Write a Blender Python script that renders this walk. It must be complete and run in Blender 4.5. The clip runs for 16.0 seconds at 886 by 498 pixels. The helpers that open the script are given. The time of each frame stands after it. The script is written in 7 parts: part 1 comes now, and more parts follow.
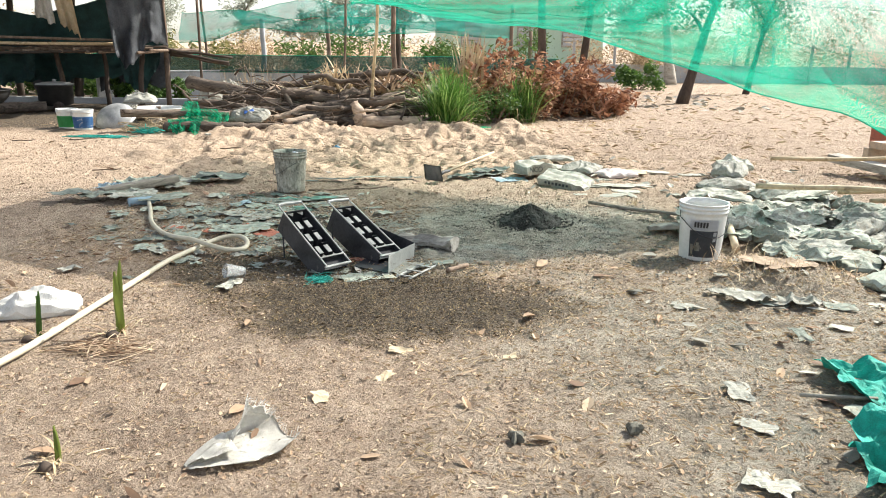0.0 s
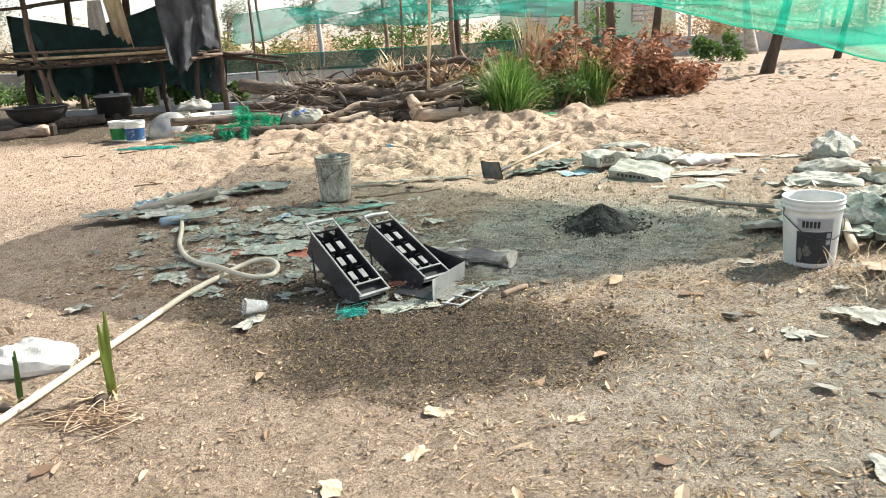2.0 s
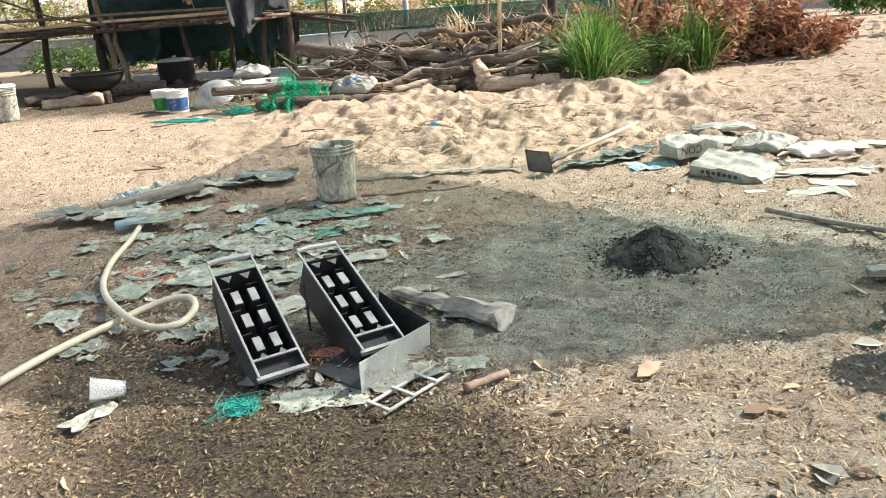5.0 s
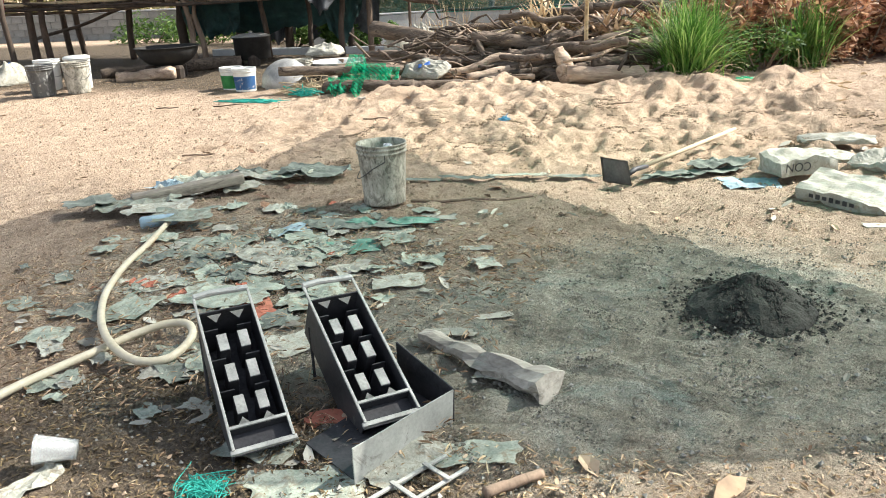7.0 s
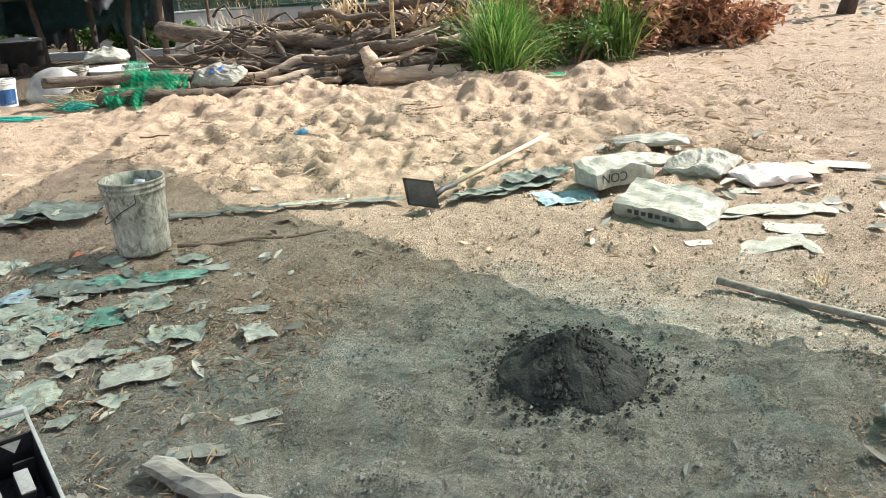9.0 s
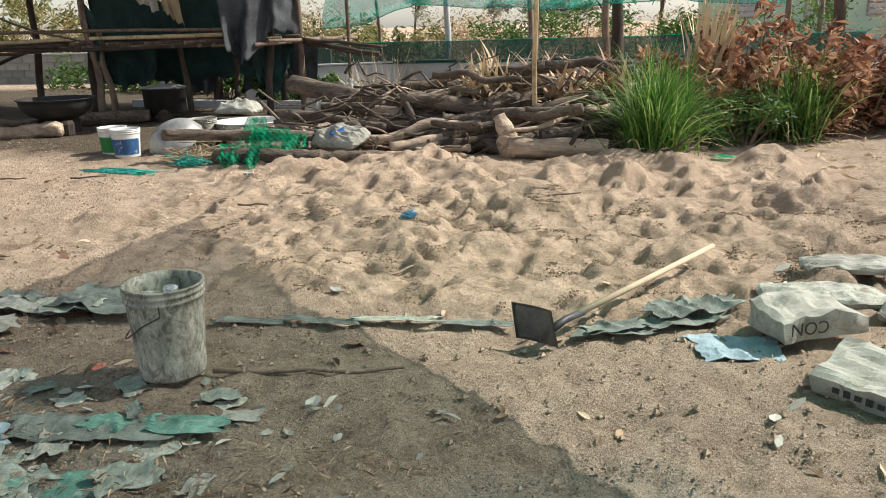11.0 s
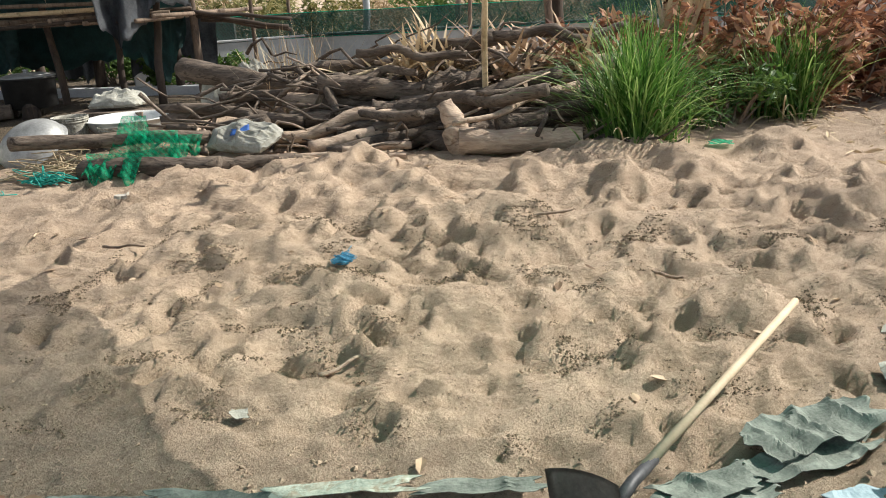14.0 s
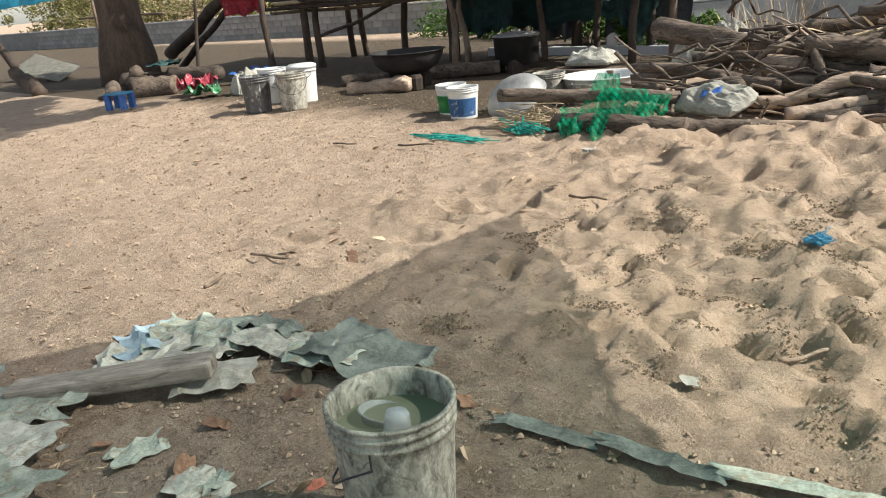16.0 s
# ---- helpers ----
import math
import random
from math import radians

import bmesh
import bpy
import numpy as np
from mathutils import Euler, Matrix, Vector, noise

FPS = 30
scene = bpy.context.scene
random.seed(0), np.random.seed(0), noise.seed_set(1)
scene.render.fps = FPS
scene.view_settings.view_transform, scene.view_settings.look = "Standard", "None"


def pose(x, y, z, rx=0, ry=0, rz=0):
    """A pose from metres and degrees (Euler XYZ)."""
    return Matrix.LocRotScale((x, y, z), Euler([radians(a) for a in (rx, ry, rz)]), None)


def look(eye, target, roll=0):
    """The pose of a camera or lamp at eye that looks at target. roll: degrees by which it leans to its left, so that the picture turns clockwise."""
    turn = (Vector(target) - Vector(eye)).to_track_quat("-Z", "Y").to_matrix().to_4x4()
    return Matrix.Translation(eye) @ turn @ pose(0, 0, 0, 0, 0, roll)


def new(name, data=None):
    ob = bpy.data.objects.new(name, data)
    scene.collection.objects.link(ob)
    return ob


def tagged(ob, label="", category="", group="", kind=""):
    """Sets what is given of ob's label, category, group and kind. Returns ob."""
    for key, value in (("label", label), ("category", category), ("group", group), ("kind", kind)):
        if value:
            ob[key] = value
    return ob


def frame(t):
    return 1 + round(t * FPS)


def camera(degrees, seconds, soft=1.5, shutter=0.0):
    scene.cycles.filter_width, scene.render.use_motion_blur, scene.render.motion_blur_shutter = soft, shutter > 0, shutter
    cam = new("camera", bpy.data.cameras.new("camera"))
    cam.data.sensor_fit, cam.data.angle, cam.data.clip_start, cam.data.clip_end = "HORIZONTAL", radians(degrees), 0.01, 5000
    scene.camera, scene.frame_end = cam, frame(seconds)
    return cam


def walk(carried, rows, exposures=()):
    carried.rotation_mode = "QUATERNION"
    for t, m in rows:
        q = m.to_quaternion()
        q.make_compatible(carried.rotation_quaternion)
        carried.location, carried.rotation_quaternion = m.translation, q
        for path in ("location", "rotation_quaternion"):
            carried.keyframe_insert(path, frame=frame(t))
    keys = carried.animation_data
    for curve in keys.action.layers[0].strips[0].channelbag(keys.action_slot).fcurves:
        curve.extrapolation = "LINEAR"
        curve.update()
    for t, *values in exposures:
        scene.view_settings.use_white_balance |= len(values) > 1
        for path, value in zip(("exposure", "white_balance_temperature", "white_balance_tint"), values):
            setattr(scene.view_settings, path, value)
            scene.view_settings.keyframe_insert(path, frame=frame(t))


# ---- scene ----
cam = camera(59.7, 16.0, soft=1.0)
PATH = [
    (0, (-0.106, 0.219, 1.404), (-0.075, 2.152, 0.891), 0.9),
    (0.5, (-0.108, 0.39, 1.415), (-0.027, 2.324, 0.911), 0.8),
    (1, (-0.057, 0.545, 1.402), (-0.101, 2.473, 0.871), -1.1),
    (1.5, (0.049, 0.766, 1.417), (-0.093, 2.707, 0.956), -0.8),
    (2, (0.035, 0.982, 1.391), (-0.132, 2.9, 0.849), -3.2),
    (2.5, (-0.008, 1.157, 1.384), (-0.186, 3.065, 0.81), -5.1),
    (3, (0.068, 1.446, 1.358), (-0.092, 3.362, 0.81), -6.7),
    (3.2, (0.101, 1.574, 1.367), (-0.098, 3.505, 0.885), -5.0),
    (5.3, (0.569, 2.628, 1.331), (0.059, 4.454, 0.694), -4.9),
    (5.5, (0.569, 2.676, 1.325), (0.018, 4.488, 0.682), -4.8),
    (6, (0.516, 2.839, 1.312), (-0.159, 4.59, 0.621), -1.6),
    (6.5, (0.495, 2.993, 1.316), (-0.174, 4.753, 0.643), -3.6),
    (7, (0.539, 3.221, 1.348), (-0.119, 4.99, 0.687), -2.9),
    (7.5, (0.608, 3.386, 1.352), (-0.015, 5.181, 0.727), -3.5),
    (8, (0.567, 3.606, 1.337), (0.157, 5.45, 0.681), -1.3),
    (8.5, (0.537, 3.791, 1.336), (0.288, 5.662, 0.675), -2.1),
    (9, (0.618, 4.024, 1.339), (0.353, 5.88, 0.643), -3.2),
    (9.5, (0.704, 4.207, 1.378), (0.255, 6.081, 0.841), -3.6),
    (9.7, (0.712, 4.287, 1.374), (0.228, 6.155, 0.848), -3.7),
    (11.8, (0.367, 5.71, 1.342), (-0.331, 7.48, 0.723), -2.2),
    (12, (0.326, 5.814, 1.34), (-0.369, 7.576, 0.699), -3.9),
    (12.5, (0.216, 6.134, 1.331), (-0.537, 7.875, 0.698), -3.4),
    (13, (0.154, 6.388, 1.318), (-0.457, 8.176, 0.662), -2.1),
    (13.5, (0.008, 6.571, 1.317), (-0.378, 8.445, 0.733), -4.3),
    (14, (-0.043, 6.596, 1.334), (-0.471, 8.442, 0.697), -3.1),
    (14.5, (-0.092, 6.634, 1.328), (-1.003, 8.303, 0.709), -2.5),
    (15, (-0.12, 6.623, 1.324), (-1.322, 8.101, 0.714), -4.5),
    (15.5, (-0.152, 6.605, 1.323), (-1.493, 7.949, 0.693), -5.9),
    (16, (-0.17, 6.565, 1.321), (-1.535, 7.875, 0.674), -5.4),
]
walk(cam, [(t, look(eye, target, roll)) for t, eye, target, roll in PATH],
     exposures=((0, 1.0), (1.5, 0.95), (3, 1.25), (5.5, 1.1), (7, 1.15), (8.5, 1.2), (9, 1.05), (9.5, 0.55), (9.7, 0.5), (11.8, 0.48), (14, 0.5), (16, 0.55)))

# ---- world, sun ----
SUN_TO = Vector((0.624, 0.401, 0.669)).normalized()
world = bpy.data.worlds.new("world")
scene.world = world
world.use_nodes = True
wn = world.node_tree.nodes
sky = wn.new("ShaderNodeTexSky")
sky.sky_type = "NISHITA"
sky.sun_disc = False
sky.sun_elevation = math.asin(SUN_TO.z)
sky.sun_rotation = math.atan2(SUN_TO.x, SUN_TO.y)
sky.air_density, sky.dust_density, sky.ozone_density = 1.0, 1.0, 0.6
wn["Background"].inputs["Strength"].default_value = 0.15
haze = wn.new("ShaderNodeHueSaturation")
haze.inputs["Saturation"].default_value, haze.inputs["Value"].default_value = 0.5, 0.8
world.node_tree.links.new(sky.outputs[0], haze.inputs["Color"])
world.node_tree.links.new(haze.outputs[0], wn["Background"].inputs["Color"])
sun_data = bpy.data.lights.new("sun", "SUN")
sun_data.energy, sun_data.angle, sun_data.color = 5.0, radians(0.53), (1.0, 0.965, 0.88)
sun = new("sun", sun_data)
sun.matrix_world = look(tuple(SUN_TO * 40), (0, 0, 0))

# ---- mesh helpers ----
rng = random.Random(7)


def link_mesh(name, bm, material=None, smooth=False):
    me = bpy.data.meshes.new(name)
    bm.to_mesh(me)
    bm.free()
    if smooth:
        for p in me.polygons:
            p.use_smooth = True
    if material:
        me.materials.append(material)
    return new(name, me)


def part(name, bm, material, parent, label="", smooth=False):
    ob = link_mesh(name, bm, material, smooth)
    ob.parent = parent
    if label:
        ob["label"] = label
    return ob


def thing(name, m, label, category, group="", kind=""):
    ob = new(name)
    ob.empty_display_size = 0.1
    ob.matrix_world = m
    return tagged(ob, label, category, group, kind)


def pydata_mesh(name, verts, faces, material, smooth=False):
    me = bpy.data.meshes.new(name)
    me.from_pydata(verts, [], faces)
    if smooth:
        me.polygons.foreach_set("use_smooth", [True] * len(me.polygons))
    me.materials.append(material)
    return me


def fbm(x, y, z=0.0, octaves=4):
    return noise.fractal(Vector((x, y, z)), 0.9, 2.1, octaves)


def box(sx, sy, sz, bevel=0.0, at=(0, 0, 0)):
    bm = bmesh.new()
    bmesh.ops.create_cube(bm, size=1)
    bmesh.ops.scale(bm, vec=(sx, sy, sz), verts=bm.verts)
    if bevel:
        bmesh.ops.bevel(bm, geom=bm.edges[:], offset=bevel, segments=2, affect="EDGES", profile=0.6)
    bmesh.ops.translate(bm, vec=at, verts=bm.verts)
    return bm


def add_box(bm, sx, sy, sz, m):
    made = bmesh.ops.create_cube(bm, size=1)["verts"]
    bmesh.ops.transform(bm, matrix=m @ Matrix.Diagonal((sx, sy, sz, 1)), verts=made)
    return bm


def lathe(profile, seg=36, wobble=0.0, seed=0):
    """Revolves (radius, height) pairs round z."""
    bm = bmesh.new()
    rows = []
    for k, (r, z) in enumerate(profile):
        row = []
        for i in range(seg):
            a = 2 * math.pi * i / seg
            rr = r * (1 + wobble * noise.noise(Vector((math.cos(a) * 1.5 + seed, math.sin(a) * 1.5, z * 5))))
            row.append(bm.verts.new((rr * math.cos(a), rr * math.sin(a), z)))
        rows.append(row)
    for a, b in zip(rows[:-1], rows[1:]):
        for i in range(seg):
            j = (i + 1) % seg
            bm.faces.new((a[i], a[j], b[j], b[i]))
    if profile[0][0] > 1e-4:
        bm.faces.new(rows[0][::-1])
    if profile[-1][0] > 1e-4:
        bm.faces.new(rows[-1])
    return bm


def tube(points, radii, seg=10, rough=0.0, seed=0.0, caps=True, bm=None, squash=1.0):
    """A rod along points with a radius at each one."""
    bm = bm or bmesh.new()
    pts = [Vector(p) for p in points]
    if not hasattr(radii, "__len__"):
        radii = [radii] * len(pts)
    rows, side = [], None
    for k, p in enumerate(pts):
        d = (pts[min(k + 1, len(pts) - 1)] - pts[max(k - 1, 0)]).normalized()
        if side is None:
            side = d.cross(Vector((0, 0, 1)) if abs(d.z) < 0.9 else Vector((1, 0, 0))).normalized()
        side = (side - d * side.dot(d)).normalized()
        up = side.cross(d).normalized()
        row = []
        for i in range(seg):
            a = 2 * math.pi * i / seg
            r = radii[k]
            if rough:
                r *= 1 + rough * (noise.noise(Vector((math.cos(a) * 1.3 + seed * 7.1, math.sin(a) * 1.3, k * 0.55 + seed)))
                                  + 0.5 * noise.noise(Vector((math.cos(a) * 4 + seed * 3.3, math.sin(a) * 4, k * 0.9))))
            row.append(bm.verts.new(p + side * (math.cos(a) * r) + up * (math.sin(a) * r * squash)))
        rows.append(row)
    for a, b in zip(rows[:-1], rows[1:]):
        for i in range(seg):
            j = (i + 1) % seg
            bm.faces.new((a[i], a[j], b[j], b[i]))
    if caps:
        bm.faces.new(rows[0][::-1])
        bm.faces.new(rows[-1])
    return bm


def smooth_path(points, n=8):
    """Catmull-Rom through the points."""
    p = [Vector(q) for q in points]
    p = [p[0] * 2 - p[1]] + p + [p[-1] * 2 - p[-2]]
    out = []
    for i in range(1, len(p) - 2):
        for k in range(n):
            t = k / n
            a, b, c, d = p[i - 1], p[i], p[i + 1], p[i + 2]
            out.append(0.5 * (2 * b + (c - a) * t + (2 * a - 5 * b + 4 * c - d) * t * t + (3 * b - a - 3 * c + d) * t ** 3))
    out.append(p[-2])
    return out


def crumpled(w, d, height, seed, cell=0.03, ragged=0.16, thick=0.003, folds=5.0, lift=0.0):
    """A torn, wrinkled sheet that lies on z = 0, with a thickness."""
    nx, ny = max(5, int(w / cell)), max(5, int(d / cell))
    bm = bmesh.new()
    grid = {}
    for i in range(nx + 1):
        for j in range(ny + 1):
            u, v = i / nx * 2 - 1, j / ny * 2 - 1
            edge = 1 - ragged * (0.5 + 0.9 * noise.noise(Vector((u * 1.7 + seed, v * 1.7, seed * 2.3))))
            rim = max(abs(u), abs(v)) ** 3
            edge -= rim * (0.35 * ragged * noise.noise(Vector((u * 2.1 + seed, v * 2.1, 1.0))) + 0.1 * ragged * noise.noise(Vector((u * 9 + seed, v * 9, 6.0))))
            x = u * w / 2 * edge + 0.12 * w * noise.noise(Vector((v * 1.3, seed, 3.0)))
            y = v * d / 2 * edge + 0.16 * d * noise.noise(Vector((u * 1.3, seed, 7.0)))
            n1 = noise.noise(Vector((x * folds * 0.7 + seed * 5.1, y * folds * 0.7, seed)))
            wx, wy = x + 0.05 * n1, y + 0.05 * noise.noise(Vector((x * folds, y * folds, seed + 9)))
            crease = 1 - 2.6 * abs(noise.noise(Vector((wx * folds * 1.2 + seed, wy * folds * 0.4, seed * 3.1))))
            crease2 = 1 - 2.6 * abs(noise.noise(Vector((wx * folds * 0.9, wy * folds * 2.0 + seed, seed * 1.1))))
            fine = noise.noise(Vector((x * folds * 6, y * folds * 6 + seed, 2.0)))
            curl = 0.15 * max(0.0, noise.noise(Vector((u * 1.5 + seed, v * 1.5, seed + 5)))) * max(abs(u), abs(v)) ** 4
            z = 0.6 * height * max(0.0, 0.14 + 0.22 * n1 + 0.34 * max(0.0, crease) ** 1.5 + 0.16 * max(0.0, crease2) ** 1.5 + 0.06 * fine + curl) + lift
            grid[i, j] = (bm.verts.new((x, y, z + thick)), bm.verts.new((x, y, z)))
    for i in range(nx):
        for j in range(ny):
            quad = (grid[i, j], grid[i + 1, j], grid[i + 1, j + 1], grid[i, j + 1])
            bm.faces.new([q[0] for q in quad])
            bm.faces.new([q[1] for q in reversed(quad)])
    rim = [grid[i, 0] for i in range(nx)] + [grid[nx, j] for j in range(ny)] + [grid[i, ny] for i in range(nx, 0, -1)] + [grid[0, j] for j in range(ny, 0, -1)]
    for a, b in zip(rim, rim[1:] + rim[:1]):
        bm.faces.new((a[0], a[1], b[1], b[0]))
    return bm


def sack(w, d, h, seed, open_end=False, n=34):
    """A slack woven sack: a pillow with puckered ends and creases."""
    bm = bmesh.new()
    top, bot = {}, {}
    for i in range(n + 1):
        for j in range(n + 1):
            u, v = i / n * 2 - 1, j / n * 2 - 1
            fill = (max(0.0, 1 - abs(u) ** 2.6) * max(0.0, 1 - abs(v) ** 3.0)) ** 0.5
            crease = 0.3 * noise.noise(Vector((u * 2.0 + seed, v * 2.0, seed * 1.7))) + 0.2 * max(0, 1 - 3 * abs(noise.noise(Vector((u * 1.6 + seed, v * 0.9, 4.4))))) + 0.12 * max(0, 1 - 3 * abs(noise.noise(Vector((u * 1.4 + seed, v * 2.4, 7.4)))))
            crease += 0.05 * noise.noise(Vector((u * 11, v * 11 + seed, 4.4)))
            lean = 0.10 * noise.noise(Vector((u + seed * 3, v, 0.3)))
            x = u * w / 2 * (1 - 0.09 * v * v + lean)
            y = v * d / 2 * (1 - 0.09 * u * u + lean)
            z = h * fill * max(0.12, 0.72 + crease) + 0.004 + (0.02 + 0.03 * noise.noise(Vector((u * 3 + seed, v * 3, 8)))) * max(abs(u), abs(v)) ** 8
            top[i, j] = bm.verts.new((x, y, z + 0.004))
            edge = i in (0, n) or j in (0, n)
            bot[i, j] = top[i, j] if edge and not (open_end and i == n) else bm.verts.new((x, y, 0.002 if not edge else z))
    for i in range(n):
        for j in range(n):
            bm.faces.new((top[i, j], top[i + 1, j], top[i + 1, j + 1], top[i, j + 1]))
            bm.faces.new((bot[i, j], bot[i, j + 1], bot[i + 1, j + 1], bot[i + 1, j]))
    return bm


# ---- materials ----
def material(name, rough=0.8, metal=0.0):
    m = bpy.data.materials.new(name)
    m.use_nodes = True
    b = m.node_tree.nodes["Principled BSDF"]
    b.inputs["Roughness"].default_value = rough
    b.inputs["Metallic"].default_value = metal
    return m, m.node_tree.nodes, m.node_tree.links, b


def coords(nodes, links, scale=(1, 1, 1), kind="Object"):
    tc, mp = nodes.new("ShaderNodeTexCoord"), nodes.new("ShaderNodeMapping")
    mp.inputs["Scale"].default_value = scale
    links.new(tc.outputs[kind], mp.inputs[0])
    return mp.outputs[0]


def noise_node(nodes, links, vec, scale, detail=6.0, rough=0.6, distort=0.0):
    n = nodes.new("ShaderNodeTexNoise")
    n.inputs["Scale"].default_value, n.inputs["Detail"].default_value = scale, detail
    n.inputs["Roughness"].default_value, n.inputs["Distortion"].default_value = rough, distort
    links.new(vec, n.inputs["Vector"])
    return n.outputs["Fac"]


def ramp(nodes, links, fac, stops):
    r = nodes.new("ShaderNodeValToRGB")
    while len(r.color_ramp.elements) < len(stops):
        r.color_ramp.elements.new(0.5)
    for e, (p, c) in zip(r.color_ramp.elements, stops):
        e.position, e.color = p, (*c, 1) if len(c) == 3 else c
    links.new(fac, r.inputs[0])
    return r.outputs[0]


def mix(nodes, links, fac, a, b, blend="MIX"):
    n = nodes.new("ShaderNodeMix")
    n.data_type, n.blend_type = "RGBA", blend
    for socket, value in ((n.inputs[0], fac), (n.inputs[6], a), (n.inputs[7], b)):
        if isinstance(value, bpy.types.NodeSocket):
            links.new(value, socket)
        else:
            socket.default_value = value if not isinstance(value, tuple) or len(value) == 4 else (*value, 1)
    return n.outputs[2]


def bump(nodes, links, bsdf, height, strength=0.4, distance=0.01, under=None):
    n = nodes.new("ShaderNodeBump")
    n.inputs["Strength"].default_value, n.inputs["Distance"].default_value = strength, distance
    links.new(height, n.inputs["Height"])
    if under:
        links.new(under, n.inputs["Normal"])
    links.new(n.outputs[0], bsdf.inputs["Normal"])
    return n.outputs[0]


def varied(name, dark, light, rough=0.8, metal=0.0, scale=6.0, fine=60.0, stretch=(1, 1, 1), stain=None, stain_at=(0.52, 0.68), bump_by=0.35, depth=0.006, random_by=0.0, kind="Object"):
    """Two scales of mottling between dark and light, optional stains, and a fine relief."""
    m, nodes, links, b = material(name, rough, metal)
    vec = coords(nodes, links, stretch, kind)
    big = noise_node(nodes, links, vec, scale, 7, 0.62, 0.4)
    small = noise_node(nodes, links, vec, fine, 4, 0.6)
    mixed = nodes.new("ShaderNodeMath")
    mixed.operation = "MULTIPLY_ADD"
    links.new(small, mixed.inputs[0])
    mixed.inputs[1].default_value = 0.45
    links.new(big, mixed.inputs[2])
    col = ramp(nodes, links, mixed.outputs[0], ((0.48, dark), (0.92, light)))
    if stain:
        s = ramp(nodes, links, noise_node(nodes, links, vec, scale * 1.7, 8, 0.7, 1.2), ((stain_at[0], (0, 0, 0)), (stain_at[1], (1, 1, 1))))
        col = mix(nodes, links, s, col, stain)
    if random_by:
        info = nodes.new("ShaderNodeObjectInfo")
        hsv = nodes.new("ShaderNodeHueSaturation")
        mr = nodes.new("ShaderNodeMapRange")
        mr.inputs[3].default_value, mr.inputs[4].default_value = 1 - random_by, 1 + random_by
        links.new(info.outputs["Random"], mr.inputs[0])
        links.new(mr.outputs[0], hsv.inputs["Value"])
        links.new(col, hsv.inputs["Color"])
        col = hsv.outputs[0]
    links.new(col, b.inputs["Base Color"])
    bump(nodes, links, b, mixed.outputs[0], bump_by, depth)
    return m


def island_leaf(name, a, b_col, c, rough=0.6, through_by=0.35, spread=0.25):
    """Leaves: colour varies from leaf to leaf, with light passing through them."""
    m, nodes, links, b = material(name, rough)
    geo = nodes.new("ShaderNodeNewGeometry")
    col = ramp(nodes, links, geo.outputs["Random Per Island"], ((0.0, a), (0.5, b_col), (1.0, c)))
    vec = coords(nodes, links, (1, 1, 1))
    col = mix(nodes, links, spread, col, ramp(nodes, links, noise_node(nodes, links, vec, 18), ((0.3, (0.02, 0.02, 0.01)), (0.7, (0.9, 0.85, 0.7)))), "OVERLAY")
    links.new(col, b.inputs["Base Color"])
    tr = nodes.new("ShaderNodeBsdfTranslucent")
    links.new(col, tr.inputs[0])
    mx = nodes.new("ShaderNodeMixShader")
    mx.inputs[0].default_value = through_by
    links.new(b.outputs[0], mx.inputs[1])
    links.new(tr.outputs[0], mx.inputs[2])
    links.new(mx.outputs[0], nodes["Material Output"].inputs[0])
    return m


def net_material(name, colour, cover, line=260.0, fold=None, glow_through=0.6):
    """Knitted shade net: threads that pass part of the light between them."""
    m, nodes, links, b = material(name, 0.65)
    b.inputs["Base Color"].default_value = (*colour, 1)
    vec = coords(nodes, links, (1, 1, 1))
    n1 = noise_node(nodes, links, vec, 3.0, 5, 0.6, 0.5)
    lines = nodes.new("ShaderNodeTexWave")
    lines.inputs["Scale"].default_value, lines.inputs["Distortion"].default_value, lines.inputs["Detail"].default_value = fold or 9.0, 1.5, 3
    lines.bands_direction = "DIAGONAL"
    links.new(vec, lines.inputs[0])
    both = nodes.new("ShaderNodeMath")
    both.operation = "MULTIPLY_ADD"
    links.new(lines.outputs["Fac"], both.inputs[0])
    both.inputs[1].default_value = 0.32
    links.new(n1, both.inputs[2])
    col = ramp(nodes, links, both.outputs[0], ((0.36, tuple(c * 0.5 for c in colour)), (0.82, tuple(min(1, c * 1.2 + 0.01) for c in colour))))
    links.new(col, b.inputs["Base Color"])
    tr = nodes.new("ShaderNodeBsdfTranslucent")
    links.new(col, tr.inputs[0])
    m1 = nodes.new("ShaderNodeMixShader")
    m1.inputs[0].default_value = glow_through
    links.new(b.outputs[0], m1.inputs[1])
    links.new(tr.outputs[0], m1.inputs[2])
    clear = nodes.new("ShaderNodeBsdfTransparent")
    w1 = nodes.new("ShaderNodeTexWave")
    w1.inputs["Scale"].default_value, w1.inputs["Distortion"].default_value, w1.inputs["Detail"].default_value = line, 0.6, 2
    w1.bands_direction = "DIAGONAL"
    links.new(vec, w1.inputs[0])
    patch = noise_node(nodes, links, vec, 60.0, 3, 0.7)
    sm = nodes.new("ShaderNodeMath")
    sm.operation = "MULTIPLY_ADD"
    links.new(w1.outputs["Fac"], sm.inputs[0])
    sm.inputs[1].default_value = 0.5
    links.new(patch, sm.inputs[2])
    fac = ramp(nodes, links, sm.outputs[0], ((0.35, (max(0, cover - 0.3),) * 3), (1.1, (min(1, cover + 0.3),) * 3)))
    m2 = nodes.new("ShaderNodeMixShader")
    links.new(fac, m2.inputs[0])
    links.new(clear.outputs[0], m2.inputs[1])
    links.new(m1.outputs[0], m2.inputs[2])
    links.new(m2.outputs[0], nodes["Material Output"].inputs[0])
    return m


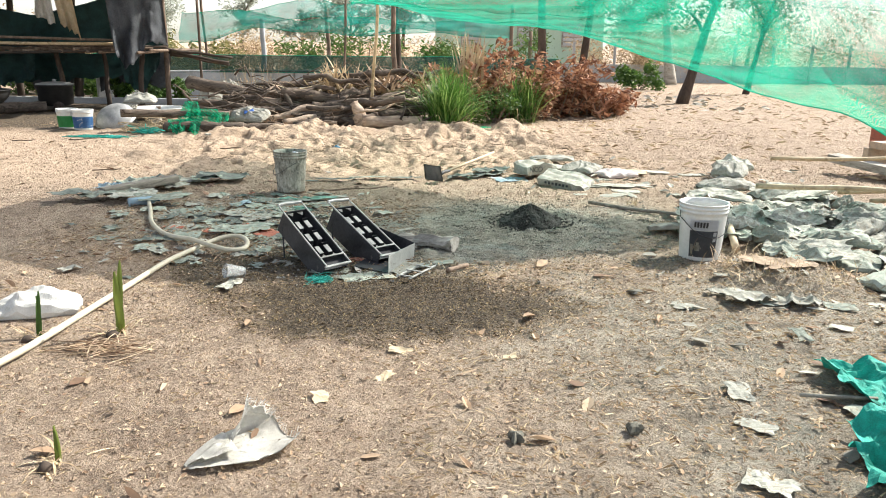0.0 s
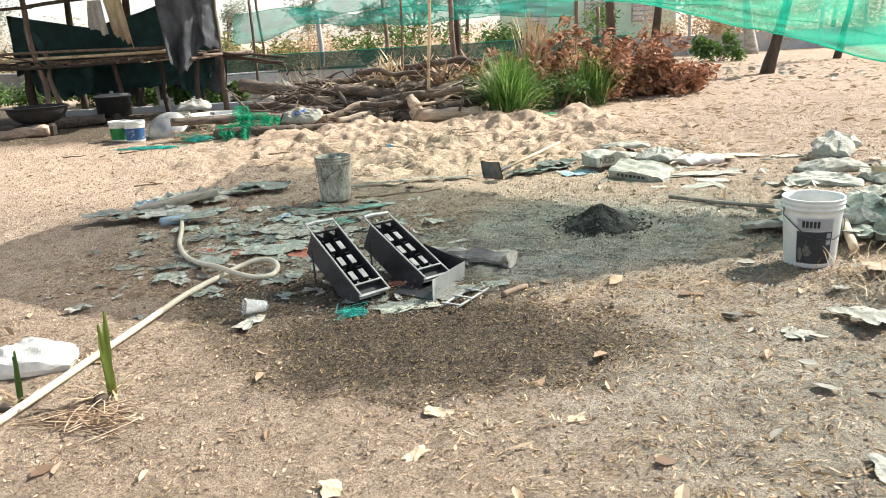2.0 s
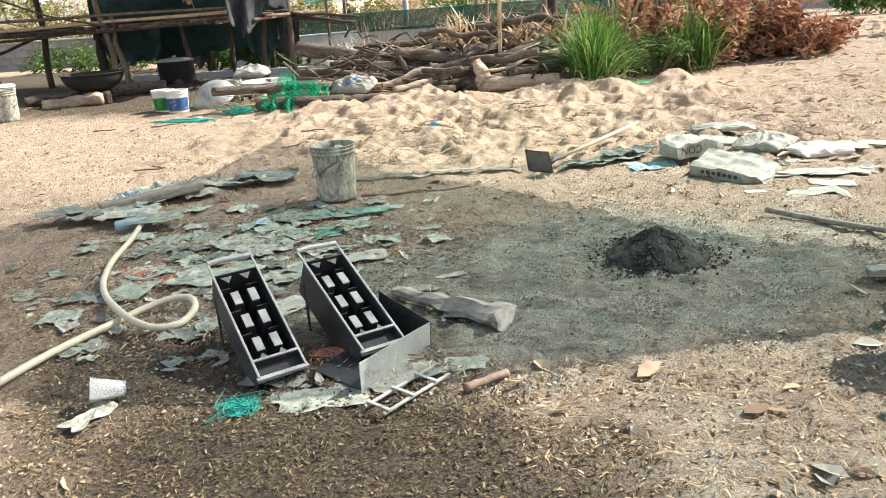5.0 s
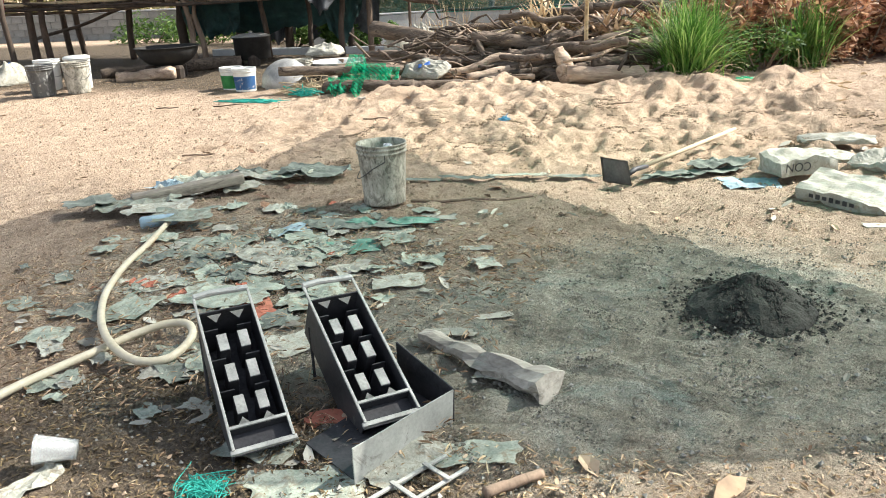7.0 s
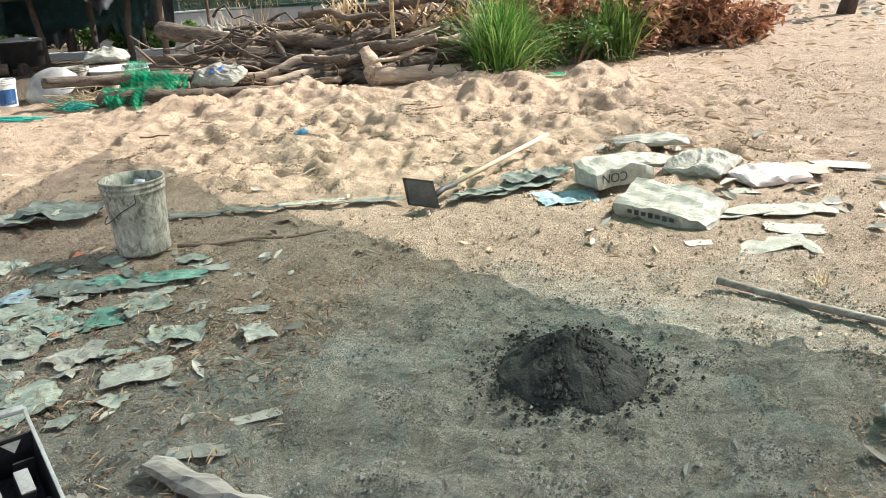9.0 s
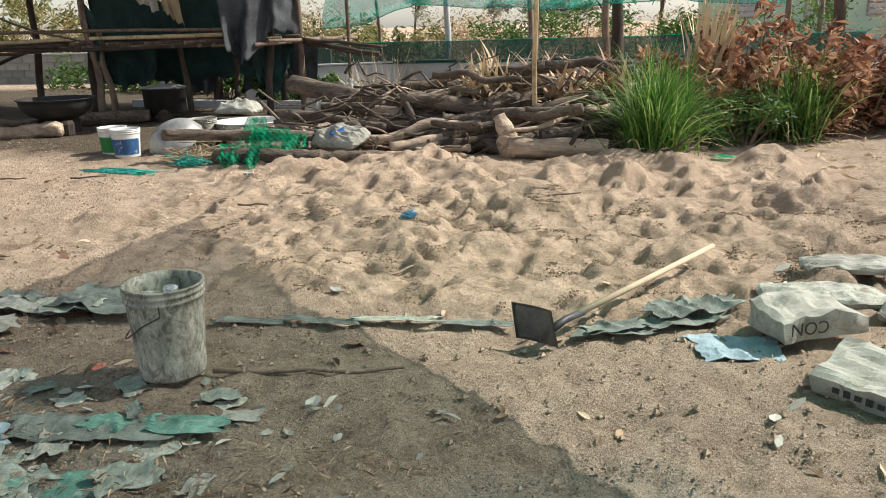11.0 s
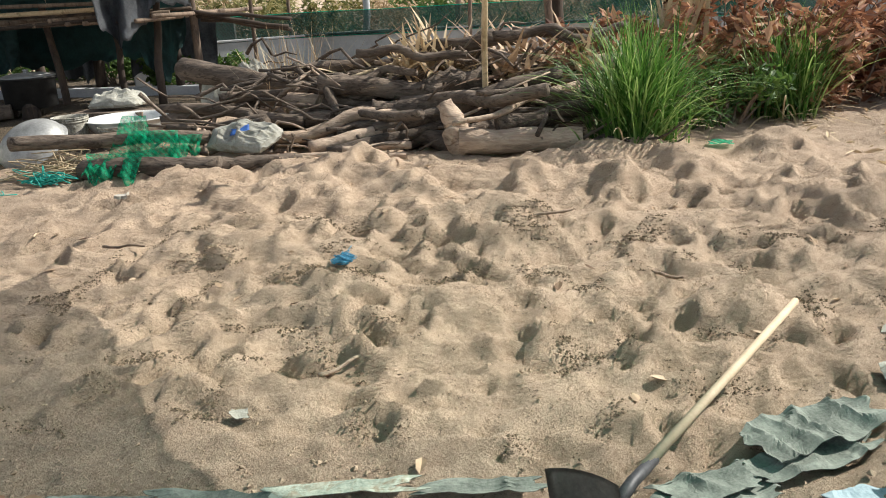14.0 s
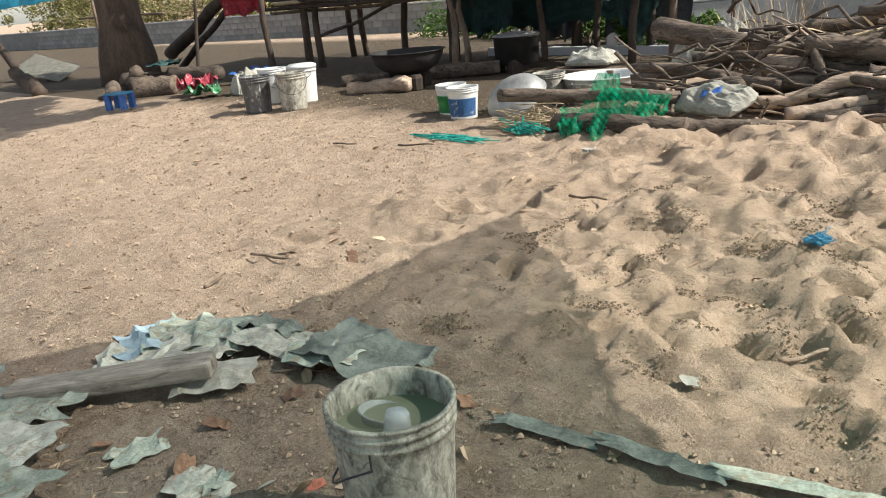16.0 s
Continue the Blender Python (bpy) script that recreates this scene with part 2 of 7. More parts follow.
BARK = varied("bark", (0.027, 0.018, 0.013), (0.120, 0.084, 0.060), 0.95, 0, 5, 45, (1, 1, 0.25), (0.05, 0.035, 0.025), bump_by=0.9, depth=0.02, random_by=0.35)
LOG_BARK = varied("weathered_log", (0.045, 0.032, 0.024), (0.21, 0.16, 0.12), 0.95, 0, 9, 60, (0.28, 1, 1), (0.04, 0.027, 0.019), (0.52, 0.64), bump_by=0.9, depth=0.03, random_by=0.35)
BARE_LOG = varied("barkless_log", (0.2, 0.14, 0.1), (0.55, 0.42, 0.31), 0.85, 0, 9, 60, (0.22, 1, 1), (0.13, 0.075, 0.04), (0.55, 0.7), bump_by=0.8, depth=0.03, random_by=0.15)
BAMBOO = varied("dry_bamboo", (0.34, 0.25, 0.14), (0.6, 0.48, 0.31), 0.6, 0, 5, 40, (1, 1, 1), (0.2, 0.14, 0.08), bump_by=0.25, depth=0.003, random_by=0.2)
OLD_WOOD = varied("old_wood", (0.09, 0.062, 0.043), (0.27, 0.195, 0.14), 0.9, 0, 6, 60, (1, 1, 0.3), (0.06, 0.045, 0.035), bump_by=0.6, depth=0.008, random_by=0.3)
# near-black wood: on the hut its shade is put into this colour
HUT_POLE = varied("near_black_pole", (0.02, 0.015, 0.012), (0.1, 0.07, 0.05), 0.9, 0, 6, 60, (1, 1, 0.3), bump_by=0.6, depth=0.008, random_by=0.4)
PLANK = varied("grey_plank", (0.2, 0.18, 0.15), (0.55, 0.51, 0.44), 0.9, 0, 9, 80, (0.2, 1, 1), (0.1, 0.085, 0.07), bump_by=0.5, depth=0.005)
PLANK_DARK = varied("weathered_brown_plank", (0.1, 0.085, 0.068), (0.36, 0.32, 0.265), 0.9, 0, 9, 80, (0.25, 1, 1), (0.07, 0.058, 0.045), bump_by=0.6, depth=0.006)
HANDLE_WOOD = varied("pale_wood_handle", (0.42, 0.31, 0.2), (0.62, 0.49, 0.34), 0.7, 0, 6, 60, bump_by=0.2, depth=0.002)
SACK = varied("white_woven_sack", (0.2, 0.195, 0.16), (0.43, 0.418, 0.36), 0.8, 0, 9, 160, stain=(0.22, 0.2, 0.15), stain_at=(0.5, 0.66), bump_by=0.5, depth=0.006, random_by=0.12)
SACK_CLEAN = varied("white_woven_plastic", (0.5, 0.48, 0.43), (0.78, 0.76, 0.7), 0.7, 0, 7, 160, stain=(0.4, 0.37, 0.31), stain_at=(0.56, 0.74), bump_by=0.3, depth=0.003)
SACK_GREEN = varied("cement_dusted_green_sheet", (0.11, 0.145, 0.118), (0.42, 0.45, 0.375), 0.9, 0, 11, 120, stain=(0.2, 0.165, 0.11), stain_at=(0.5, 0.66), bump_by=0.5, depth=0.006, random_by=0.25)
SACK_GREY = varied("dusty_grey_sack", (0.19, 0.195, 0.16), (0.5, 0.5, 0.43), 0.9, 0, 13, 120, stain=(0.22, 0.18, 0.125), stain_at=(0.5, 0.66), bump_by=0.5, depth=0.006, random_by=0.25)
SACK_BLUE = varied("dusty_blue_sheet", (0.16, 0.23, 0.27), (0.36, 0.46, 0.5), 0.85, 0, 8, 120, stain=(0.5, 0.52, 0.5), stain_at=(0.6, 0.8), bump_by=0.5, depth=0.005)
SACK_PINK = varied("faded_pink_sack", (0.5, 0.4, 0.38), (0.75, 0.66, 0.63), 0.85, 0, 8, 120, stain=(0.6, 0.3, 0.17), stain_at=(0.6, 0.75), bump_by=0.5, depth=0.005)
DARK_CLOTH = varied("dark_green_cloth", (0.05, 0.06, 0.05), (0.25, 0.275, 0.235), 0.9, 0, 7, 110, stain=(0.3, 0.33, 0.3), stain_at=(0.62, 0.82), bump_by=0.5, depth=0.005)
PAINT_WHITE = varied("white_plastic", (0.54, 0.54, 0.5), (0.72, 0.72, 0.69), 0.42, 0, 5, 70, stain=(0.48, 0.47, 0.42), stain_at=(0.6, 0.82), bump_by=0.06, depth=0.002)
DIRTY_PLASTIC = varied("cement_splashed_plastic", (0.1, 0.092, 0.068), (0.54, 0.51, 0.43), 0.75, 0, 13, 110, (1, 1, 0.6), (0.065, 0.058, 0.042), (0.48, 0.68), bump_by=0.5, depth=0.005)
BLACK_PLASTIC = varied("tar_stained_plastic", (0.02, 0.02, 0.02), (0.12, 0.12, 0.115), 0.55, 0, 8, 80, (1, 1, 0.5), (0.5, 0.5, 0.47), (0.55, 0.66), bump_by=0.3, depth=0.004)
STEEL_DARK = varied("black_worn_steel", (0.012, 0.012, 0.015), (0.07, 0.07, 0.075), 0.55, 0.3, 7, 90, stain=(0.2, 0.19, 0.17), stain_at=(0.6, 0.75), bump_by=0.25, depth=0.003)
STEEL_EDGE = varied("cement_worn_steel", (0.22, 0.22, 0.205), (0.5, 0.5, 0.465), 0.6, 0.2, 9, 110, stain=(0.16, 0.15, 0.14), stain_at=(0.58, 0.72), bump_by=0.3, depth=0.003)
STEEL_SHEET = varied("grey_sheet_steel", (0.3, 0.31, 0.29), (0.52, 0.53, 0.5), 0.55, 0.35, 6, 90, stain=(0.14, 0.13, 0.11), stain_at=(0.58, 0.72), bump_by=0.25, depth=0.003)
ALUMINIUM = varied("dented_aluminium", (0.17, 0.17, 0.165), (0.4, 0.4, 0.385), 0.55, 0.5, 6, 60, stain=(0.25, 0.24, 0.22), stain_at=(0.62, 0.8), bump_by=0.3, depth=0.006)
SOOT = varied("sooty_iron", (0.008, 0.008, 0.008), (0.03, 0.028, 0.026), 0.75, 0.2, 8, 80, bump_by=0.4, depth=0.004)
CONCRETE = varied("grey_render", (0.36, 0.37, 0.39), (0.55, 0.56, 0.57), 0.9, 0, 1.3, 30, stain=(0.24, 0.25, 0.25), stain_at=(0.55, 0.8), bump_by=0.4, depth=0.01)
BLOCK = varied("concrete_block", (0.17, 0.165, 0.155), (0.33, 0.325, 0.31), 0.95, 0, 3, 40, stain=(0.16, 0.16, 0.15), stain_at=(0.55, 0.75), bump_by=0.6, depth=0.01, random_by=0.18)
MORTAR = varied("mortar", (0.16, 0.16, 0.15), (0.26, 0.26, 0.25), 0.95, 0, 3, 40)
HOSE = varied("cream_hose", (0.42, 0.365, 0.255), (0.62, 0.565, 0.44), 0.5, 0, 4, 50, stain=(0.42, 0.38, 0.28), stain_at=(0.58, 0.78), bump_by=0.1, depth=0.002)
RUST = varied("red_oxide_steel", (0.26, 0.06, 0.035), (0.48, 0.15, 0.09), 0.7, 0, 6, 60, stain=(0.15, 0.06, 0.04), bump_by=0.3, depth=0.004)
TIMBER = varied("sawn_timber", (0.32, 0.22, 0.15), (0.58, 0.44, 0.32), 0.85, 0, 5, 60, stain=(0.3, 0.28, 0.25), bump_by=0.35, depth=0.004)
CEMENT_DARK = varied("wet_dark_cement", (0.014, 0.014, 0.011), (0.062, 0.061, 0.05), 0.95, 0, 9, 90, bump_by=0.9, depth=0.02)
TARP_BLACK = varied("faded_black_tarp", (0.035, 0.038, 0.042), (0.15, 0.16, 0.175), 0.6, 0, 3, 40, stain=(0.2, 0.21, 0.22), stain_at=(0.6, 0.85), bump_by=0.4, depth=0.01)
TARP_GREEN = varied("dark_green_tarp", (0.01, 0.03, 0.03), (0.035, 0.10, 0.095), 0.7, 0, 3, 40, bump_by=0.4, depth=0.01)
RAG_BEIGE = varied("beige_rag", (0.42, 0.33, 0.2), (0.7, 0.58, 0.4), 0.9, 0, 4, 50, bump_by=0.4, depth=0.008)
RAG_RED = varied("patterned_red_cloth", (0.12, 0.01, 0.02), (0.5, 0.06, 0.08), 0.9, 0, 26, 70, stain=(0.75, 0.6, 0.6), stain_at=(0.6, 0.66), bump_by=0.3, depth=0.005)
ROOF_SHEET = varied("faded_roof_sheet", (0.4, 0.37, 0.31), (0.7, 0.67, 0.6), 0.8, 0, 3, 30, stain=(0.22, 0.18, 0.13), stain_at=(0.55, 0.72), bump_by=0.4, depth=0.01)
NET = net_material("emerald_shade_net", (0.0, 0.4, 0.255), 0.57, 190.0, 2.5, 0.45)
NET_OLD = net_material("faded_teal_net", (0.02, 0.34, 0.27), 0.52)
NET_BUNCH = net_material("bunched_green_net", (0.0, 0.36, 0.27), 0.8)
FENCE_NET = net_material("dark_fence_net", (0.01, 0.06, 0.048), 0.92, glow_through=0.3)
LEAF_LITTER = island_leaf("fallen_leaves", (0.13, 0.075, 0.045), (0.42, 0.29, 0.19), (0.64, 0.5, 0.36), 0.8, 0.15)
STRAW = island_leaf("dry_straw", (0.3, 0.21, 0.125), (0.54, 0.41, 0.26), (0.72, 0.6, 0.42), 0.8, 0.15)
PALE_SCRAP = island_leaf("paper_scraps", (0.2, 0.19, 0.165), (0.38, 0.37, 0.325), (0.62, 0.6, 0.54), 0.85, 0.1)
DRY_LEAF = island_leaf("rust_brown_leaves", (0.1, 0.042, 0.026), (0.33, 0.145, 0.08), (0.6, 0.37, 0.23), 0.75, 0.25)
WET_LITTER = island_leaf("rotting_straw", (0.05, 0.034, 0.018), (0.14, 0.098, 0.052), (0.29, 0.215, 0.115), 0.85, 0.1)
GRASS = island_leaf("lemongrass_blades", (0.03, 0.1, 0.015), (0.1, 0.23, 0.035), (0.34, 0.46, 0.15), 0.55, 0.35, 0.1)
# pale grey-green: the haze of distance is put into the leaf colour
HAZE_TINT_LEAF = island_leaf("haze_tinted_leaves", (0.2, 0.23, 0.18), (0.3, 0.33, 0.27), (0.4, 0.43, 0.36), 0.8, 0.35, 0.05)
LEAVES = island_leaf("green_leaves", (0.03, 0.08, 0.015), (0.08, 0.16, 0.03), (0.16, 0.25, 0.06), 0.6, 0.35, 0.1)

# ---- ground ----
def zones(x, y):
    """How far the ground is loose sand, cement dust, dark soil (wetness, painted hut shade), at a place."""
    w = 0.35 * fbm(x * 1.1, y * 1.1, 3.0) + 0.12 * fbm(x * 5, y * 5, 9.0)
    sand = min(1, max(0, (y - (8.25 + 0.02 * x + (0.9 if x > 0.6 else 0) + (0.8 if x < -2.6 else 0)) + w) / 0.5))
    sand *= min(1, max(0, (13.4 - y + w) / 0.8)) * min(1, max(0, (x + 4.4 + w) / 1.6)) * min(1, max(0, (2.6 - x + 2 * w) / 1.5))
    cx, cy = x - 0.25, y - 6.0
    a = math.radians(-28)
    u, v = cx * math.cos(a) - cy * math.sin(a), cx * math.sin(a) + cy * math.cos(a)
    cement = min(1, max(0, (1.12 - math.hypot(u / 2.0, v / 1.05) + 0.7 * w) / 0.5)) * 0.85
    c2 = min(1, max(0, (1.1 - math.hypot((x - 1.8) / 2.0, (y - 3.4) / 2.3) + 0.6 * w) / 0.6)) * 0.62
    c3 = min(1, max(0, (1.1 - math.hypot((x + 1.7) / 1.2, (y - 6.4) / 1.0) + 0.8 * w) / 0.6)) * 0.5
    cement = max(cement, c2, c3)
    wet_or_shaded = min(1, max(0, (1.05 - math.hypot((x + 0.32) / 1.05, (y - 4.35) / 0.72) + 0.9 * w) / 0.4))
    wet_or_shaded = max(wet_or_shaded, 0.75 * min(1, max(0, (1.05 - math.hypot((x + 1.05) / 0.8, (y - 4.95) / 0.5) + 0.9 * w) / 0.4)))
    # round the hut: brown soil darkened further, hut and tree shade put in
    wet_or_shaded = max(wet_or_shaded, 1.0 * min(1, max(0, (y - 11.5 + 1.2 * w) / 0.8)) * min(1, max(0, (-4.3 - x + 1.5 * w) / 0.8)) * min(1, max(0, (24 - y) / 3)))
    yard = 0.7 * max(min(1, max(0, (y - 7.0 + 0.35 * (x + 3) * (x < -3) + w) / 0.8)) * min(1, max(0, (-2.5 - x + w) / 0.8)), min(1, max(0, (y - 7.6 + w) / 1.2)) * min(1, max(0.15, (3.4 - x + 2 * w) / 1.8)))
    return max(sand, yard * (1 - 0.7 * cement)), cement * (1 - sand), wet_or_shaded, sand


def spread(dense, coarse, far):
    out = []
    lo, hi, step = dense
    out += list(np.arange(lo, hi + 1e-6, step))
    a, b, s2 = coarse
    out += list(np.arange(a, lo - step / 2, s2)) + list(np.arange(hi + s2, b + 1e-6, s2))
    for k in far:
        out.append(k)
    return np.array(sorted(set(round(float(v), 4) for v in out)))


GX = spread((-4.2, 3.0, 0.03), (-11, 5.5, 0.05), tuple(np.arange(-26, -11, 0.5)) + tuple(np.arange(6, 22, 0.5)) + (-3000, -900, -300, -120, -60, -40, -32, 28, 40, 60, 120, 300, 900, 3000))
GY = spread((4.7, 12.8, 0.034), (-6, 4.65, 0.06), (-3000, -800, -200, -60, -20, -10, 12.9, 13.1, 13.4, 13.7, 14, 14.5, 15, 15.5, 16, 17, 18, 19, 20, 21, 22, 24, 26, 28, 31, 35, 40, 50, 65, 90, 140, 300, 900, 3000))
XX, YY = np.meshgrid(GX, GY, indexing="ij")
ZZ = np.zeros_like(XX)
r2 = np.random.RandomState(11)


def dent(cx, cy, r, depth, aspect=1.0, turn=0.0, rim=0.35):
    i0, i1 = np.searchsorted(GX, (cx - 2.4 * r, cx + 2.4 * r))
    j0, j1 = np.searchsorted(GY, (cy - 2.4 * r, cy + 2.4 * r))
    if i1 <= i0 or j1 <= j0:
        return
    dx, dy = XX[i0:i1, j0:j1] - cx, YY[i0:i1, j0:j1] - cy
    u, v = dx * math.cos(turn) + dy * math.sin(turn), (-dx * math.sin(turn) + dy * math.cos(turn)) * aspect
    q = (u * u + v * v) / (r * r)
    ZZ[i0:i1, j0:j1] += -depth * np.exp(-q * q * 1.3) + depth * rim * np.exp(-((np.sqrt(q) - 1.15) ** 2) * 7)


for _ in range(380):
    px, py = r2.uniform(-4.0, 2.6), r2.uniform(8.5, 13.2)
    dent(px, py, r2.uniform(0.06, 0.17), r2.uniform(0.01, 0.034), r2.uniform(1, 2.2), r2.uniform(0, 3.14), 0.6)
for _ in range(240):
    px, py = r2.uniform(-2.4, 2.2), r2.uniform(8.5, 10.6)
    dent(px, py, r2.uniform(0.035, 0.08), r2.uniform(0.006, 0.02), r2.uniform(1, 1.8), r2.uniform(0, 3.14), 0.8)
for _ in range(700):
    px, py = r2.uniform(-2.0, 2.4), r2.uniform(4.8, 7.9)
    dent(px, py, r2.uniform(0.035, 0.1), r2.uniform(-0.012, 0.014), r2.uniform(1, 2.5), r2.uniform(0, 3.14), 0.5)
for _ in range(130):
    dent(r2.uniform(-3.4, 2.2), r2.uniform(8.6, 12.0), r2.uniform(0.1, 0.15), r2.uniform(0.025, 0.05), r2.uniform(1.7, 2.4), r2.uniform(0, 3.14), 0.5)
for _ in range(60):
    px, py = r2.uniform(-3.6, 1.4), r2.uniform(9.4, 12.6)
    dent(px, py, r2.uniform(0.2, 0.45), -r2.uniform(0.02, 0.06), r2.uniform(1, 1.6), r2.uniform(0, 3.14), 0.1)
for _ in range(70):
    dent(r2.uniform(-2.6, 0.6), r2.uniform(11.2, 12.1), r2.uniform(0.15, 0.35), -r2.uniform(0.008, 0.03), r2.uniform(1, 1.6), r2.uniform(0, 3.14), 0.1)
for _ in range(2200):
    dent(r2.uniform(-10, 3.6), r2.uniform(0.8, 13), r2.uniform(0.06, 0.2), r2.uniform(-0.008, 0.012), r2.uniform(1, 2), r2.uniform(0, 3.14), 0.2)
dent(2.15, 4.85, 0.42, -0.10, 1.2, 0.3, 0.0)
dent(-1.3, 9.86, 0.17, 0.05, 1.4, 0.2, 0.3)


def sand_relief(x, y):
    """Trampled loose sand: sharp-crested humps at three sizes."""
    wx, wy = x + 0.22 * fbm(x * 1.6, y * 1.6, 7.0), y + 0.22 * fbm(x * 1.6, y * 1.6, 2.0)
    humps = 0.5 - 1.5 * abs(noise.noise(Vector((wx * 1.7, wy * 2.5, 1.0))))
    steps = 0.5 - 1.5 * abs(noise.noise(Vector((wx * 3.7, wy * 5.4, 3.0))))
    small = 0.5 - 1.5 * abs(noise.noise(Vector((wx * 8.0, wy * 11.0, 5.0))))
    far = max(0, min(1, (y - 9.6) / 2))
    return (0.05 + 0.05 * far) * humps + (0.036 + 0.02 * far) * steps + 0.021 * small + 0.006 * fbm(x * 14, y * 14, 1.0) + 0.008 + 0.02 * far


verts, mask = [], []
for i, x in enumerate(GX):
    for j, y in enumerate(GY):
        near = -12 < x < 6 and -1 < y < 17
        # past the near area, shade behind the hut is painted with full dark
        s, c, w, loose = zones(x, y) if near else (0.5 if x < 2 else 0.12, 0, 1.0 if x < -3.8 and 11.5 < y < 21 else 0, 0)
        z = float(ZZ[i, j]) if near else 0.0
        z += 0.08 * max(0.0, min(1.0, (y - 9.8) / 2.4))
        if near:
            z += 0.012 * fbm(x * 2.2, y * 2.2, 0.5) + 0.013 * fbm(x * 8, y * 8, 4.0) + 0.013 * (0.5 - 2 * abs(noise.noise(Vector((x * 6, y * 9, 8.0))))) + loose * max(0.1, min(1, (12.4 - y) / 0.7)) * sand_relief(x, y)
        if near and c > 0.05:
            z += c * (0.014 * fbm(x * 11, y * 11, 6.0) + 0.010 * (0.5 - 1.6 * abs(noise.noise(Vector((x * 9, y * 12, 2.0))))))
        verts.append((x, y, z))
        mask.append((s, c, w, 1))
ny = len(GY)
faces = [(i * ny + j, (i + 1) * ny + j, (i + 1) * ny + j + 1, i * ny + j + 1) for i in range(len(GX) - 1) for j in range(ny - 1)]


def ground_z(x, y):
    """Height of the ground sheet at a place."""
    i, j = int(np.clip(np.searchsorted(GX, x), 1, len(GX) - 1)), int(np.clip(np.searchsorted(GY, y), 1, ny - 1))
    return max(verts[a * ny + b][2] for a in (i - 1, i) for b in (j - 1, j))


def ground_material():
    m, nodes, links, b = material("yard_ground", 0.95)
    vec = coords(nodes, links, (1, 1, 1))
    turned = nodes.new("ShaderNodeMapping")
    turned.inputs["Rotation"].default_value = (0, 0, radians(38))
    turned.inputs["Scale"].default_value = (0.8, 6.0, 1)
    links.new(vec, turned.inputs[0])
    at = nodes.new("ShaderNodeAttribute")
    at.attribute_name = "soil"
    sep = nodes.new("ShaderNodeSeparateColor")
    links.new(at.outputs["Color"], sep.inputs[0])

    def grey(fac, lo, hi, top=1.0):
        return ramp(nodes, links, fac, ((lo, (0, 0, 0)), (hi, (top, top, top))))

    n_big = noise_node(nodes, links, vec, 1.1, 6, 0.6, 0.3)
    n_patch = noise_node(nodes, links, vec, 3.2, 9, 0.68, 0.9)
    n_mid = noise_node(nodes, links, vec, 14.0, 7, 0.7, 0.6)
    n_fine = noise_node(nodes, links, vec, 70.0, 6, 0.72)
    n_grit = noise_node(nodes, links, vec, 240.0, 3, 0.7)
    speck = noise_node(nodes, links, vec, 42.0, 7, 0.75, 1.4)
    chaff = noise_node(nodes, links, vec, 55.0, 5, 0.7, 2.4)
    # dry trodden soil with chaff
    soil = ramp(nodes, links, n_patch, ((0.36, (0.22, 0.147, 0.096)), (0.5, (0.5, 0.365, 0.26)), (0.63, (0.68, 0.53, 0.395))))
    soil = mix(nodes, links, 0.5, soil, ramp(nodes, links, n_mid, ((0.36, (0.19, 0.125, 0.082)), (0.5, (0.47, 0.345, 0.245)), (0.64, (0.68, 0.535, 0.4)))))
    soil = mix(nodes, links, 0.3, soil, ramp(nodes, links, n_fine, ((0.38, (0.13, 0.085, 0.055)), (0.5, (0.42, 0.31, 0.22)), (0.63, (0.72, 0.58, 0.44)))))
    soil = mix(nodes, links, grey(speck, 0.56, 0.62, 0.85), soil, (0.1, 0.066, 0.042, 1))
    soil = mix(nodes, links, grey(chaff, 0.58, 0.62, 0.8), soil, (0.66, 0.54, 0.4, 1))
    # loose sand
    sand = ramp(nodes, links, n_grit, ((0.34, (0.37, 0.262, 0.178)), (0.5, (0.52, 0.382, 0.268)), (0.66, (0.65, 0.5, 0.365))))
    sand = mix(nodes, links, 0.4, sand, ramp(nodes, links, n_patch, ((0.36, (0.3, 0.205, 0.135)), (0.62, (0.62, 0.465, 0.335)))))
    sand = mix(nodes, links, grey(speck, 0.58, 0.66, 0.4), sand, (0.24, 0.165, 0.105, 1))
    sand = mix(nodes, links, grey(noise_node(nodes, links, vec, 26.0, 8, 0.75, 2.2), 0.6, 0.66, 0.6), sand, (0.2, 0.135, 0.085, 1))
    damp = mix(nodes, links, 1.0, grey(noise_node(nodes, links, vec, 4.2, 9, 0.66, 1.6), 0.55, 0.61), grey(n_fine, 0.57, 0.48), "MULTIPLY")
    sand = mix(nodes, links, damp, sand, (0.13, 0.092, 0.06, 1))
    # cement dust, raked and stained
    cement = ramp(nodes, links, n_patch, ((0.36, (0.24, 0.23, 0.18)), (0.5, (0.44, 0.42, 0.335)), (0.62, (0.62, 0.6, 0.5))))
    cement = mix(nodes, links, 0.35, cement, ramp(nodes, links, n_fine, ((0.4, (0.1, 0.098, 0.075)), (0.6, (0.56, 0.53, 0.43)))))
    cement = mix(nodes, links, grey(noise_node(nodes, links, turned.outputs[0], 2.6, 7, 0.62, 0.6), 0.5, 0.66, 0.75), cement, (0.115, 0.12, 0.095, 1))
    cement = mix(nodes, links, grey(noise_node(nodes, links, vec, 2.1, 8, 0.72, 1.3), 0.52, 0.64, 0.7), cement, (0.2, 0.285, 0.25, 1))
    cement = mix(nodes, links, grey(noise_node(nodes, links, vec, 1.5, 8, 0.7, 0.8), 0.56, 0.7, 0.6), cement, (0.52, 0.55, 0.5, 1))
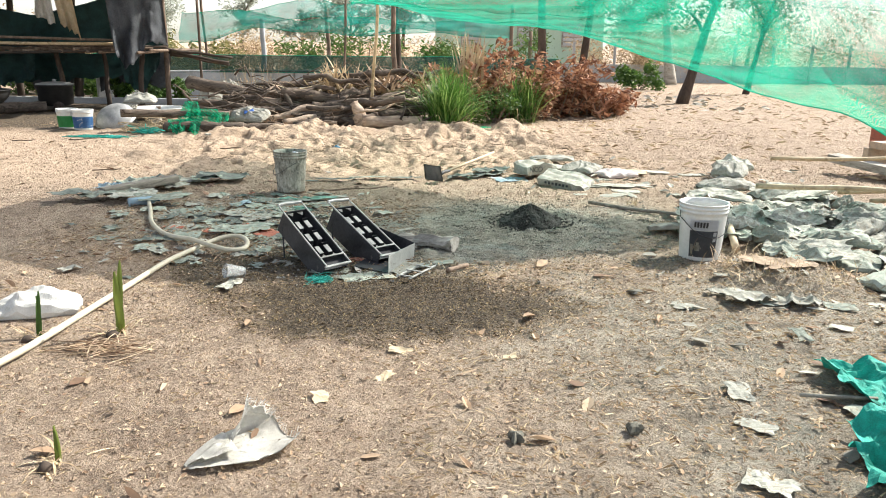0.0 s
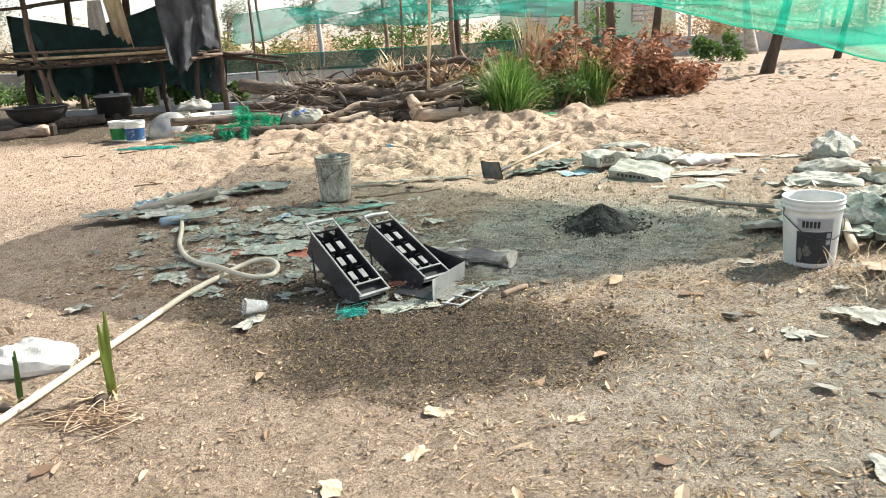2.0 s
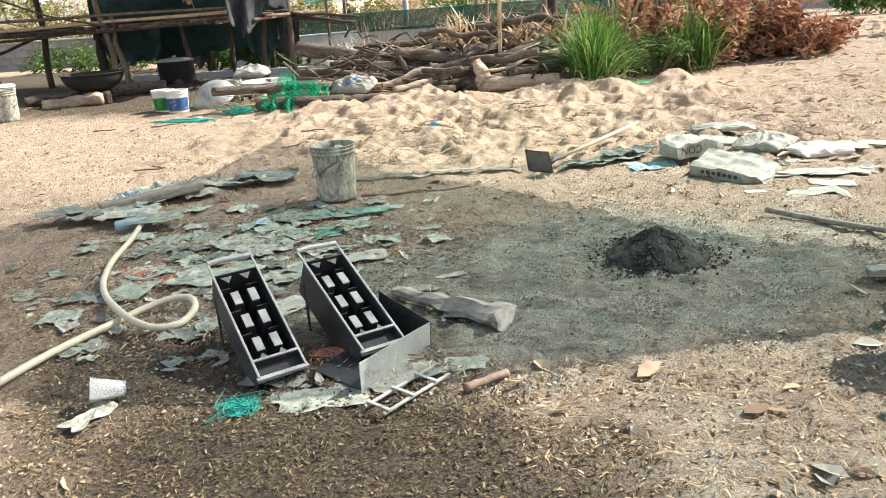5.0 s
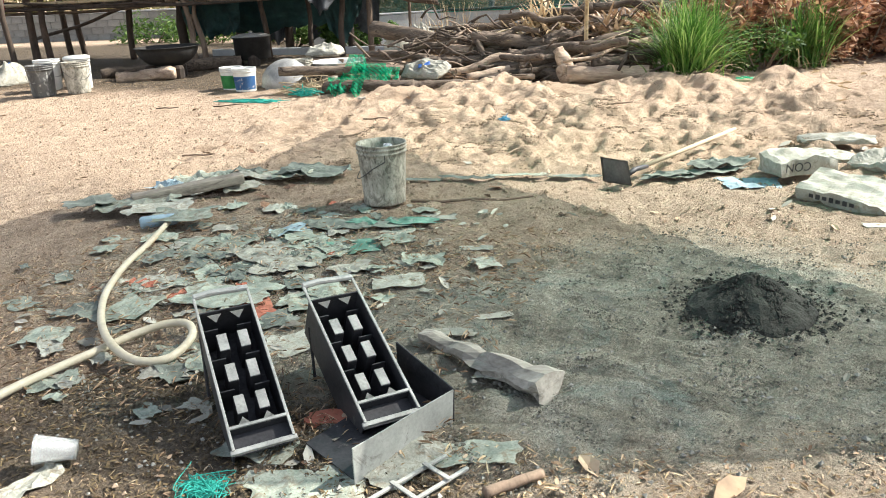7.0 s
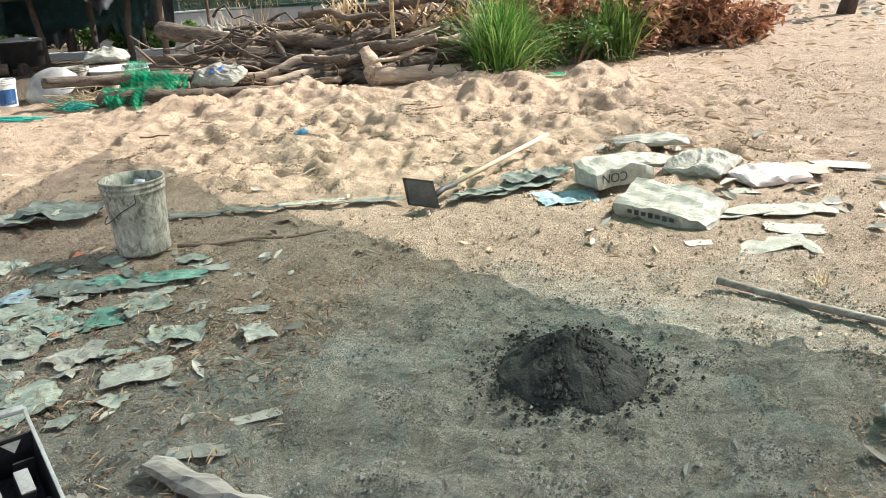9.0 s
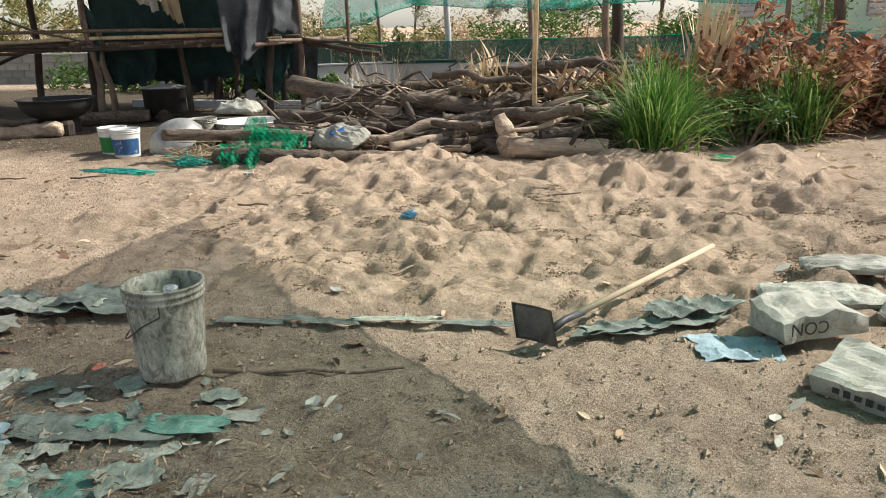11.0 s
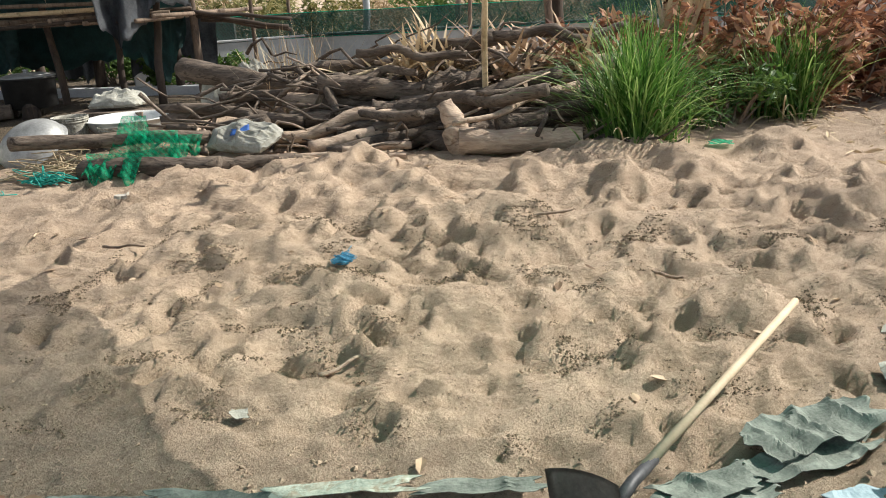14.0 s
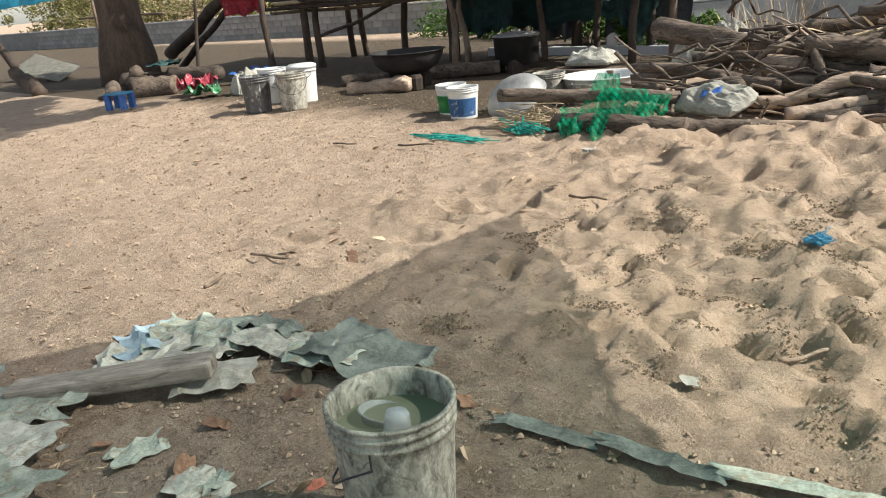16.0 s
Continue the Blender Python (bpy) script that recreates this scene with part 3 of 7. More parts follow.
    cement = mix(nodes, links, grey(noise_node(nodes, links, vec, 19.0, 9, 0.78, 1.0), 0.55, 0.62, 0.7), cement, (0.065, 0.065, 0.05, 1))
    # one dark soil colour: real wetness, and the shade painted round the hut
    wet_or_shaded = ramp(nodes, links, n_fine, ((0.38, (0.022, 0.016, 0.01)), (0.5, (0.085, 0.06, 0.036)), (0.63, (0.21, 0.155, 0.095))))
    col = mix(nodes, links, sep.outputs[0], soil, sand)
    col = mix(nodes, links, sep.outputs[1], col, cement)
    col = mix(nodes, links, sep.outputs[2], col, wet_or_shaded)
    links.new(col, b.inputs["Base Color"])
    add = nodes.new("ShaderNodeMath")
    add.operation = "MULTIPLY_ADD"
    links.new(n_grit, add.inputs[0])
    add.inputs[1].default_value = 0.35
    links.new(n_fine, add.inputs[2])
    add2 = nodes.new("ShaderNodeMath")
    add2.operation = "MULTIPLY_ADD"
    links.new(speck, add2.inputs[0])
    add2.inputs[1].default_value = 1.2
    links.new(add.outputs[0], add2.inputs[2])
    under = bump(nodes, links, b, n_mid, 0.8, 0.045)
    bump(nodes, links, b, add2.outputs[0], 1.0, 0.03, under)
    depth = nodes.new("ShaderNodeMapRange")
    depth.inputs[3].default_value, depth.inputs[4].default_value = 0.024, 0.009
    links.new(sep.outputs[0], depth.inputs[0])
    last = b.inputs["Normal"].links[0].from_node
    links.new(depth.outputs[0], last.inputs["Distance"])
    return m


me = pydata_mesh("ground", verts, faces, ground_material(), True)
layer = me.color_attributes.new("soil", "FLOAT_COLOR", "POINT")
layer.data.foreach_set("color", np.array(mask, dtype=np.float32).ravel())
tagged(new("ground", me), "bare sandy yard with cement dust and dry soil", "ground", kind="structure")


# ---- shade net overhead ----
def polyline(points, t):
    p = [Vector(q) for q in points]
    lengths = [0.0]
    for a, b in zip(p[:-1], p[1:]):
        lengths.append(lengths[-1] + (b - a).length)
    s = t * lengths[-1]
    for k in range(1, len(p)):
        if s <= lengths[k] or k == len(p) - 1:
            f = (s - lengths[k - 1]) / max(1e-9, lengths[k] - lengths[k - 1])
            return p[k - 1].lerp(p[k], min(1, f))


NET_RIGHT = [(-1.2, 10.98, 1.93), (-0.55, 10.45, 1.88), (0.16, 9.54, 1.74), (0.73, 9.1, 1.62), (1.47, 8.4, 1.5), (2.02, 7.6, 1.3), (2.6, 7.25, 1.1), (3.0, 7.0, 0.97), (3.4, 6.7, 0.84), (3.65, 6.5, 0.68), (4.5, 5.7, 0.08)]
NET_LEFT = [(-1.2, 10.98, 1.93), (-1.15, 9.5, 2.0), (-1.6, 8.6, 2.02), (-1.9, 7.85, 2.03), (-1.8, 6.75, 2.06), (-0.6, 6.2, 2.08), (0.36, 5.95, 2.1), (1.36, 6.05, 2.1), (2.1, 6.3, 2.1), (2.8, 6.6, 2.1), (4.3, 7.3, 2.2)]
nu, nv = 44, 120
nverts, nfaces = [], []
for j in range(nv + 1):
    v = j / nv
    a, b = polyline(smooth_path(NET_LEFT, 6), v), polyline(smooth_path(NET_RIGHT, 6), v)
    for i in range(nu + 1):
        u = i / nu
        p = a.lerp(b, u)
        wide = (b - a).length
        p.z -= 0.05 * wide * 4 * u * (1 - u) * (0.35 if v < 0.9 else 0.2) - 0.035 * fbm(p.x * 1.6, p.y * 1.6, 2.0) - 0.012 * math.sin(14 * v + 9 * u)
        nverts.append((p.x, p.y, max(0.03, p.z)))
for j in range(nv):
    for i in range(nu):
        k = j * (nu + 1) + i
        nfaces.append((k, k + 1, k + nu + 2, k + nu + 1))
sail = tagged(new("shade_net", pydata_mesh("shade_net", nverts, nfaces, NET, True)), "bright emerald green shade net stretched over the yard", "shade net")
HEM = net_material("net_hem", (0.0, 0.4, 0.27), 0.95)
for line in (nverts[0::nu + 1], nverts[nu::nu + 1]):
    part("hem", tube([Vector(q) + Vector((0, 0, 0.004)) for q in line[::2]], 0.006, 6), HEM, sail, "rolled green hem of the net")
part("tie_cord", tube([Vector(nverts[0]), Vector((-1.3, 11.6, 1.97)), Vector((-0.93, 12.2, 2.04))], 0.005, 6), HEM, sail, "tie cord to the bamboo pole")
for col in (11, 22, 33):
    part("seam", tube([Vector(q) + Vector((0, 0, -0.004)) for q in nverts[col::nu + 1][2::2]], 0.0018, 5), HEM, sail, "sewn seam in the net")


# ---- walls, fence, hut ----
def straight(a, b, n=2):
    a, b = Vector(a), Vector(b)
    return [a.lerp(b, k / (n - 1)) for k in range(n)]


def pole_bm(a, b, ra, rb=None, bend=0.0, seed=0.0, seg=9, rough=0.12, n=9):
    """A slightly crooked round pole from a to b."""
    rb = ra if rb is None else rb
    pts, rad = [], []
    for k in range(n):
        t = k / (n - 1)
        p = Vector(a).lerp(Vector(b), t)
        s = math.sin(math.pi * t)
        p += Vector((noise.noise(Vector((t * 2 + seed, 1, seed))), noise.noise(Vector((t * 2 + seed, 5, seed))), noise.noise(Vector((t * 2, 9, seed))))) * bend * s
        pts.append(p)
        rad.append(ra + (rb - ra) * t)
    return tube(pts, rad, seg, rough, seed)


G = 0.08


def wall_run(name, a, b, height, thick, mat, label):
    a, b = Vector((*a, 0)), Vector((*b, 0))
    d = b - a
    bm = box(d.length, thick, height, 0.012)
    ob = link_mesh(name, bm, mat)
    ob.matrix_world = Matrix.Translation((a + b) / 2 + Vector((0, 0, height / 2 + G - 0.03))) @ Matrix.Rotation(math.atan2(d.y, d.x), 4, "Z")
    return tagged(ob, label, "wall", kind="structure")


w1 = wall_run("wall_1", (-7.6, 17.9), (-5.25, 19.75), 0.62, 0.12, CONCRETE, "low grey rendered boundary wall behind the hut")
w2 = wall_run("wall_2", (-5.22, 19.75), (3.2, 21.2), 0.64, 0.12, CONCRETE, "low grey rendered boundary wall behind the woodpile")
w3 = wall_run("wall_3", (3.2, 30.4), (30, 33.5), 0.7, 0.12, CONCRETE, "low grey boundary wall at the back of the yard")
w4 = wall_run("wall_4", (-46, 19.6), (-8.6, 23.6), 0.8, 0.12, MORTAR, "low wall of grey concrete blocks behind the hut")
brick = bpy.data.meshes.new("block")
bb = box(0.39, 0.15, 0.185, 0.008)
bb.to_mesh(brick)
bb.free()
brick.materials.append(BLOCK)
for row in range(4):
    for k in range(64):
        x = -13.5 + 0.4 * k + (0.2 if row % 2 else 0)
        if not -18.6 < x < 18.6:
            continue
        ob = new("block", brick)
        ob.parent = w4
        ob.matrix_local = pose(x, rng.uniform(-0.004, 0.004), -0.3 + 0.2 * row, 0, 0, rng.uniform(-0.4, 0.4))
coping = box(37.4, 0.17, 0.04, 0.008)
part("coping", coping, CONCRETE, w4).matrix_local = pose(0, 0, 0.425)
for w, length in ((w1, 3.0), (w2, 8.5)):
    part("coping", box(length, 0.15, 0.035, 0.008), CONCRETE, w).matrix_local = pose(0, 0, 0.335)
for k, x in enumerate((-2.6, 0.1, 2.7)):
    part("joint_cover", box(0.05, 0.02, 0.6, 0.004), MORTAR, w2).matrix_local = pose(x, -0.066, 0)


def net_strip(name, top, bottom, mat, label, sag=0.0, nx=60, nz=10, wave=0.04, seed=0.0, category="net"):
    """A net hung between an upper and a lower line."""
    vs, fs = [], []
    for i in range(nx + 1):
        u = i / nx
        a, b = polyline(top, u), polyline(bottom, u)
        for j in range(nz + 1):
            v = j / nz
            p = a.lerp(b, v)
            p.y += wave * (fbm(u * 9 + seed, v * 2.5, seed) + 0.6 * math.sin(u * 38 + 3 * v + seed)) * (0.3 + v)
            p.z += wave * 0.8 * fbm(u * 6 + seed, v * 2, seed + 4) - sag * math.sin(math.pi * u)
            vs.append(p)
    for i in range(nx):
        for j in range(nz):
            k = i * (nz + 1) + j
            fs.append((k, k + nz + 1, k + nz + 2, k + 1))
    ob = tagged(new(name, pydata_mesh(name, vs, fs, mat, True)), label, category)
    part("top_cord", tube([vs[i * (nz + 1)] + Vector((0, 0, 0.006)) for i in range(nx + 1)], 0.006, 5), HEM, ob, "dark green cord along the upper edge")
    part("lower_hem", tube([vs[i * (nz + 1) + nz] for i in range(nx + 1)], 0.007, 5), HEM, ob, "rolled lower hem")
    return ob


net_strip("fence_net", [(-7.7, 18.0, 1.08), (-5.25, 19.65, 1.06), (0.5, 20.65, 1.08), (3.2, 21.1, 1.06)], [(-7.7, 18.0, 0.7), (-5.25, 19.65, 0.66), (0.5, 20.65, 0.68), (3.2, 21.1, 0.66)], FENCE_NET, "dark green netting fixed along the top of the low wall", wave=0.015)
net_strip("hanging_net", [(-5.3, 16.9, 1.95), (-4.6, 17.2, 2.02), (-3.9, 17.3, 2.0), (-3.0, 17.6, 1.82), (-2.1, 17.7, 1.95), (-0.9, 17.7, 1.85), (0.4, 17.9, 1.9), (1.6, 18.1, 1.9)],
          [(-5.4, 16.9, 1.35), (-4.7, 17.1, 1.45), (-3.9, 17.3, 1.72), (-3.0, 17.6, 1.62), (-2.1, 17.7, 1.55), (-0.9, 17.7, 1.62), (0.4, 17.9, 1.62), (1.6, 18.1, 1.55)], NET_OLD, "faded teal net hung in swags between poles", wave=0.07, seed=3.0)
net_strip("hanging_net", [(-4.4, 17.6, 1.98), (-2.6, 18.0, 2.35), (-2.2, 18.0, 2.2), (-1.5, 18.0, 2.28), (-0.6, 18.2, 2.05), (0.6, 18.3, 2.0)],
          [(-4.2, 17.6, 1.7), (-2.6, 18.0, 1.95), (-2.2, 18.0, 1.75), (-1.5, 18.0, 1.85), (-0.6, 18.2, 1.72), (0.6, 18.3, 1.7)], NET_OLD, "second layer of faded teal net drooping from poles", wave=0.08, seed=8.0)
for k, (x, y, h, r) in enumerate(((-5.75, 20.0, 3.4, 0.035), (-2.78, 20.7, 2.2, 0.06), (-4.4, 20.2, 1.9, 0.07), (-0.95, 17.7, 2.3, 0.06), (1.6, 18.1, 2.2, 0.05), (-2.05, 17.7, 2.4, 0.03), (2.6, 22.0, 1.7, 0.06), (-5.0, 17.0, 2.2, 0.03))):
    tagged(link_mesh("fence_post", pole_bm((x, y, G - 0.05), (x + rng.uniform(-0.06, 0.06), y, G + h), r, r * 0.85, 0.08, k * 1.7), OLD_WOOD if r < 0.065 else CONCRETE, True), "upright post carrying the fence netting", "post", "fence posts")
for k in range(9):
    x = 3.6 + 1.6 * k
    tagged(link_mesh("fence_post", box(0.09, 0.09, 1.5, 0.01, (x, 30.0 + 0.116 * (x - 3), G + 0.74)), CONCRETE), "slim pale concrete fence post by the back wall", "post", "back fence posts")

# hut on posts
hut = thing("hut", pose(-8.0, 16.2, G), "dark pole hut with bamboo platform and sheet roof", "hut")


def hut_part(name, bm, mat, label="", smooth=True):
    bmesh.ops.translate(bm, vec=(8.0, -16.2, -G), verts=bm.verts)
    return part(name, bm, mat, hut, label, smooth)


POSTS = ((-8.55, 15.25, 2.35, 0.055, -0.2, 0.1), (-8.38, 15.35, 1.35, 0.05, -0.12, 0), (-7.5, 16.1, 1.3, 0.05, -0.1, 0), (-5.45, 16.2, 2.65, 0.05, 0.03, 0), (-6.2, 16.9, 2.4, 0.06, 0, 0), (-6.7, 16.3, 1.25, 0.045, -0.1, 0.1),
         (-10.9, 16.4, 2.4, 0.06, 0.08, 0), (-12.1, 15.1, 2.3, 0.07, 0.05, 0), (-11.85, 15.2, 2.3, 0.06, 0.0, 0), (-12.9, 16.8, 2.3, 0.06, -0.15, 0), (-12.6, 16.9, 2.3, 0.06, -0.18, 0), (-9.3, 17.9, 2.4, 0.07, 0, 0), (-7.2, 18.0, 2.4, 0.07, 0, 0), (-7.7, 17.2, 2.4, 0.08, 0.05, 0), (-9.4, 16.1, 1.3, 0.09, 0.05, 0), (-5.9, 15.9, 1.4, 0.05, 0.1, 0.1), (-11.05, 13.6, 1.3, 0.05, 0.02, 0))
for k, (x, y, h, r, dx, dy) in enumerate(POSTS):
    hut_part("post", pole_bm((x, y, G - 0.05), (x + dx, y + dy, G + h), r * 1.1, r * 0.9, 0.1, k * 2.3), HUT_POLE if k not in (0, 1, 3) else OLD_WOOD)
RAILS = ((-12.8, 14.9, 1.42, -6.0, 15.35, 1.36, 0.03), (-12.8, 15.0, 1.22, -5.9, 15.5, 1.30, 0.035), (-13.0, 14.8, 1.14, -6.0, 15.3, 1.18, 0.03), (-13.4, 15.3, 1.05, -5.6, 15.9, 1.22, 0.03), (-12.9, 15.6, 1.2, -5.4, 16.1, 1.25, 0.03), (-13.2, 15.1, 1.3, -9.0, 15.0, 1.16, 0.025),
         (-10.4, 14.6, 1.85, -8.3, 15.2, 1.1, 0.02), (-13.3, 16.2, 0.5, -9.6, 16.0, 1.28, 0.035), (-8.7, 15.2, 2.2, -5.2, 15.9, 2.5, 0.035), (-13.2, 15.0, 2.15, -8.5, 15.2, 2.2, 0.035), (-5.4, 16.2, 1.15, -4.3, 16.6, 0.95, 0.035), (-5.5, 16.1, 1.22, -4.2, 16.5, 1.05, 0.03), (-5.4, 16.3, 1.1, -4.35, 16.8, 0.9, 0.03))
for k, (x0, y0, z0, x1, y1, z1, r) in enumerate(RAILS):
    # most rails take the near-black wood, with the hut's shade in its colour
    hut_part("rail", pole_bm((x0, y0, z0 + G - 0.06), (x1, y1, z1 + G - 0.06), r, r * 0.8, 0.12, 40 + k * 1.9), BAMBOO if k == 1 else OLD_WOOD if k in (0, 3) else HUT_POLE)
for k in range(34):
    x = -13.2 + 7.8 * k / 33
    hut_part("floor_slat", pole_bm((x, 15.2, 1.16 + 0.05 * (k % 3 == 0)), (x + rng.uniform(-0.1, 0.1), 18.1, 1.2), 0.03, 0.03, 0.05, k, 6, n=4), OLD_WOOD)


def roof_piece(x0, x1, y0, y1, z0, z1, seed, mat=ROOF_SHEET, name="roof_sheet", label=""):
    bm = bmesh.new()
    n, mrows, g = 14, 12, {}
    for i in range(n + 1):
        for j in range(mrows + 1):
            u, v = i / n, j / mrows
            x = x0 + (x1 - x0) * u + 0.05 * fbm(u * 3 + seed, v * 3, 1)
            y = y0 + (y1 - y0) * v + 0.10 * fbm(u * 4 + seed, v, 5) * (1 - v)
            z = z0 + (z1 - z0) * v + 0.07 * fbm(u * 3 + seed, v * 3, seed)
            g[i, j] = bm.verts.new((x, y, z + G))
    for i in range(n):
        for j in range(mrows):
            bm.faces.new((g[i, j], g[i + 1, j], g[i + 1, j + 1], g[i, j + 1]))
    bmesh.ops.solidify(bm, geom=bm.faces[:], thickness=0.012)
    return hut_part(name, bm, mat, label)


for k in range(6):
    roof_piece(-13.6 + 1.42 * k, -12.05 + 1.42 * k, 14.75, 18.6, 2.2 + 0.03 * k + 0.03 * (k % 2), 3.1 + 0.03 * (k % 2), 2.0 * k)
roof_piece(-5.2, -4.9, 15.6, 16.2, 2.5, 2.6, 9.0, TARP_BLACK, "roof_flap")


def drape(name, top, bottom, mat, label, category, nx=40, nz=34, fold=0.09, seed=0.0, fringe=0.12, folds=7.0):
    """Cloth that hangs in folds from an upper line, with an uneven hem."""
    bm = bmesh.new()
    g = {}
    for i in range(nx + 1):
        u = i / nx
        a, b = polyline(top, u), polyline(bottom, u)
        b = b + Vector((0, 0, fringe * fbm(u * 7 + seed, 0.3, seed)))
        for j in range(nz + 1):
            v = j / nz
            p = a.lerp(b, v)
            f = fold * (0.25 + v) * (math.sin(u * folds * 2.4 + 2.0 * fbm(u * 3, v * 1.5, seed) + seed) + 0.8 * fbm(u * folds, v * 2.2, seed + 2))
            p += Vector((0.35 * f, -f, 0.0))
            g[i, j] = bm.verts.new(p)
    for i in range(nx):
        for j in range(nz):
            bm.faces.new((g[i, j], g[i, j + 1], g[i + 1, j + 1], g[i + 1, j]))
    bmesh.ops.solidify(bm, geom=bm.faces[:], thickness=0.006)
    return tagged(link_mesh(name, bm, mat, True), label, category)


drape("tarpaulin", [(-6.1, 15.0, 2.36), (-5.75, 15.2, 2.42), (-5.35, 15.8, 2.6)], [(-6.0, 15.0, 1.25), (-5.85, 15.1, 0.85), (-5.65, 15.3, 1.05), (-5.5, 15.6, 1.45), (-5.3, 15.9, 1.25)], TARP_BLACK, "faded black tarpaulin draped over the hut corner", "tarpaulin", seed=1.0)
drape("tarpaulin", [(-10.3, 17.2, 2.2), (-8.4, 17.0, 1.85), (-7.3, 17.0, 2.1), (-6.1, 16.6, 2.4), (-5.5, 16.4, 2.4)], [(-10.3, 17.2, 0.95), (-8.4, 17.0, 1.1), (-7.3, 17.0, 1.15), (-6.1, 16.6, 1.15), (-5.5, 16.4, 1.2)], TARP_GREEN, "dark green tarpaulin screening the back of the hut", "tarpaulin", seed=4.0, fold=0.06)
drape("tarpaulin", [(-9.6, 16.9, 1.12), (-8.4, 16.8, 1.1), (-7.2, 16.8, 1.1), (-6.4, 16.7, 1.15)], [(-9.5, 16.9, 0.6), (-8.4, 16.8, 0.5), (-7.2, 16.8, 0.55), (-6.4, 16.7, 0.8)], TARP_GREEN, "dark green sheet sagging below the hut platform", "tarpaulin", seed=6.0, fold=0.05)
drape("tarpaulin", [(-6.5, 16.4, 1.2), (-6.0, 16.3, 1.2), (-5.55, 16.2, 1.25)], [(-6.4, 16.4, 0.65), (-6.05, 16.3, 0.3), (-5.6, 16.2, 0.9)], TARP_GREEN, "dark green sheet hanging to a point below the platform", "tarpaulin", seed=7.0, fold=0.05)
drape("rag", [(-7.25, 14.85, 2.25), (-7.0, 14.85, 2.25)], [(-7.3, 14.85, 1.75), (-6.95, 14.85, 1.65)], ROOF_SHEET, "pale ragged cloth hanging from the hut eave", "rag", seed=2.0, nx=14, nz=16, fold=0.04)
drape("rag", [(-6.95, 14.83, 2.25), (-6.62, 14.83, 2.25)], [(-6.85, 14.83, 1.65), (-6.5, 14.83, 1.4)], RAG_BEIGE, "beige ragged cloth hanging from the hut eave", "rag", seed=3.0, nx=14, nz=16, fold=0.04)
drape("rag", [(-11.9, 13.3, 1.75), (-11.0, 13.7, 1.75)], [(-11.8, 13.3, 1.12), (-11.05, 13.7, 1.16)], RAG_RED, "dark red patterned cloth hung over a pole", "cloth", seed=5.0, nx=18, nz=18, fold=0.06)
drape("rag", [(-8.95, 15.5, 1.95), (-8.7, 15.3, 1.9), (-8.45, 15.3, 1.6)], [(-8.9, 15.5, 1.0), (-8.65, 15.4, 0.9), (-8.4, 15.3, 1.0)], TARP_GREEN, "dark green net hanging beside the hut post", "cloth", seed=9.0, nx=14, nz=18, fold=0.07)
link_mesh("hut_kerb", box(5.4, 0.14, 0.16, 0.02, (-6.6, 16.9, G + 0.05)), CONCRETE)
tagged(bpy.data.objects["hut_kerb"], "low concrete kerb under the hut", "kerb", kind="structure")

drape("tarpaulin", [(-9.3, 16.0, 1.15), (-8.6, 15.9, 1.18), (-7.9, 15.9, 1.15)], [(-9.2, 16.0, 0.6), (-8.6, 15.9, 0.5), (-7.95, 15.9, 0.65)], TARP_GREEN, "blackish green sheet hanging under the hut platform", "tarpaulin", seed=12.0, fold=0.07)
# two black sheets added as dark fill for the shade under the platform
drape("tarpaulin", [(-7.4, 17.6, 1.2), (-6.6, 17.5, 1.2), (-5.7, 17.3, 1.2)], [(-7.4, 17.6, 0.25), (-6.7, 17.5, 0.5), (-5.8, 17.3, 0.35)], TARP_BLACK, "added black sheet standing in for shade under the hut platform", "tarpaulin", seed=14.0, fold=0.06)
drape("tarpaulin", [(-8.9, 17.5, 1.2), (-8.2, 17.5, 1.2), (-7.6, 17.5, 1.2)], [(-8.8, 17.5, 0.35), (-8.2, 17.5, 0.25), (-7.7, 17.5, 0.5)], TARP_BLACK, "added black sheet standing in for shade under the hut platform", "tarpaulin", seed=16.0, fold=0.06)

# ---- far things ----
def leafy(centres, per, size, seed, spread_by=1.0):
    """Loose leaves round a set of centres: (x, y, z, radius)."""
    r = random.Random(seed)
    vs, fs = [], []
    for cx, cy, cz, rad in centres:
        for _ in range(per):
            d = Vector((r.gauss(0, 1), r.gauss(0, 1), r.gauss(0, 0.8))).normalized() * rad * r.random() ** 0.45 * spread_by
            p = Vector((cx, cy, cz)) + d
            a, b = Vector((r.uniform(-1, 1), r.uniform(-1, 1), r.uniform(-0.7, 0.7))).normalized(), Vector((r.uniform(-1, 1), r.uniform(-1, 1), r.uniform(-1, 1)))
            side = a.cross(b).normalized()
            s = size * r.uniform(0.6, 1.4)
            nrm = a.cross(side) * s * 0.18
            k = len(vs)
            vs += [p - a * s, p - side * s * 0.34 + nrm, p + a * s, p + side * s * 0.34 + nrm]
            fs.append((k, k + 1, k + 2, k + 3))
    return vs, fs


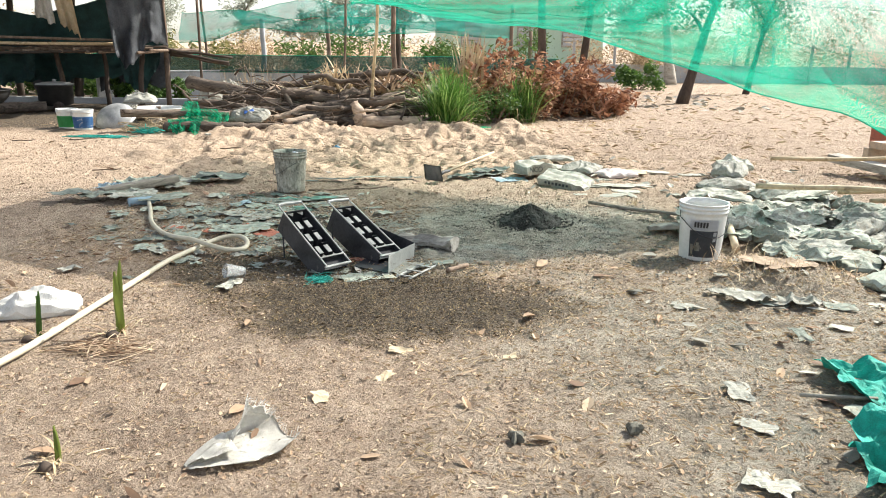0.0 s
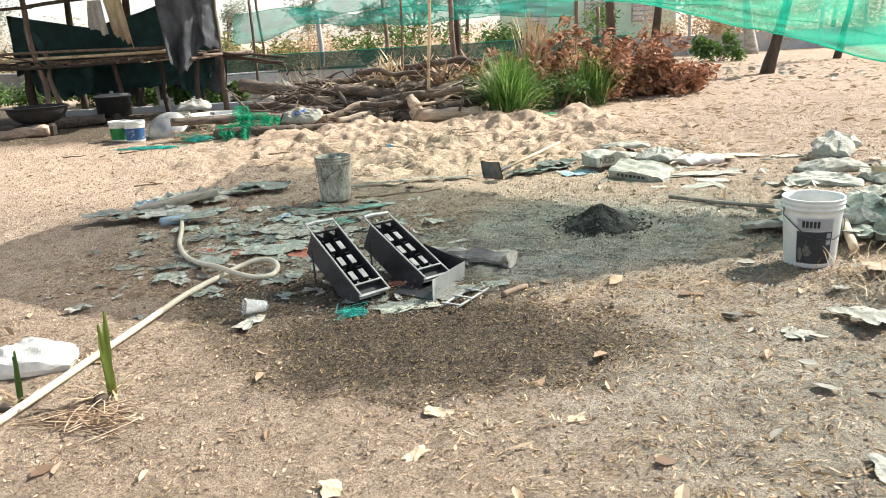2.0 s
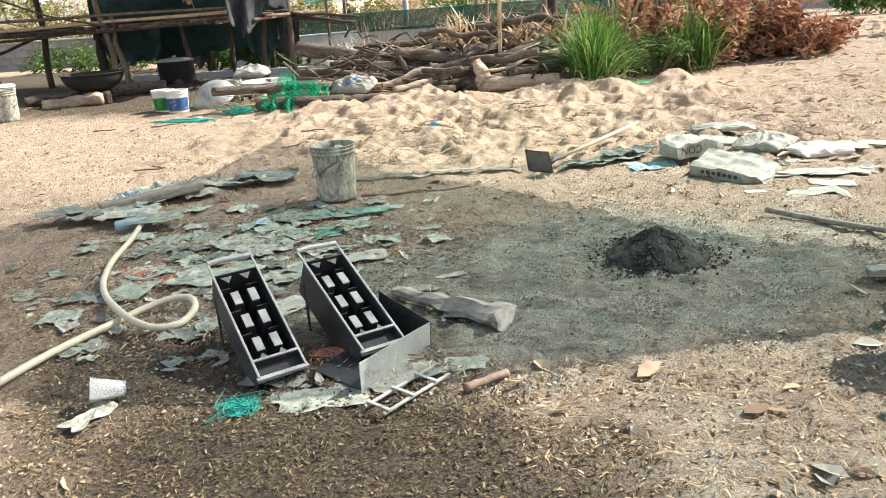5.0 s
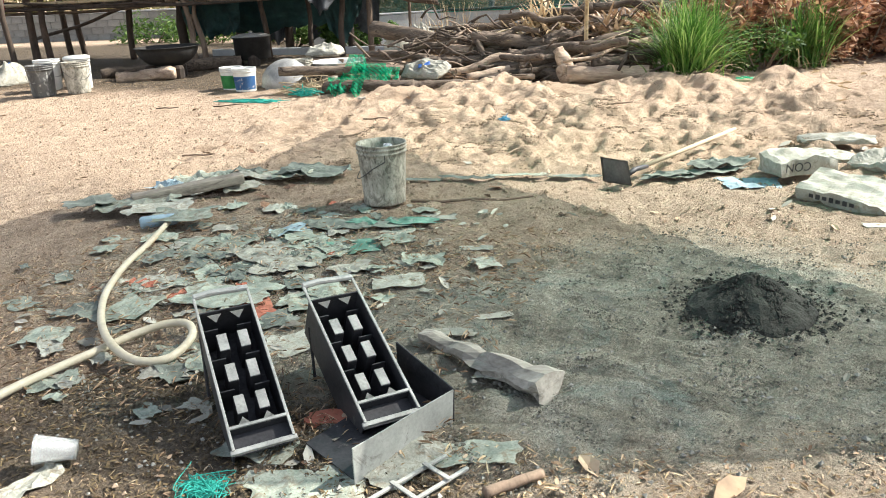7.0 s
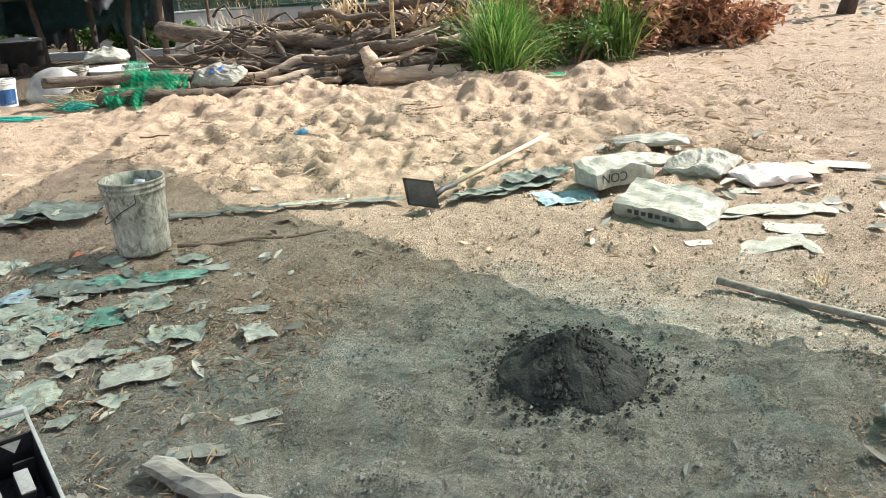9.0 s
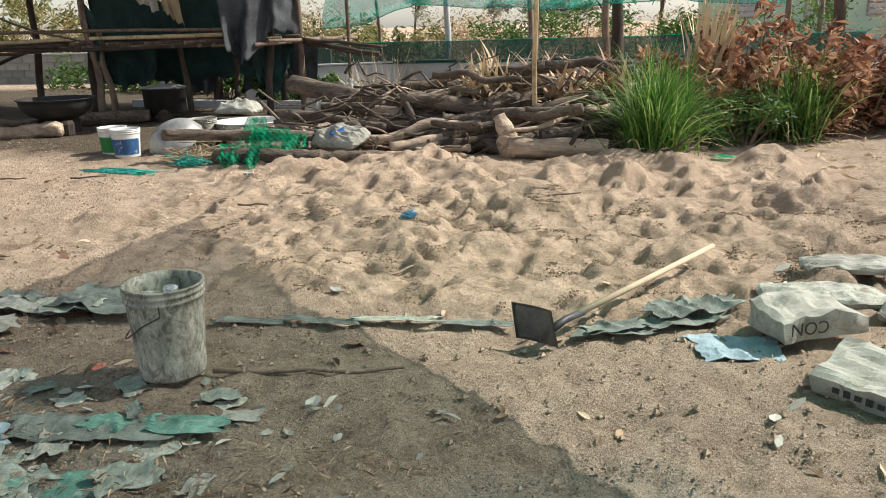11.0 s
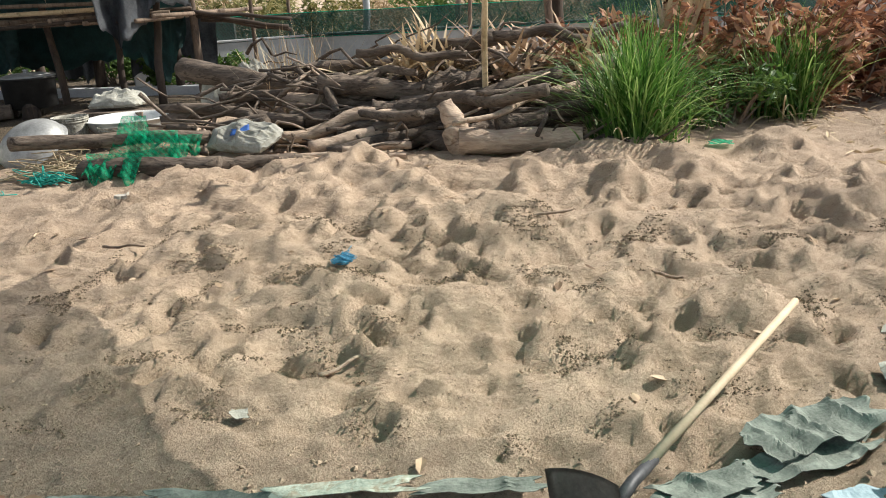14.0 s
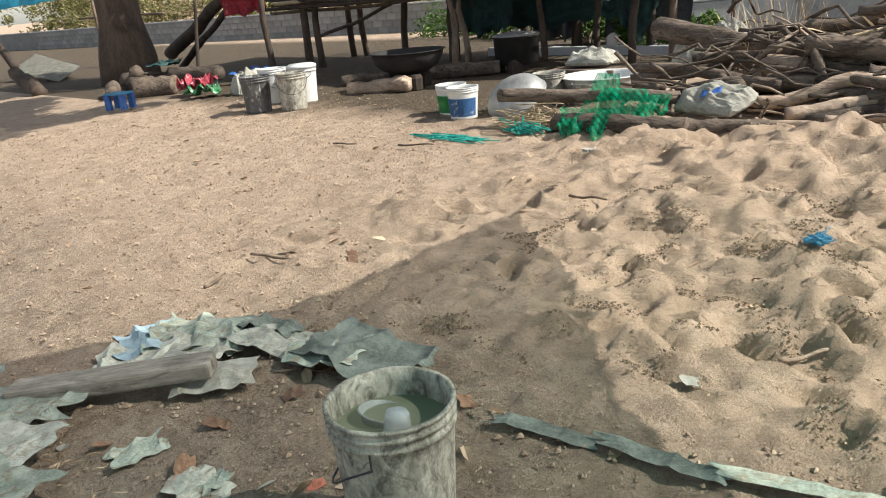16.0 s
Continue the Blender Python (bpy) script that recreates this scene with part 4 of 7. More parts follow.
def tree(name, base, height, r0, lean, crown, seed, label, leaf=LEAVES, leaf_size=0.12, per=120, bark=BARK, limbs=6):
    """A tapered, leaning trunk with limbs and a broken crown of leaves."""
    r = random.Random(seed)
    ob = thing(name, pose(*base), label, "tree")
    top = Vector((lean[0], lean[1], height))
    pts = [Vector((0, 0, -0.1)).lerp(top, k / 10) + Vector((noise.noise(Vector((k * 0.5, seed, 0))), noise.noise(Vector((k * 0.5, seed, 9))), 0)) * 0.12 * (k / 10) for k in range(11)]
    part("trunk", tube(pts, [r0 * (1.18 if k == 0 else 1.08 if k == 1 else 1 - 0.06 * k) for k in range(11)], 14, 0.18, seed), bark, ob, smooth=True)
    ends = []
    for k in range(limbs):
        s = pts[5 + k % 6]
        e = s + Vector((r.uniform(-1, 1) * crown, r.uniform(-1, 1) * crown, r.uniform(0.2, 1.0) * crown))
        mid = s.lerp(e, 0.5) + Vector((0, 0, 0.12 * crown))
        part("limb", tube(smooth_path([s, mid, e], 5), [r0 * 0.4 * (1 - 0.075 * i) for i in range(11)], 7, 0.15, seed + k), bark, ob, smooth=True)
        ends += [(e.x, e.y, e.z, crown * 0.45), (mid.x, mid.y, mid.z, crown * 0.3)]
    if per:
        vs, fs = leafy(ends, per, leaf_size, seed)
        cr = new("crown", pydata_mesh("crown", vs, fs, leaf))
        cr.parent = ob
        tagged(cr, kind="stuff")
    return ob


tree("tree", (6.0, 19.4, G), 3.4, 0.135, (0.9, 0.2), 1.2, 3, "leaning dark tree trunk with a thin crown", per=60, leaf_size=0.07)
tree("tree", (9.3, 23.8, G), 3.0, 0.09, (0.7, 0.3), 1.0, 5, "slim leaning tree trunk with a thin crown", per=60, leaf_size=0.07)
tree("tree", (3.6, 27.0, G), 5.2, 0.17, (-0.2, 0.3), 1.8, 7, "dark upright tree trunk with ivy and open crown", per=130, leaf_size=0.1)
tree("tree", (5.1, 28.2, G), 4.6, 0.16, (0.5, 0.3), 1.6, 9, "forked dark tree behind the yard", per=110, leaf_size=0.1)
tree("tree", (8.6, 29.0, G), 3.6, 0.2, (-0.5, 0.2), 1.6, 12, "tree with a whitewashed trunk base", per=90, leaf_size=0.1, bark=PLANK)
tree("tree", (-0.95, 19.4, G), 4.6, 0.12, (-0.15, 0.2), 1.3, 15, "slim dark tree trunk behind the woodpile", per=50, leaf_size=0.08)
big = tree("big_tree", (-14.9, 13.0, G), 6.0, 0.47, (-0.9, 0.4), 3.4, 21, "massive old tree trunk with furrowed brown bark", per=260, leaf_size=0.16, limbs=10)
# unseen long limbs and leaf clumps, added to cast shade on hut and yard
reach = smooth_path([(-0.3, 0.1, 3.2), (1.6, 0.2, 4.2), (4.0, 0.1, 4.6), (7.6, -0.2, 4.7)], 6)
part("limb", tube(reach, [0.2 - 0.0085 * k for k in range(len(reach))], 9, 0.15, 5), BARK, big, smooth=True)
shade_reach = smooth_path([(-0.3, 0.3, 3.4), (1.8, 2.2, 4.6), (5.0, 4.0, 5.2), (9.0, 5.0, 5.4)], 6)
part("limb", tube(shade_reach, [0.19 - 0.008 * k for k in range(len(shade_reach))], 9, 0.15, 6), BARK, big, smooth=True)
clumps = [(2.6 + 0.42 * k + 0.3 * math.sin(k * 2.4), -0.1 + 0.75 * math.cos(k * 1.7), 4.6 + 0.3 * math.sin(k), 0.55) for k in range(14)]
clumps += [(1.5 + 0.34 * k + 0.5 * math.sin(k * 2.1), 1.6 + 0.17 * k + 0.9 * math.cos(k * 1.9), 4.9 + 0.4 * math.sin(k * 1.3), 0.7) for k in range(24)]
vs, fs = leafy(clumps, 430, 0.12, 77)
lf = new("foliage", pydata_mesh("foliage", vs, fs, LEAVES))
lf.parent = big
tagged(lf, kind="stuff")
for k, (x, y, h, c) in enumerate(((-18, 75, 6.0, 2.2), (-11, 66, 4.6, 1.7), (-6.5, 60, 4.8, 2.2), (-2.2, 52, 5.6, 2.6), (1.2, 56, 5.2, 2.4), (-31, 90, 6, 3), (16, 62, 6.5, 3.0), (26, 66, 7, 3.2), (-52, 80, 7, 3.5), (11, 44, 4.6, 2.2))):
    tree("far_tree", (x, y, G), h * 0.62, 0.16, (0.3, 0), c, 30 + k, "distant tree beyond the fence with haze painted into its leaves", per=90, leaf_size=0.2, limbs=7, leaf=HAZE_TINT_LEAF)


def bush(base, r0, height, seed, label, mat=LEAVES, size=0.06, per=90, clumps=10):
    r = random.Random(seed)
    ob = thing("bush", pose(*base), label, "bush")
    cs = [(r.uniform(-1, 1) * r0, r.uniform(-1, 1) * r0 * 0.7, height * r.uniform(0.2, 0.95), r0 * 0.4) for _ in range(clumps)]
    bm = bmesh.new()
    for c in cs:
        tube([(c[0] * 0.15, c[1] * 0.15, -0.03), (c[0] * 0.6, c[1] * 0.6, c[2] * 0.6), c[:3]], [0.014, 0.01, 0.006], 5, bm=bm)
    tagged(part("woody_base", bm, OLD_WOOD, ob), kind="stuff")
    vs, fs = leafy(cs, per, size, seed)
    lf = new("foliage", pydata_mesh("foliage", vs, fs, mat))
    lf.parent = ob
    tagged(lf, kind="stuff")
    return ob


bush((6.5, 25.4, G), 0.62, 0.75, 1, "dark green leafy bush on bare soil", size=0.09)
for k, (x, y, r0, h) in enumerate(((-2.0, 22.2, 1.1, 1.6), (-0.4, 22.0, 0.9, 1.4), (1.6, 22.6, 1.1, 1.5), (-3.4, 22.3, 0.8, 1.3), (3.9, 29.4, 1.4, 1.9), (-6.6, 17.6, 0.5, 0.55), (-5.9, 17.8, 0.4, 0.4), (-9.5, 19.6, 0.7, 0.5), (-11.5, 20.3, 0.9, 0.45), (-14, 20.9, 1.0, 0.5), (-8.4, 18.6, 0.5, 0.45))):
    bush((x, y, G), r0, h, 40 + k, "loose green shrub growing along the wall", size=0.07, per=110)
for k, (x, y, r0, h) in enumerate(((7.2, 31.5, 2.0, 2.3), (10.5, 32.5, 2.2, 2.4), (14.5, 33, 2.4, 2.6), (-6, 30, 2.5, 1.1), (-1.5, 31, 2.5, 1.1), (-24, 26, 3.2, 1.8), (-18, 26, 3.2, 1.7), (-31, 25, 3.2, 1.8), (-13, 27, 3, 1.5), (-38, 24, 3.2, 1.8))):
    bush((x, y, G), r0, h, 60 + k, "straw-coloured dry scrub beyond the wall", STRAW, 0.06, 420, 14)

rs = random.Random(19)
cs = []
for k in range(430):
    x = rs.uniform(-48, -7)
    cs.append((x, 24.6 + 0.107 * (x + 8) + rs.uniform(0.2, 4.5), rs.uniform(0.15, 3.4 if x < -18 else 1.3), rs.uniform(0.35, 0.7)))
vs, fs = leafy(cs, 90, 0.11, 5)
SCRUB = island_leaf("dry_green_scrub", (0.08, 0.1, 0.03), (0.24, 0.235, 0.085), (0.42, 0.37, 0.19), 0.8, 0.3)
tagged(new("scrub_bank", pydata_mesh("scrub_bank", vs, fs, SCRUB)), "yellow-green scrub growing behind the block wall", "scrub", kind="stuff")
house = thing("house", pose(4.5, 46.0, G), "pale green house with a red tiled roof", "house")
PALE_GREEN = varied("pale_green_render", (0.4, 0.55, 0.42), (0.55, 0.7, 0.56), 0.9, 0, 0.6, 12, stain=(0.35, 0.45, 0.36), stain_at=(0.6, 0.85))
TILE = varied("red_roof_tile", (0.35, 0.13, 0.1), (0.55, 0.26, 0.21), 0.85, 0, 2, 14)
part("wall", box(9.0, 6.0, 3.4, 0.02, (0, 0, 1.7)), PALE_GREEN, house)
bm = bmesh.new()
for (a, b, c, d) in (((-5, -3.6, 3.35), (5, -3.6, 3.35), (3, 0, 5.2), (-3, 0, 5.2)), ((5, 3.6, 3.35), (-5, 3.6, 3.35), (-3, 0, 5.2), (3, 0, 5.2)), ((5, -3.6, 3.35), (5, 3.6, 3.35), (3, 0, 5.2), (3, 0, 5.2)), ((-5, 3.6, 3.35), (-5, -3.6, 3.35), (-3, 0, 5.2), (-3, 0, 5.2))):
    pts = []
    for q in (a, b, c, d):
        if not pts or (Vector(q) - Vector(pts[-1])).length > 0.01:
            pts.append(q)
    bm.faces.new([bm.verts.new(q) for q in pts])
bmesh.ops.solidify(bm, geom=bm.faces[:], thickness=0.12)
part("roof", bm, TILE, house)
for x in (-2.6, 0.4, 2.8):
    wdw = part("window", box(1.1, 0.1, 1.3, 0.02, (x, -3.02, 1.9)), PLANK, house)
    for j in range(5):
        part("louvre", box(0.95, 0.06, 0.16, 0.01, (x, -3.09, 1.42 + 0.24 * j)), CONCRETE, wdw)


# ---- firewood pile ----
def on_ground(x, y, dz=0.0):
    return ground_z(x, y) + dz


def log(a, b, ra, rb=None, mat=LOG_BARK, seed=0.0, bend=0.05, label="weathered firewood log lying in the woodpile", rough=0.3, name="log", group="firewood logs", seg=14, n=14):
    ob = link_mesh(name, pole_bm(a, b, ra, rb, bend, seed, seg, rough, n), mat, True)
    return tagged(ob, label, "log" if name == "log" else "branch", group)


log((-1.2, 12.36, 0.225), (-0.28, 12.45, 0.215), 0.1, 0.088, BARE_LOG, 1, 0.03, "thick barkless pale log at the foot of the woodpile", 0.12)
log((-1.34, 12.5, 0.5), (-1.14, 12.4, 0.12), 0.06, 0.12, BARE_LOG, 2, 0.06, "broken pale root stub standing beside the thick log", 0.45)
log((-2.4, 12.28, 0.2), (-1.9, 12.6, 0.26), 0.055, 0.06, BARE_LOG, 3, 0.03, "pale sawn branch end in the woodpile", 0.15)
log((-1.95, 12.58, 0.27), (-0.5, 13.3, 0.62), 0.065, 0.06, LOG_BARK, 4, 0.06, "long grey branch slanting across the woodpile", 0.2)
log((-4.3, 13.8, 0.72), (-2.7, 13.5, 0.48), 0.105, 0.085, LOG_BARK, 5, 0.05, "big cracked old log on top of the woodpile", 0.35)
log((-3.4, 13.4, 0.46), (-2.6, 13.2, 0.43), 0.07, 0.065, BARE_LOG, 6)
log((-2.58, 13.1, 0.6), (-1.5, 13.2, 0.5), 0.085, 0.08, LOG_BARK, 7, 0.03, "straight grey log on top of the woodpile", 0.14)
log((-2.5, 13.05, 0.56), (-2.27, 12.78, 0.2), 0.045, 0.03, LOG_BARK, 8)
log((-1.66, 13.2, 0.5), (-1.18, 13.4, 0.6), 0.12, 0.1, LOG_BARK, 9, 0.05, "knotted tree stump tipped onto the woodpile", 0.6)
log((-2.45, 13.4, 0.6), (-1.38, 13.9, 0.88), 0.02, 0.018, BAMBOO, 10, 0.02, "thin pale pole lying across the woodpile", 0.05, "pole", "")
log((-4.05, 12.9, 0.3), (-3.28, 13.3, 0.46), 0.075, 0.06, LOG_BARK, 12)
log((-2.98, 13.0, 0.27), (-2.25, 13.1, 0.32), 0.07, 0.06, LOG_BARK, 13)
log((-1.0, 13.1, 0.44), (-0.2, 13.3, 0.45), 0.07, 0.065, LOG_BARK, 14)
log((-1.05, 12.9, 0.37), (-0.3, 13.0, 0.3), 0.055, 0.05, LOG_BARK, 15)
log((-2.05, 12.9, 0.4), (-1.5, 13.0, 0.41), 0.075, 0.06, LOG_BARK, 16)
log((-2.1, 12.2, 0.19), (-1.6, 12.4, 0.19), 0.035, 0.03, BARE_LOG, 17)
log((-4.05, 11.72, 0.15), (-2.9, 11.75, 0.16), 0.085, 0.08, LOG_BARK, 18, 0.06, "rough-barked log lying on the sand", 0.4)
log((-3.0, 11.8, 0.16), (-2.35, 12.0, 0.16), 0.07, 0.055, LOG_BARK, 19, 0.06, "rough-barked log lying on the sand", 0.4)
log((-4.7, 11.78, 0.35), (-3.2, 12.2, 0.31), 0.06, 0.05, LOG_BARK, 20, 0.05, "pale log propped above the sand", 0.2)
log((-2.9, 13.3, 0.75), (-2.55, 13.2, 0.5), 0.03, 0.02, LOG_BARK, 21, 0.04, name="branch")
log((-2.6, 12.15, 0.15), (-1.6, 12.25, 0.14), 0.03, 0.025, BARE_LOG, 22, 0.06, name="branch")
rl = random.Random(5)
for k in range(70):
    x, y = rl.uniform(-3.4, -0.3), rl.uniform(12.65, 14.5)
    peak = 0.95 * (1 - abs(y - 13.6) / 1.5) * (0.95 if x > -1.9 else 0.62 if x > -2.6 else 0.42)
    z = 0.14 + rl.random() * max(0.08, peak * 1.15)
    a = rl.gauss(0.1, 0.42) + (math.pi if rl.random() < 0.4 else 0)
    half = rl.uniform(0.7, 1.7) * 0.5
    d = Vector((math.cos(a), math.sin(a), rl.uniform(-0.12, 0.16))) * half
    c = Vector((x, y, z))
    r0 = rl.uniform(0.032, 0.078)
    log(c - d, c + d, r0, r0 * rl.uniform(0.5, 0.9), LOG_BARK if rl.random() < 0.8 else BARE_LOG, 100 + k, rl.uniform(0.08, 0.24), "weathered firewood log stacked deep in the pile", rl.uniform(0.15, 0.35), seg=10, n=12)
for k in range(170):
    x, y = rl.uniform(-3.8, 0.3), rl.uniform(12.4, 14.5)
    peak = 0.8 * (1 - abs(y - 13.7) / 1.4)
    c = Vector((x, y, 0.18 + rl.random() * max(0.1, peak)))
    a = rl.gauss(0.2, 0.7)
    d = Vector((math.cos(a), math.sin(a), rl.gauss(0.05, 0.25))) * rl.uniform(0.2, 0.55)
    log(c - d, c + d, rl.uniform(0.01, 0.024), 0.007, LOG_BARK if rl.random() < 0.8 else BARE_LOG, 200 + k, 0.3, "crooked dry branch in the woodpile", 0.2, "branch", "firewood branches", 6, 7)
tagged(link_mesh("bamboo_pole", pole_bm((-1.12, 13.15, 0.3), (-0.93, 12.2, 2.05), 0.026, 0.022, 0.02, 3, 9, 0.04, 14), BAMBOO, True), "upright bamboo pole standing in the woodpile", "pole")


def strips(centre, count, length, width, seed, up=(0.2, 1.0), fan=math.pi, droop=0.5, spread_r=0.1, curl=0.3, seg=5):
    """Long curved strips that spring from a base, such as grass or palm leaflets."""
    r = random.Random(seed)
    vs, fs = [], []
    for _ in range(count):
        a = r.uniform(-fan, fan)
        base = Vector(centre) + Vector((r.gauss(0, spread_r), r.gauss(0, spread_r), 0))
        out = Vector((math.cos(a), math.sin(a), 0))
        lift = r.uniform(*up)
        L = length * r.uniform(0.55, 1.15)
        w = width * r.uniform(0.6, 1.2)
        side = Vector((-out.y, out.x, r.uniform(-0.4, 0.4))).normalized()
        p, d = base.copy(), (out * (1 - lift) + Vector((0, 0, lift))).normalized()
        start = len(vs)
        for k in range(seg + 1):
            t = k / seg
            ww = w * (1 - t ** 2.2) * 0.5 + 0.0006
            vs += [p - side * ww, p + side * ww]
            p = p + d * (L / seg)
            d = (d + Vector((0, 0, -droop * (0.25 + t) * r.uniform(0.7, 1.3))) / seg * 2 + out * curl / seg * r.uniform(-0.2, 1)).normalized()
        for k in range(seg):
            i = start + 2 * k
            fs.append((i, i + 1, i + 3, i + 2))
    return vs, fs


def clump(name, base, label, category, mat, *args, **kw):
    vs, fs = strips(base, *args, **kw)
    ob = new(name, pydata_mesh(name, vs, fs, mat, True))
    return tagged(ob, label, category)


clump("lemongrass", (0.12, 12.75, 0.08), "lush green clump of lemongrass beside the woodpile", "grass clump", GRASS, 950, 1.04, 0.015, 1, up=(0.52, 0.98), droop=1.05, spread_r=0.12, seg=9)
clump("lemongrass", (1.48, 14.15, 0.08), "smaller green clump of lemongrass among dry brush", "grass clump", GRASS, 480, 0.95, 0.015, 2, up=(0.55, 0.98), droop=0.9, spread_r=0.12, seg=9)
clump("palm_frond", (-1.75, 13.9, 0.5), "dry brown palm leaves thrown on the woodpile", "palm leaves", STRAW, 170, 0.75, 0.05, 3, up=(0.15, 0.7), droop=0.35, spread_r=0.25)
clump("palm_frond", (-0.8, 14.0, 0.55), "dry brown palm leaves thrown on the woodpile", "palm leaves", LEAF_LITTER, 150, 0.75, 0.06, 4, up=(0.1, 0.6), droop=0.35, spread_r=0.25)
clump("withered_maize", (0.55, 14.6, 0.3), "tall bundle of withered maize leaves", "dry stalks", RAG_BEIGE, 70, 1.25, 0.085, 5, up=(0.8, 1.0), droop=0.75, spread_r=0.1, seg=9)
clump("straw_tuft", (-3.1, 14.0, 0.2), "tuft of pale dry grass behind the logs", "dry grass", STRAW, 160, 0.85, 0.007, 6, up=(0.5, 0.95), droop=0.3, spread_r=0.2)
clump("straw_tuft", (-3.7, 14.4, 0.2), "tuft of pale dry grass behind the logs", "dry grass", STRAW, 110, 0.7, 0.007, 8, up=(0.5, 0.95), droop=0.3, spread_r=0.2)


def brush_pile(base, rx, ry, h, seed, leaves, label):
    r = random.Random(seed)
    ob = thing("brush_pile", pose(*base), label, "brush")
    bm = bmesh.new()
    tips = []
    for k in range(80):
        a = Vector((r.uniform(-rx, rx), r.uniform(-ry, ry), r.uniform(0, 0.15)))
        top = h * (1 - 0.5 * abs(a.x / rx)) * r.uniform(0.5, 1.1)
        b = a + Vector((r.gauss(0, 0.3), r.gauss(0, 0.25), top))
        m = a.lerp(b, 0.55) + Vector((r.gauss(0, 0.09), r.gauss(0, 0.09), 0.05))
        tube([a, m, b], [0.012, 0.008, 0.004], 5, bm=bm)
        tips += [(b.x, b.y, b.z, 0.13), (m.x, m.y, m.z, 0.15), (a.x, a.y, a.z + 0.12, 0.16)]
    tagged(part("twig_mass", bm, OLD_WOOD, ob), kind="stuff")
    vs, fs = leafy(tips, leaves, 0.075, seed)
    lf = new("withered_foliage", pydata_mesh("withered_foliage", vs, fs, DRY_LEAF))
    lf.parent = ob
    tagged(lf, kind="stuff")
    return ob


brush_pile((1.05, 14.7, 0.06), 0.9, 0.6, 1.25, 1, 20, "heap of withered branches with rust-brown leaves")
brush_pile((2.2, 15.4, 0.06), 1.0, 0.7, 1.0, 2, 20, "heap of withered branches with rust-brown leaves")
brush_pile((-0.1, 14.3, 0.3), 0.5, 0.4, 0.6, 3, 10, "withered leafy branches on top of the woodpile")
brush_pile((3.0, 16.0, 0.06), 0.6, 0.5, 0.45, 4, 14, "low heap of withered rust-brown twigs")
bush((0.95, 13.75, 0.06), 0.45, 0.55, 90, "dusty low green shrub under the dry brush", size=0.045, per=90)


for tuft in [o for o in scene.objects if o.name.startswith("lemongrass")]:
    c = sum((v.co for v in tuft.data.vertices), Vector()) / len(tuft.data.vertices)
    vs, fs = strips((c.x, c.y, 0.08), 90, 0.8, 0.014, 9, up=(0.1, 0.7), droop=1.2, spread_r=0.12, seg=7)
    dead = new("dry_blade_skirt", pydata_mesh("dry_blade_skirt", vs, fs, STRAW, True))
    dead.parent = tuft
    tagged(dead, "straw-coloured dead lower blades", kind="stuff")


# ---- loose pieces on the ground ----
def scatter(name, label, category, count, seed, region, size, mat, flat=0.25, aspect=0.5, accept=None, bend=0.3, lift=0.0):
    """Many small bent leaves or scraps that lie on the ground."""
    r = random.Random(seed)
    vs, fs = [], []
    x0, x1, y0, y1 = region
    done = 0
    while done < count:
        x, y = r.uniform(x0, x1), r.uniform(y0, y1)
        if accept and not accept(x, y, r):
            done += 0.02
            continue
        done += 1
        s = r.uniform(*size)
        a = r.uniform(0, 6.28)
        u, v = Vector((math.cos(a), math.sin(a), r.uniform(-flat, flat))), Vector((-math.sin(a), math.cos(a), r.uniform(-flat, flat)))
        p = Vector((x, y, on_ground(x, y) + s * 0.12 + lift))
        up = Vector((0, 0, s * bend * r.uniform(-0.2, 1)))
        k = len(vs)
        w = aspect * r.uniform(0.5, 1.2)
        vs += [p - u * s, p - u * 0.3 * s - v * s * w + up, p + u * 0.4 * s - v * s * w * 0.9 + up * 0.6, p + u * s, p + u * 0.3 * s + v * s * w + up, p - u * 0.5 * s + v * s * w * 0.8 + up * 0.4, p + up * -0.25]
        fs += [(k, k + 1, k + 6), (k + 1, k + 2, k + 6), (k + 2, k + 3, k + 6), (k + 3, k + 4, k + 6), (k + 4, k + 5, k + 6), (k + 5, k, k + 6)]
    return tagged(new(name, pydata_mesh(name, vs, fs, mat)), label, category, kind="stuff")


def crumbs(name, label, count, seed, region, size, mat, accept=None, drop=0.35, rise=None):
    """Small angular lumps half sunk in the ground."""
    r = random.Random(seed)
    vs, fs = [], []
    x0, x1, y0, y1 = region
    done = 0
    while done < count:
        x, y = r.uniform(x0, x1), r.uniform(y0, y1)
        if accept and not accept(x, y, r):
            done += 0.02
            continue
        done += 1
        s = r.uniform(*size) * (0.6 + 0.9 * r.random() ** 3)
        p = Vector((x, y, on_ground(x, y) + s * drop + (rise(x, y) if rise else 0)))
        k = len(vs)
        for dx, dy, dz in ((1, 0, 0), (0, 1, 0), (-1, 0, 0), (0, -1, 0), (0, 0, 1), (0, 0, -1)):
            vs.append(p + Vector((dx, dy, dz * 0.75)) * s * r.uniform(0.7, 1.2) + Vector((r.uniform(-0.3, 0.3), r.uniform(-0.3, 0.3), 0)) * s)
        fs += [(k, k + 1, k + 4), (k + 1, k + 2, k + 4), (k + 2, k + 3, k + 4), (k + 3, k, k + 4), (k + 1, k, k + 5), (k + 2, k + 1, k + 5), (k + 3, k + 2, k + 5), (k, k + 3, k + 5)]
    return tagged(new(name, pydata_mesh(name, vs, fs, mat)), label, "clods", kind="stuff")


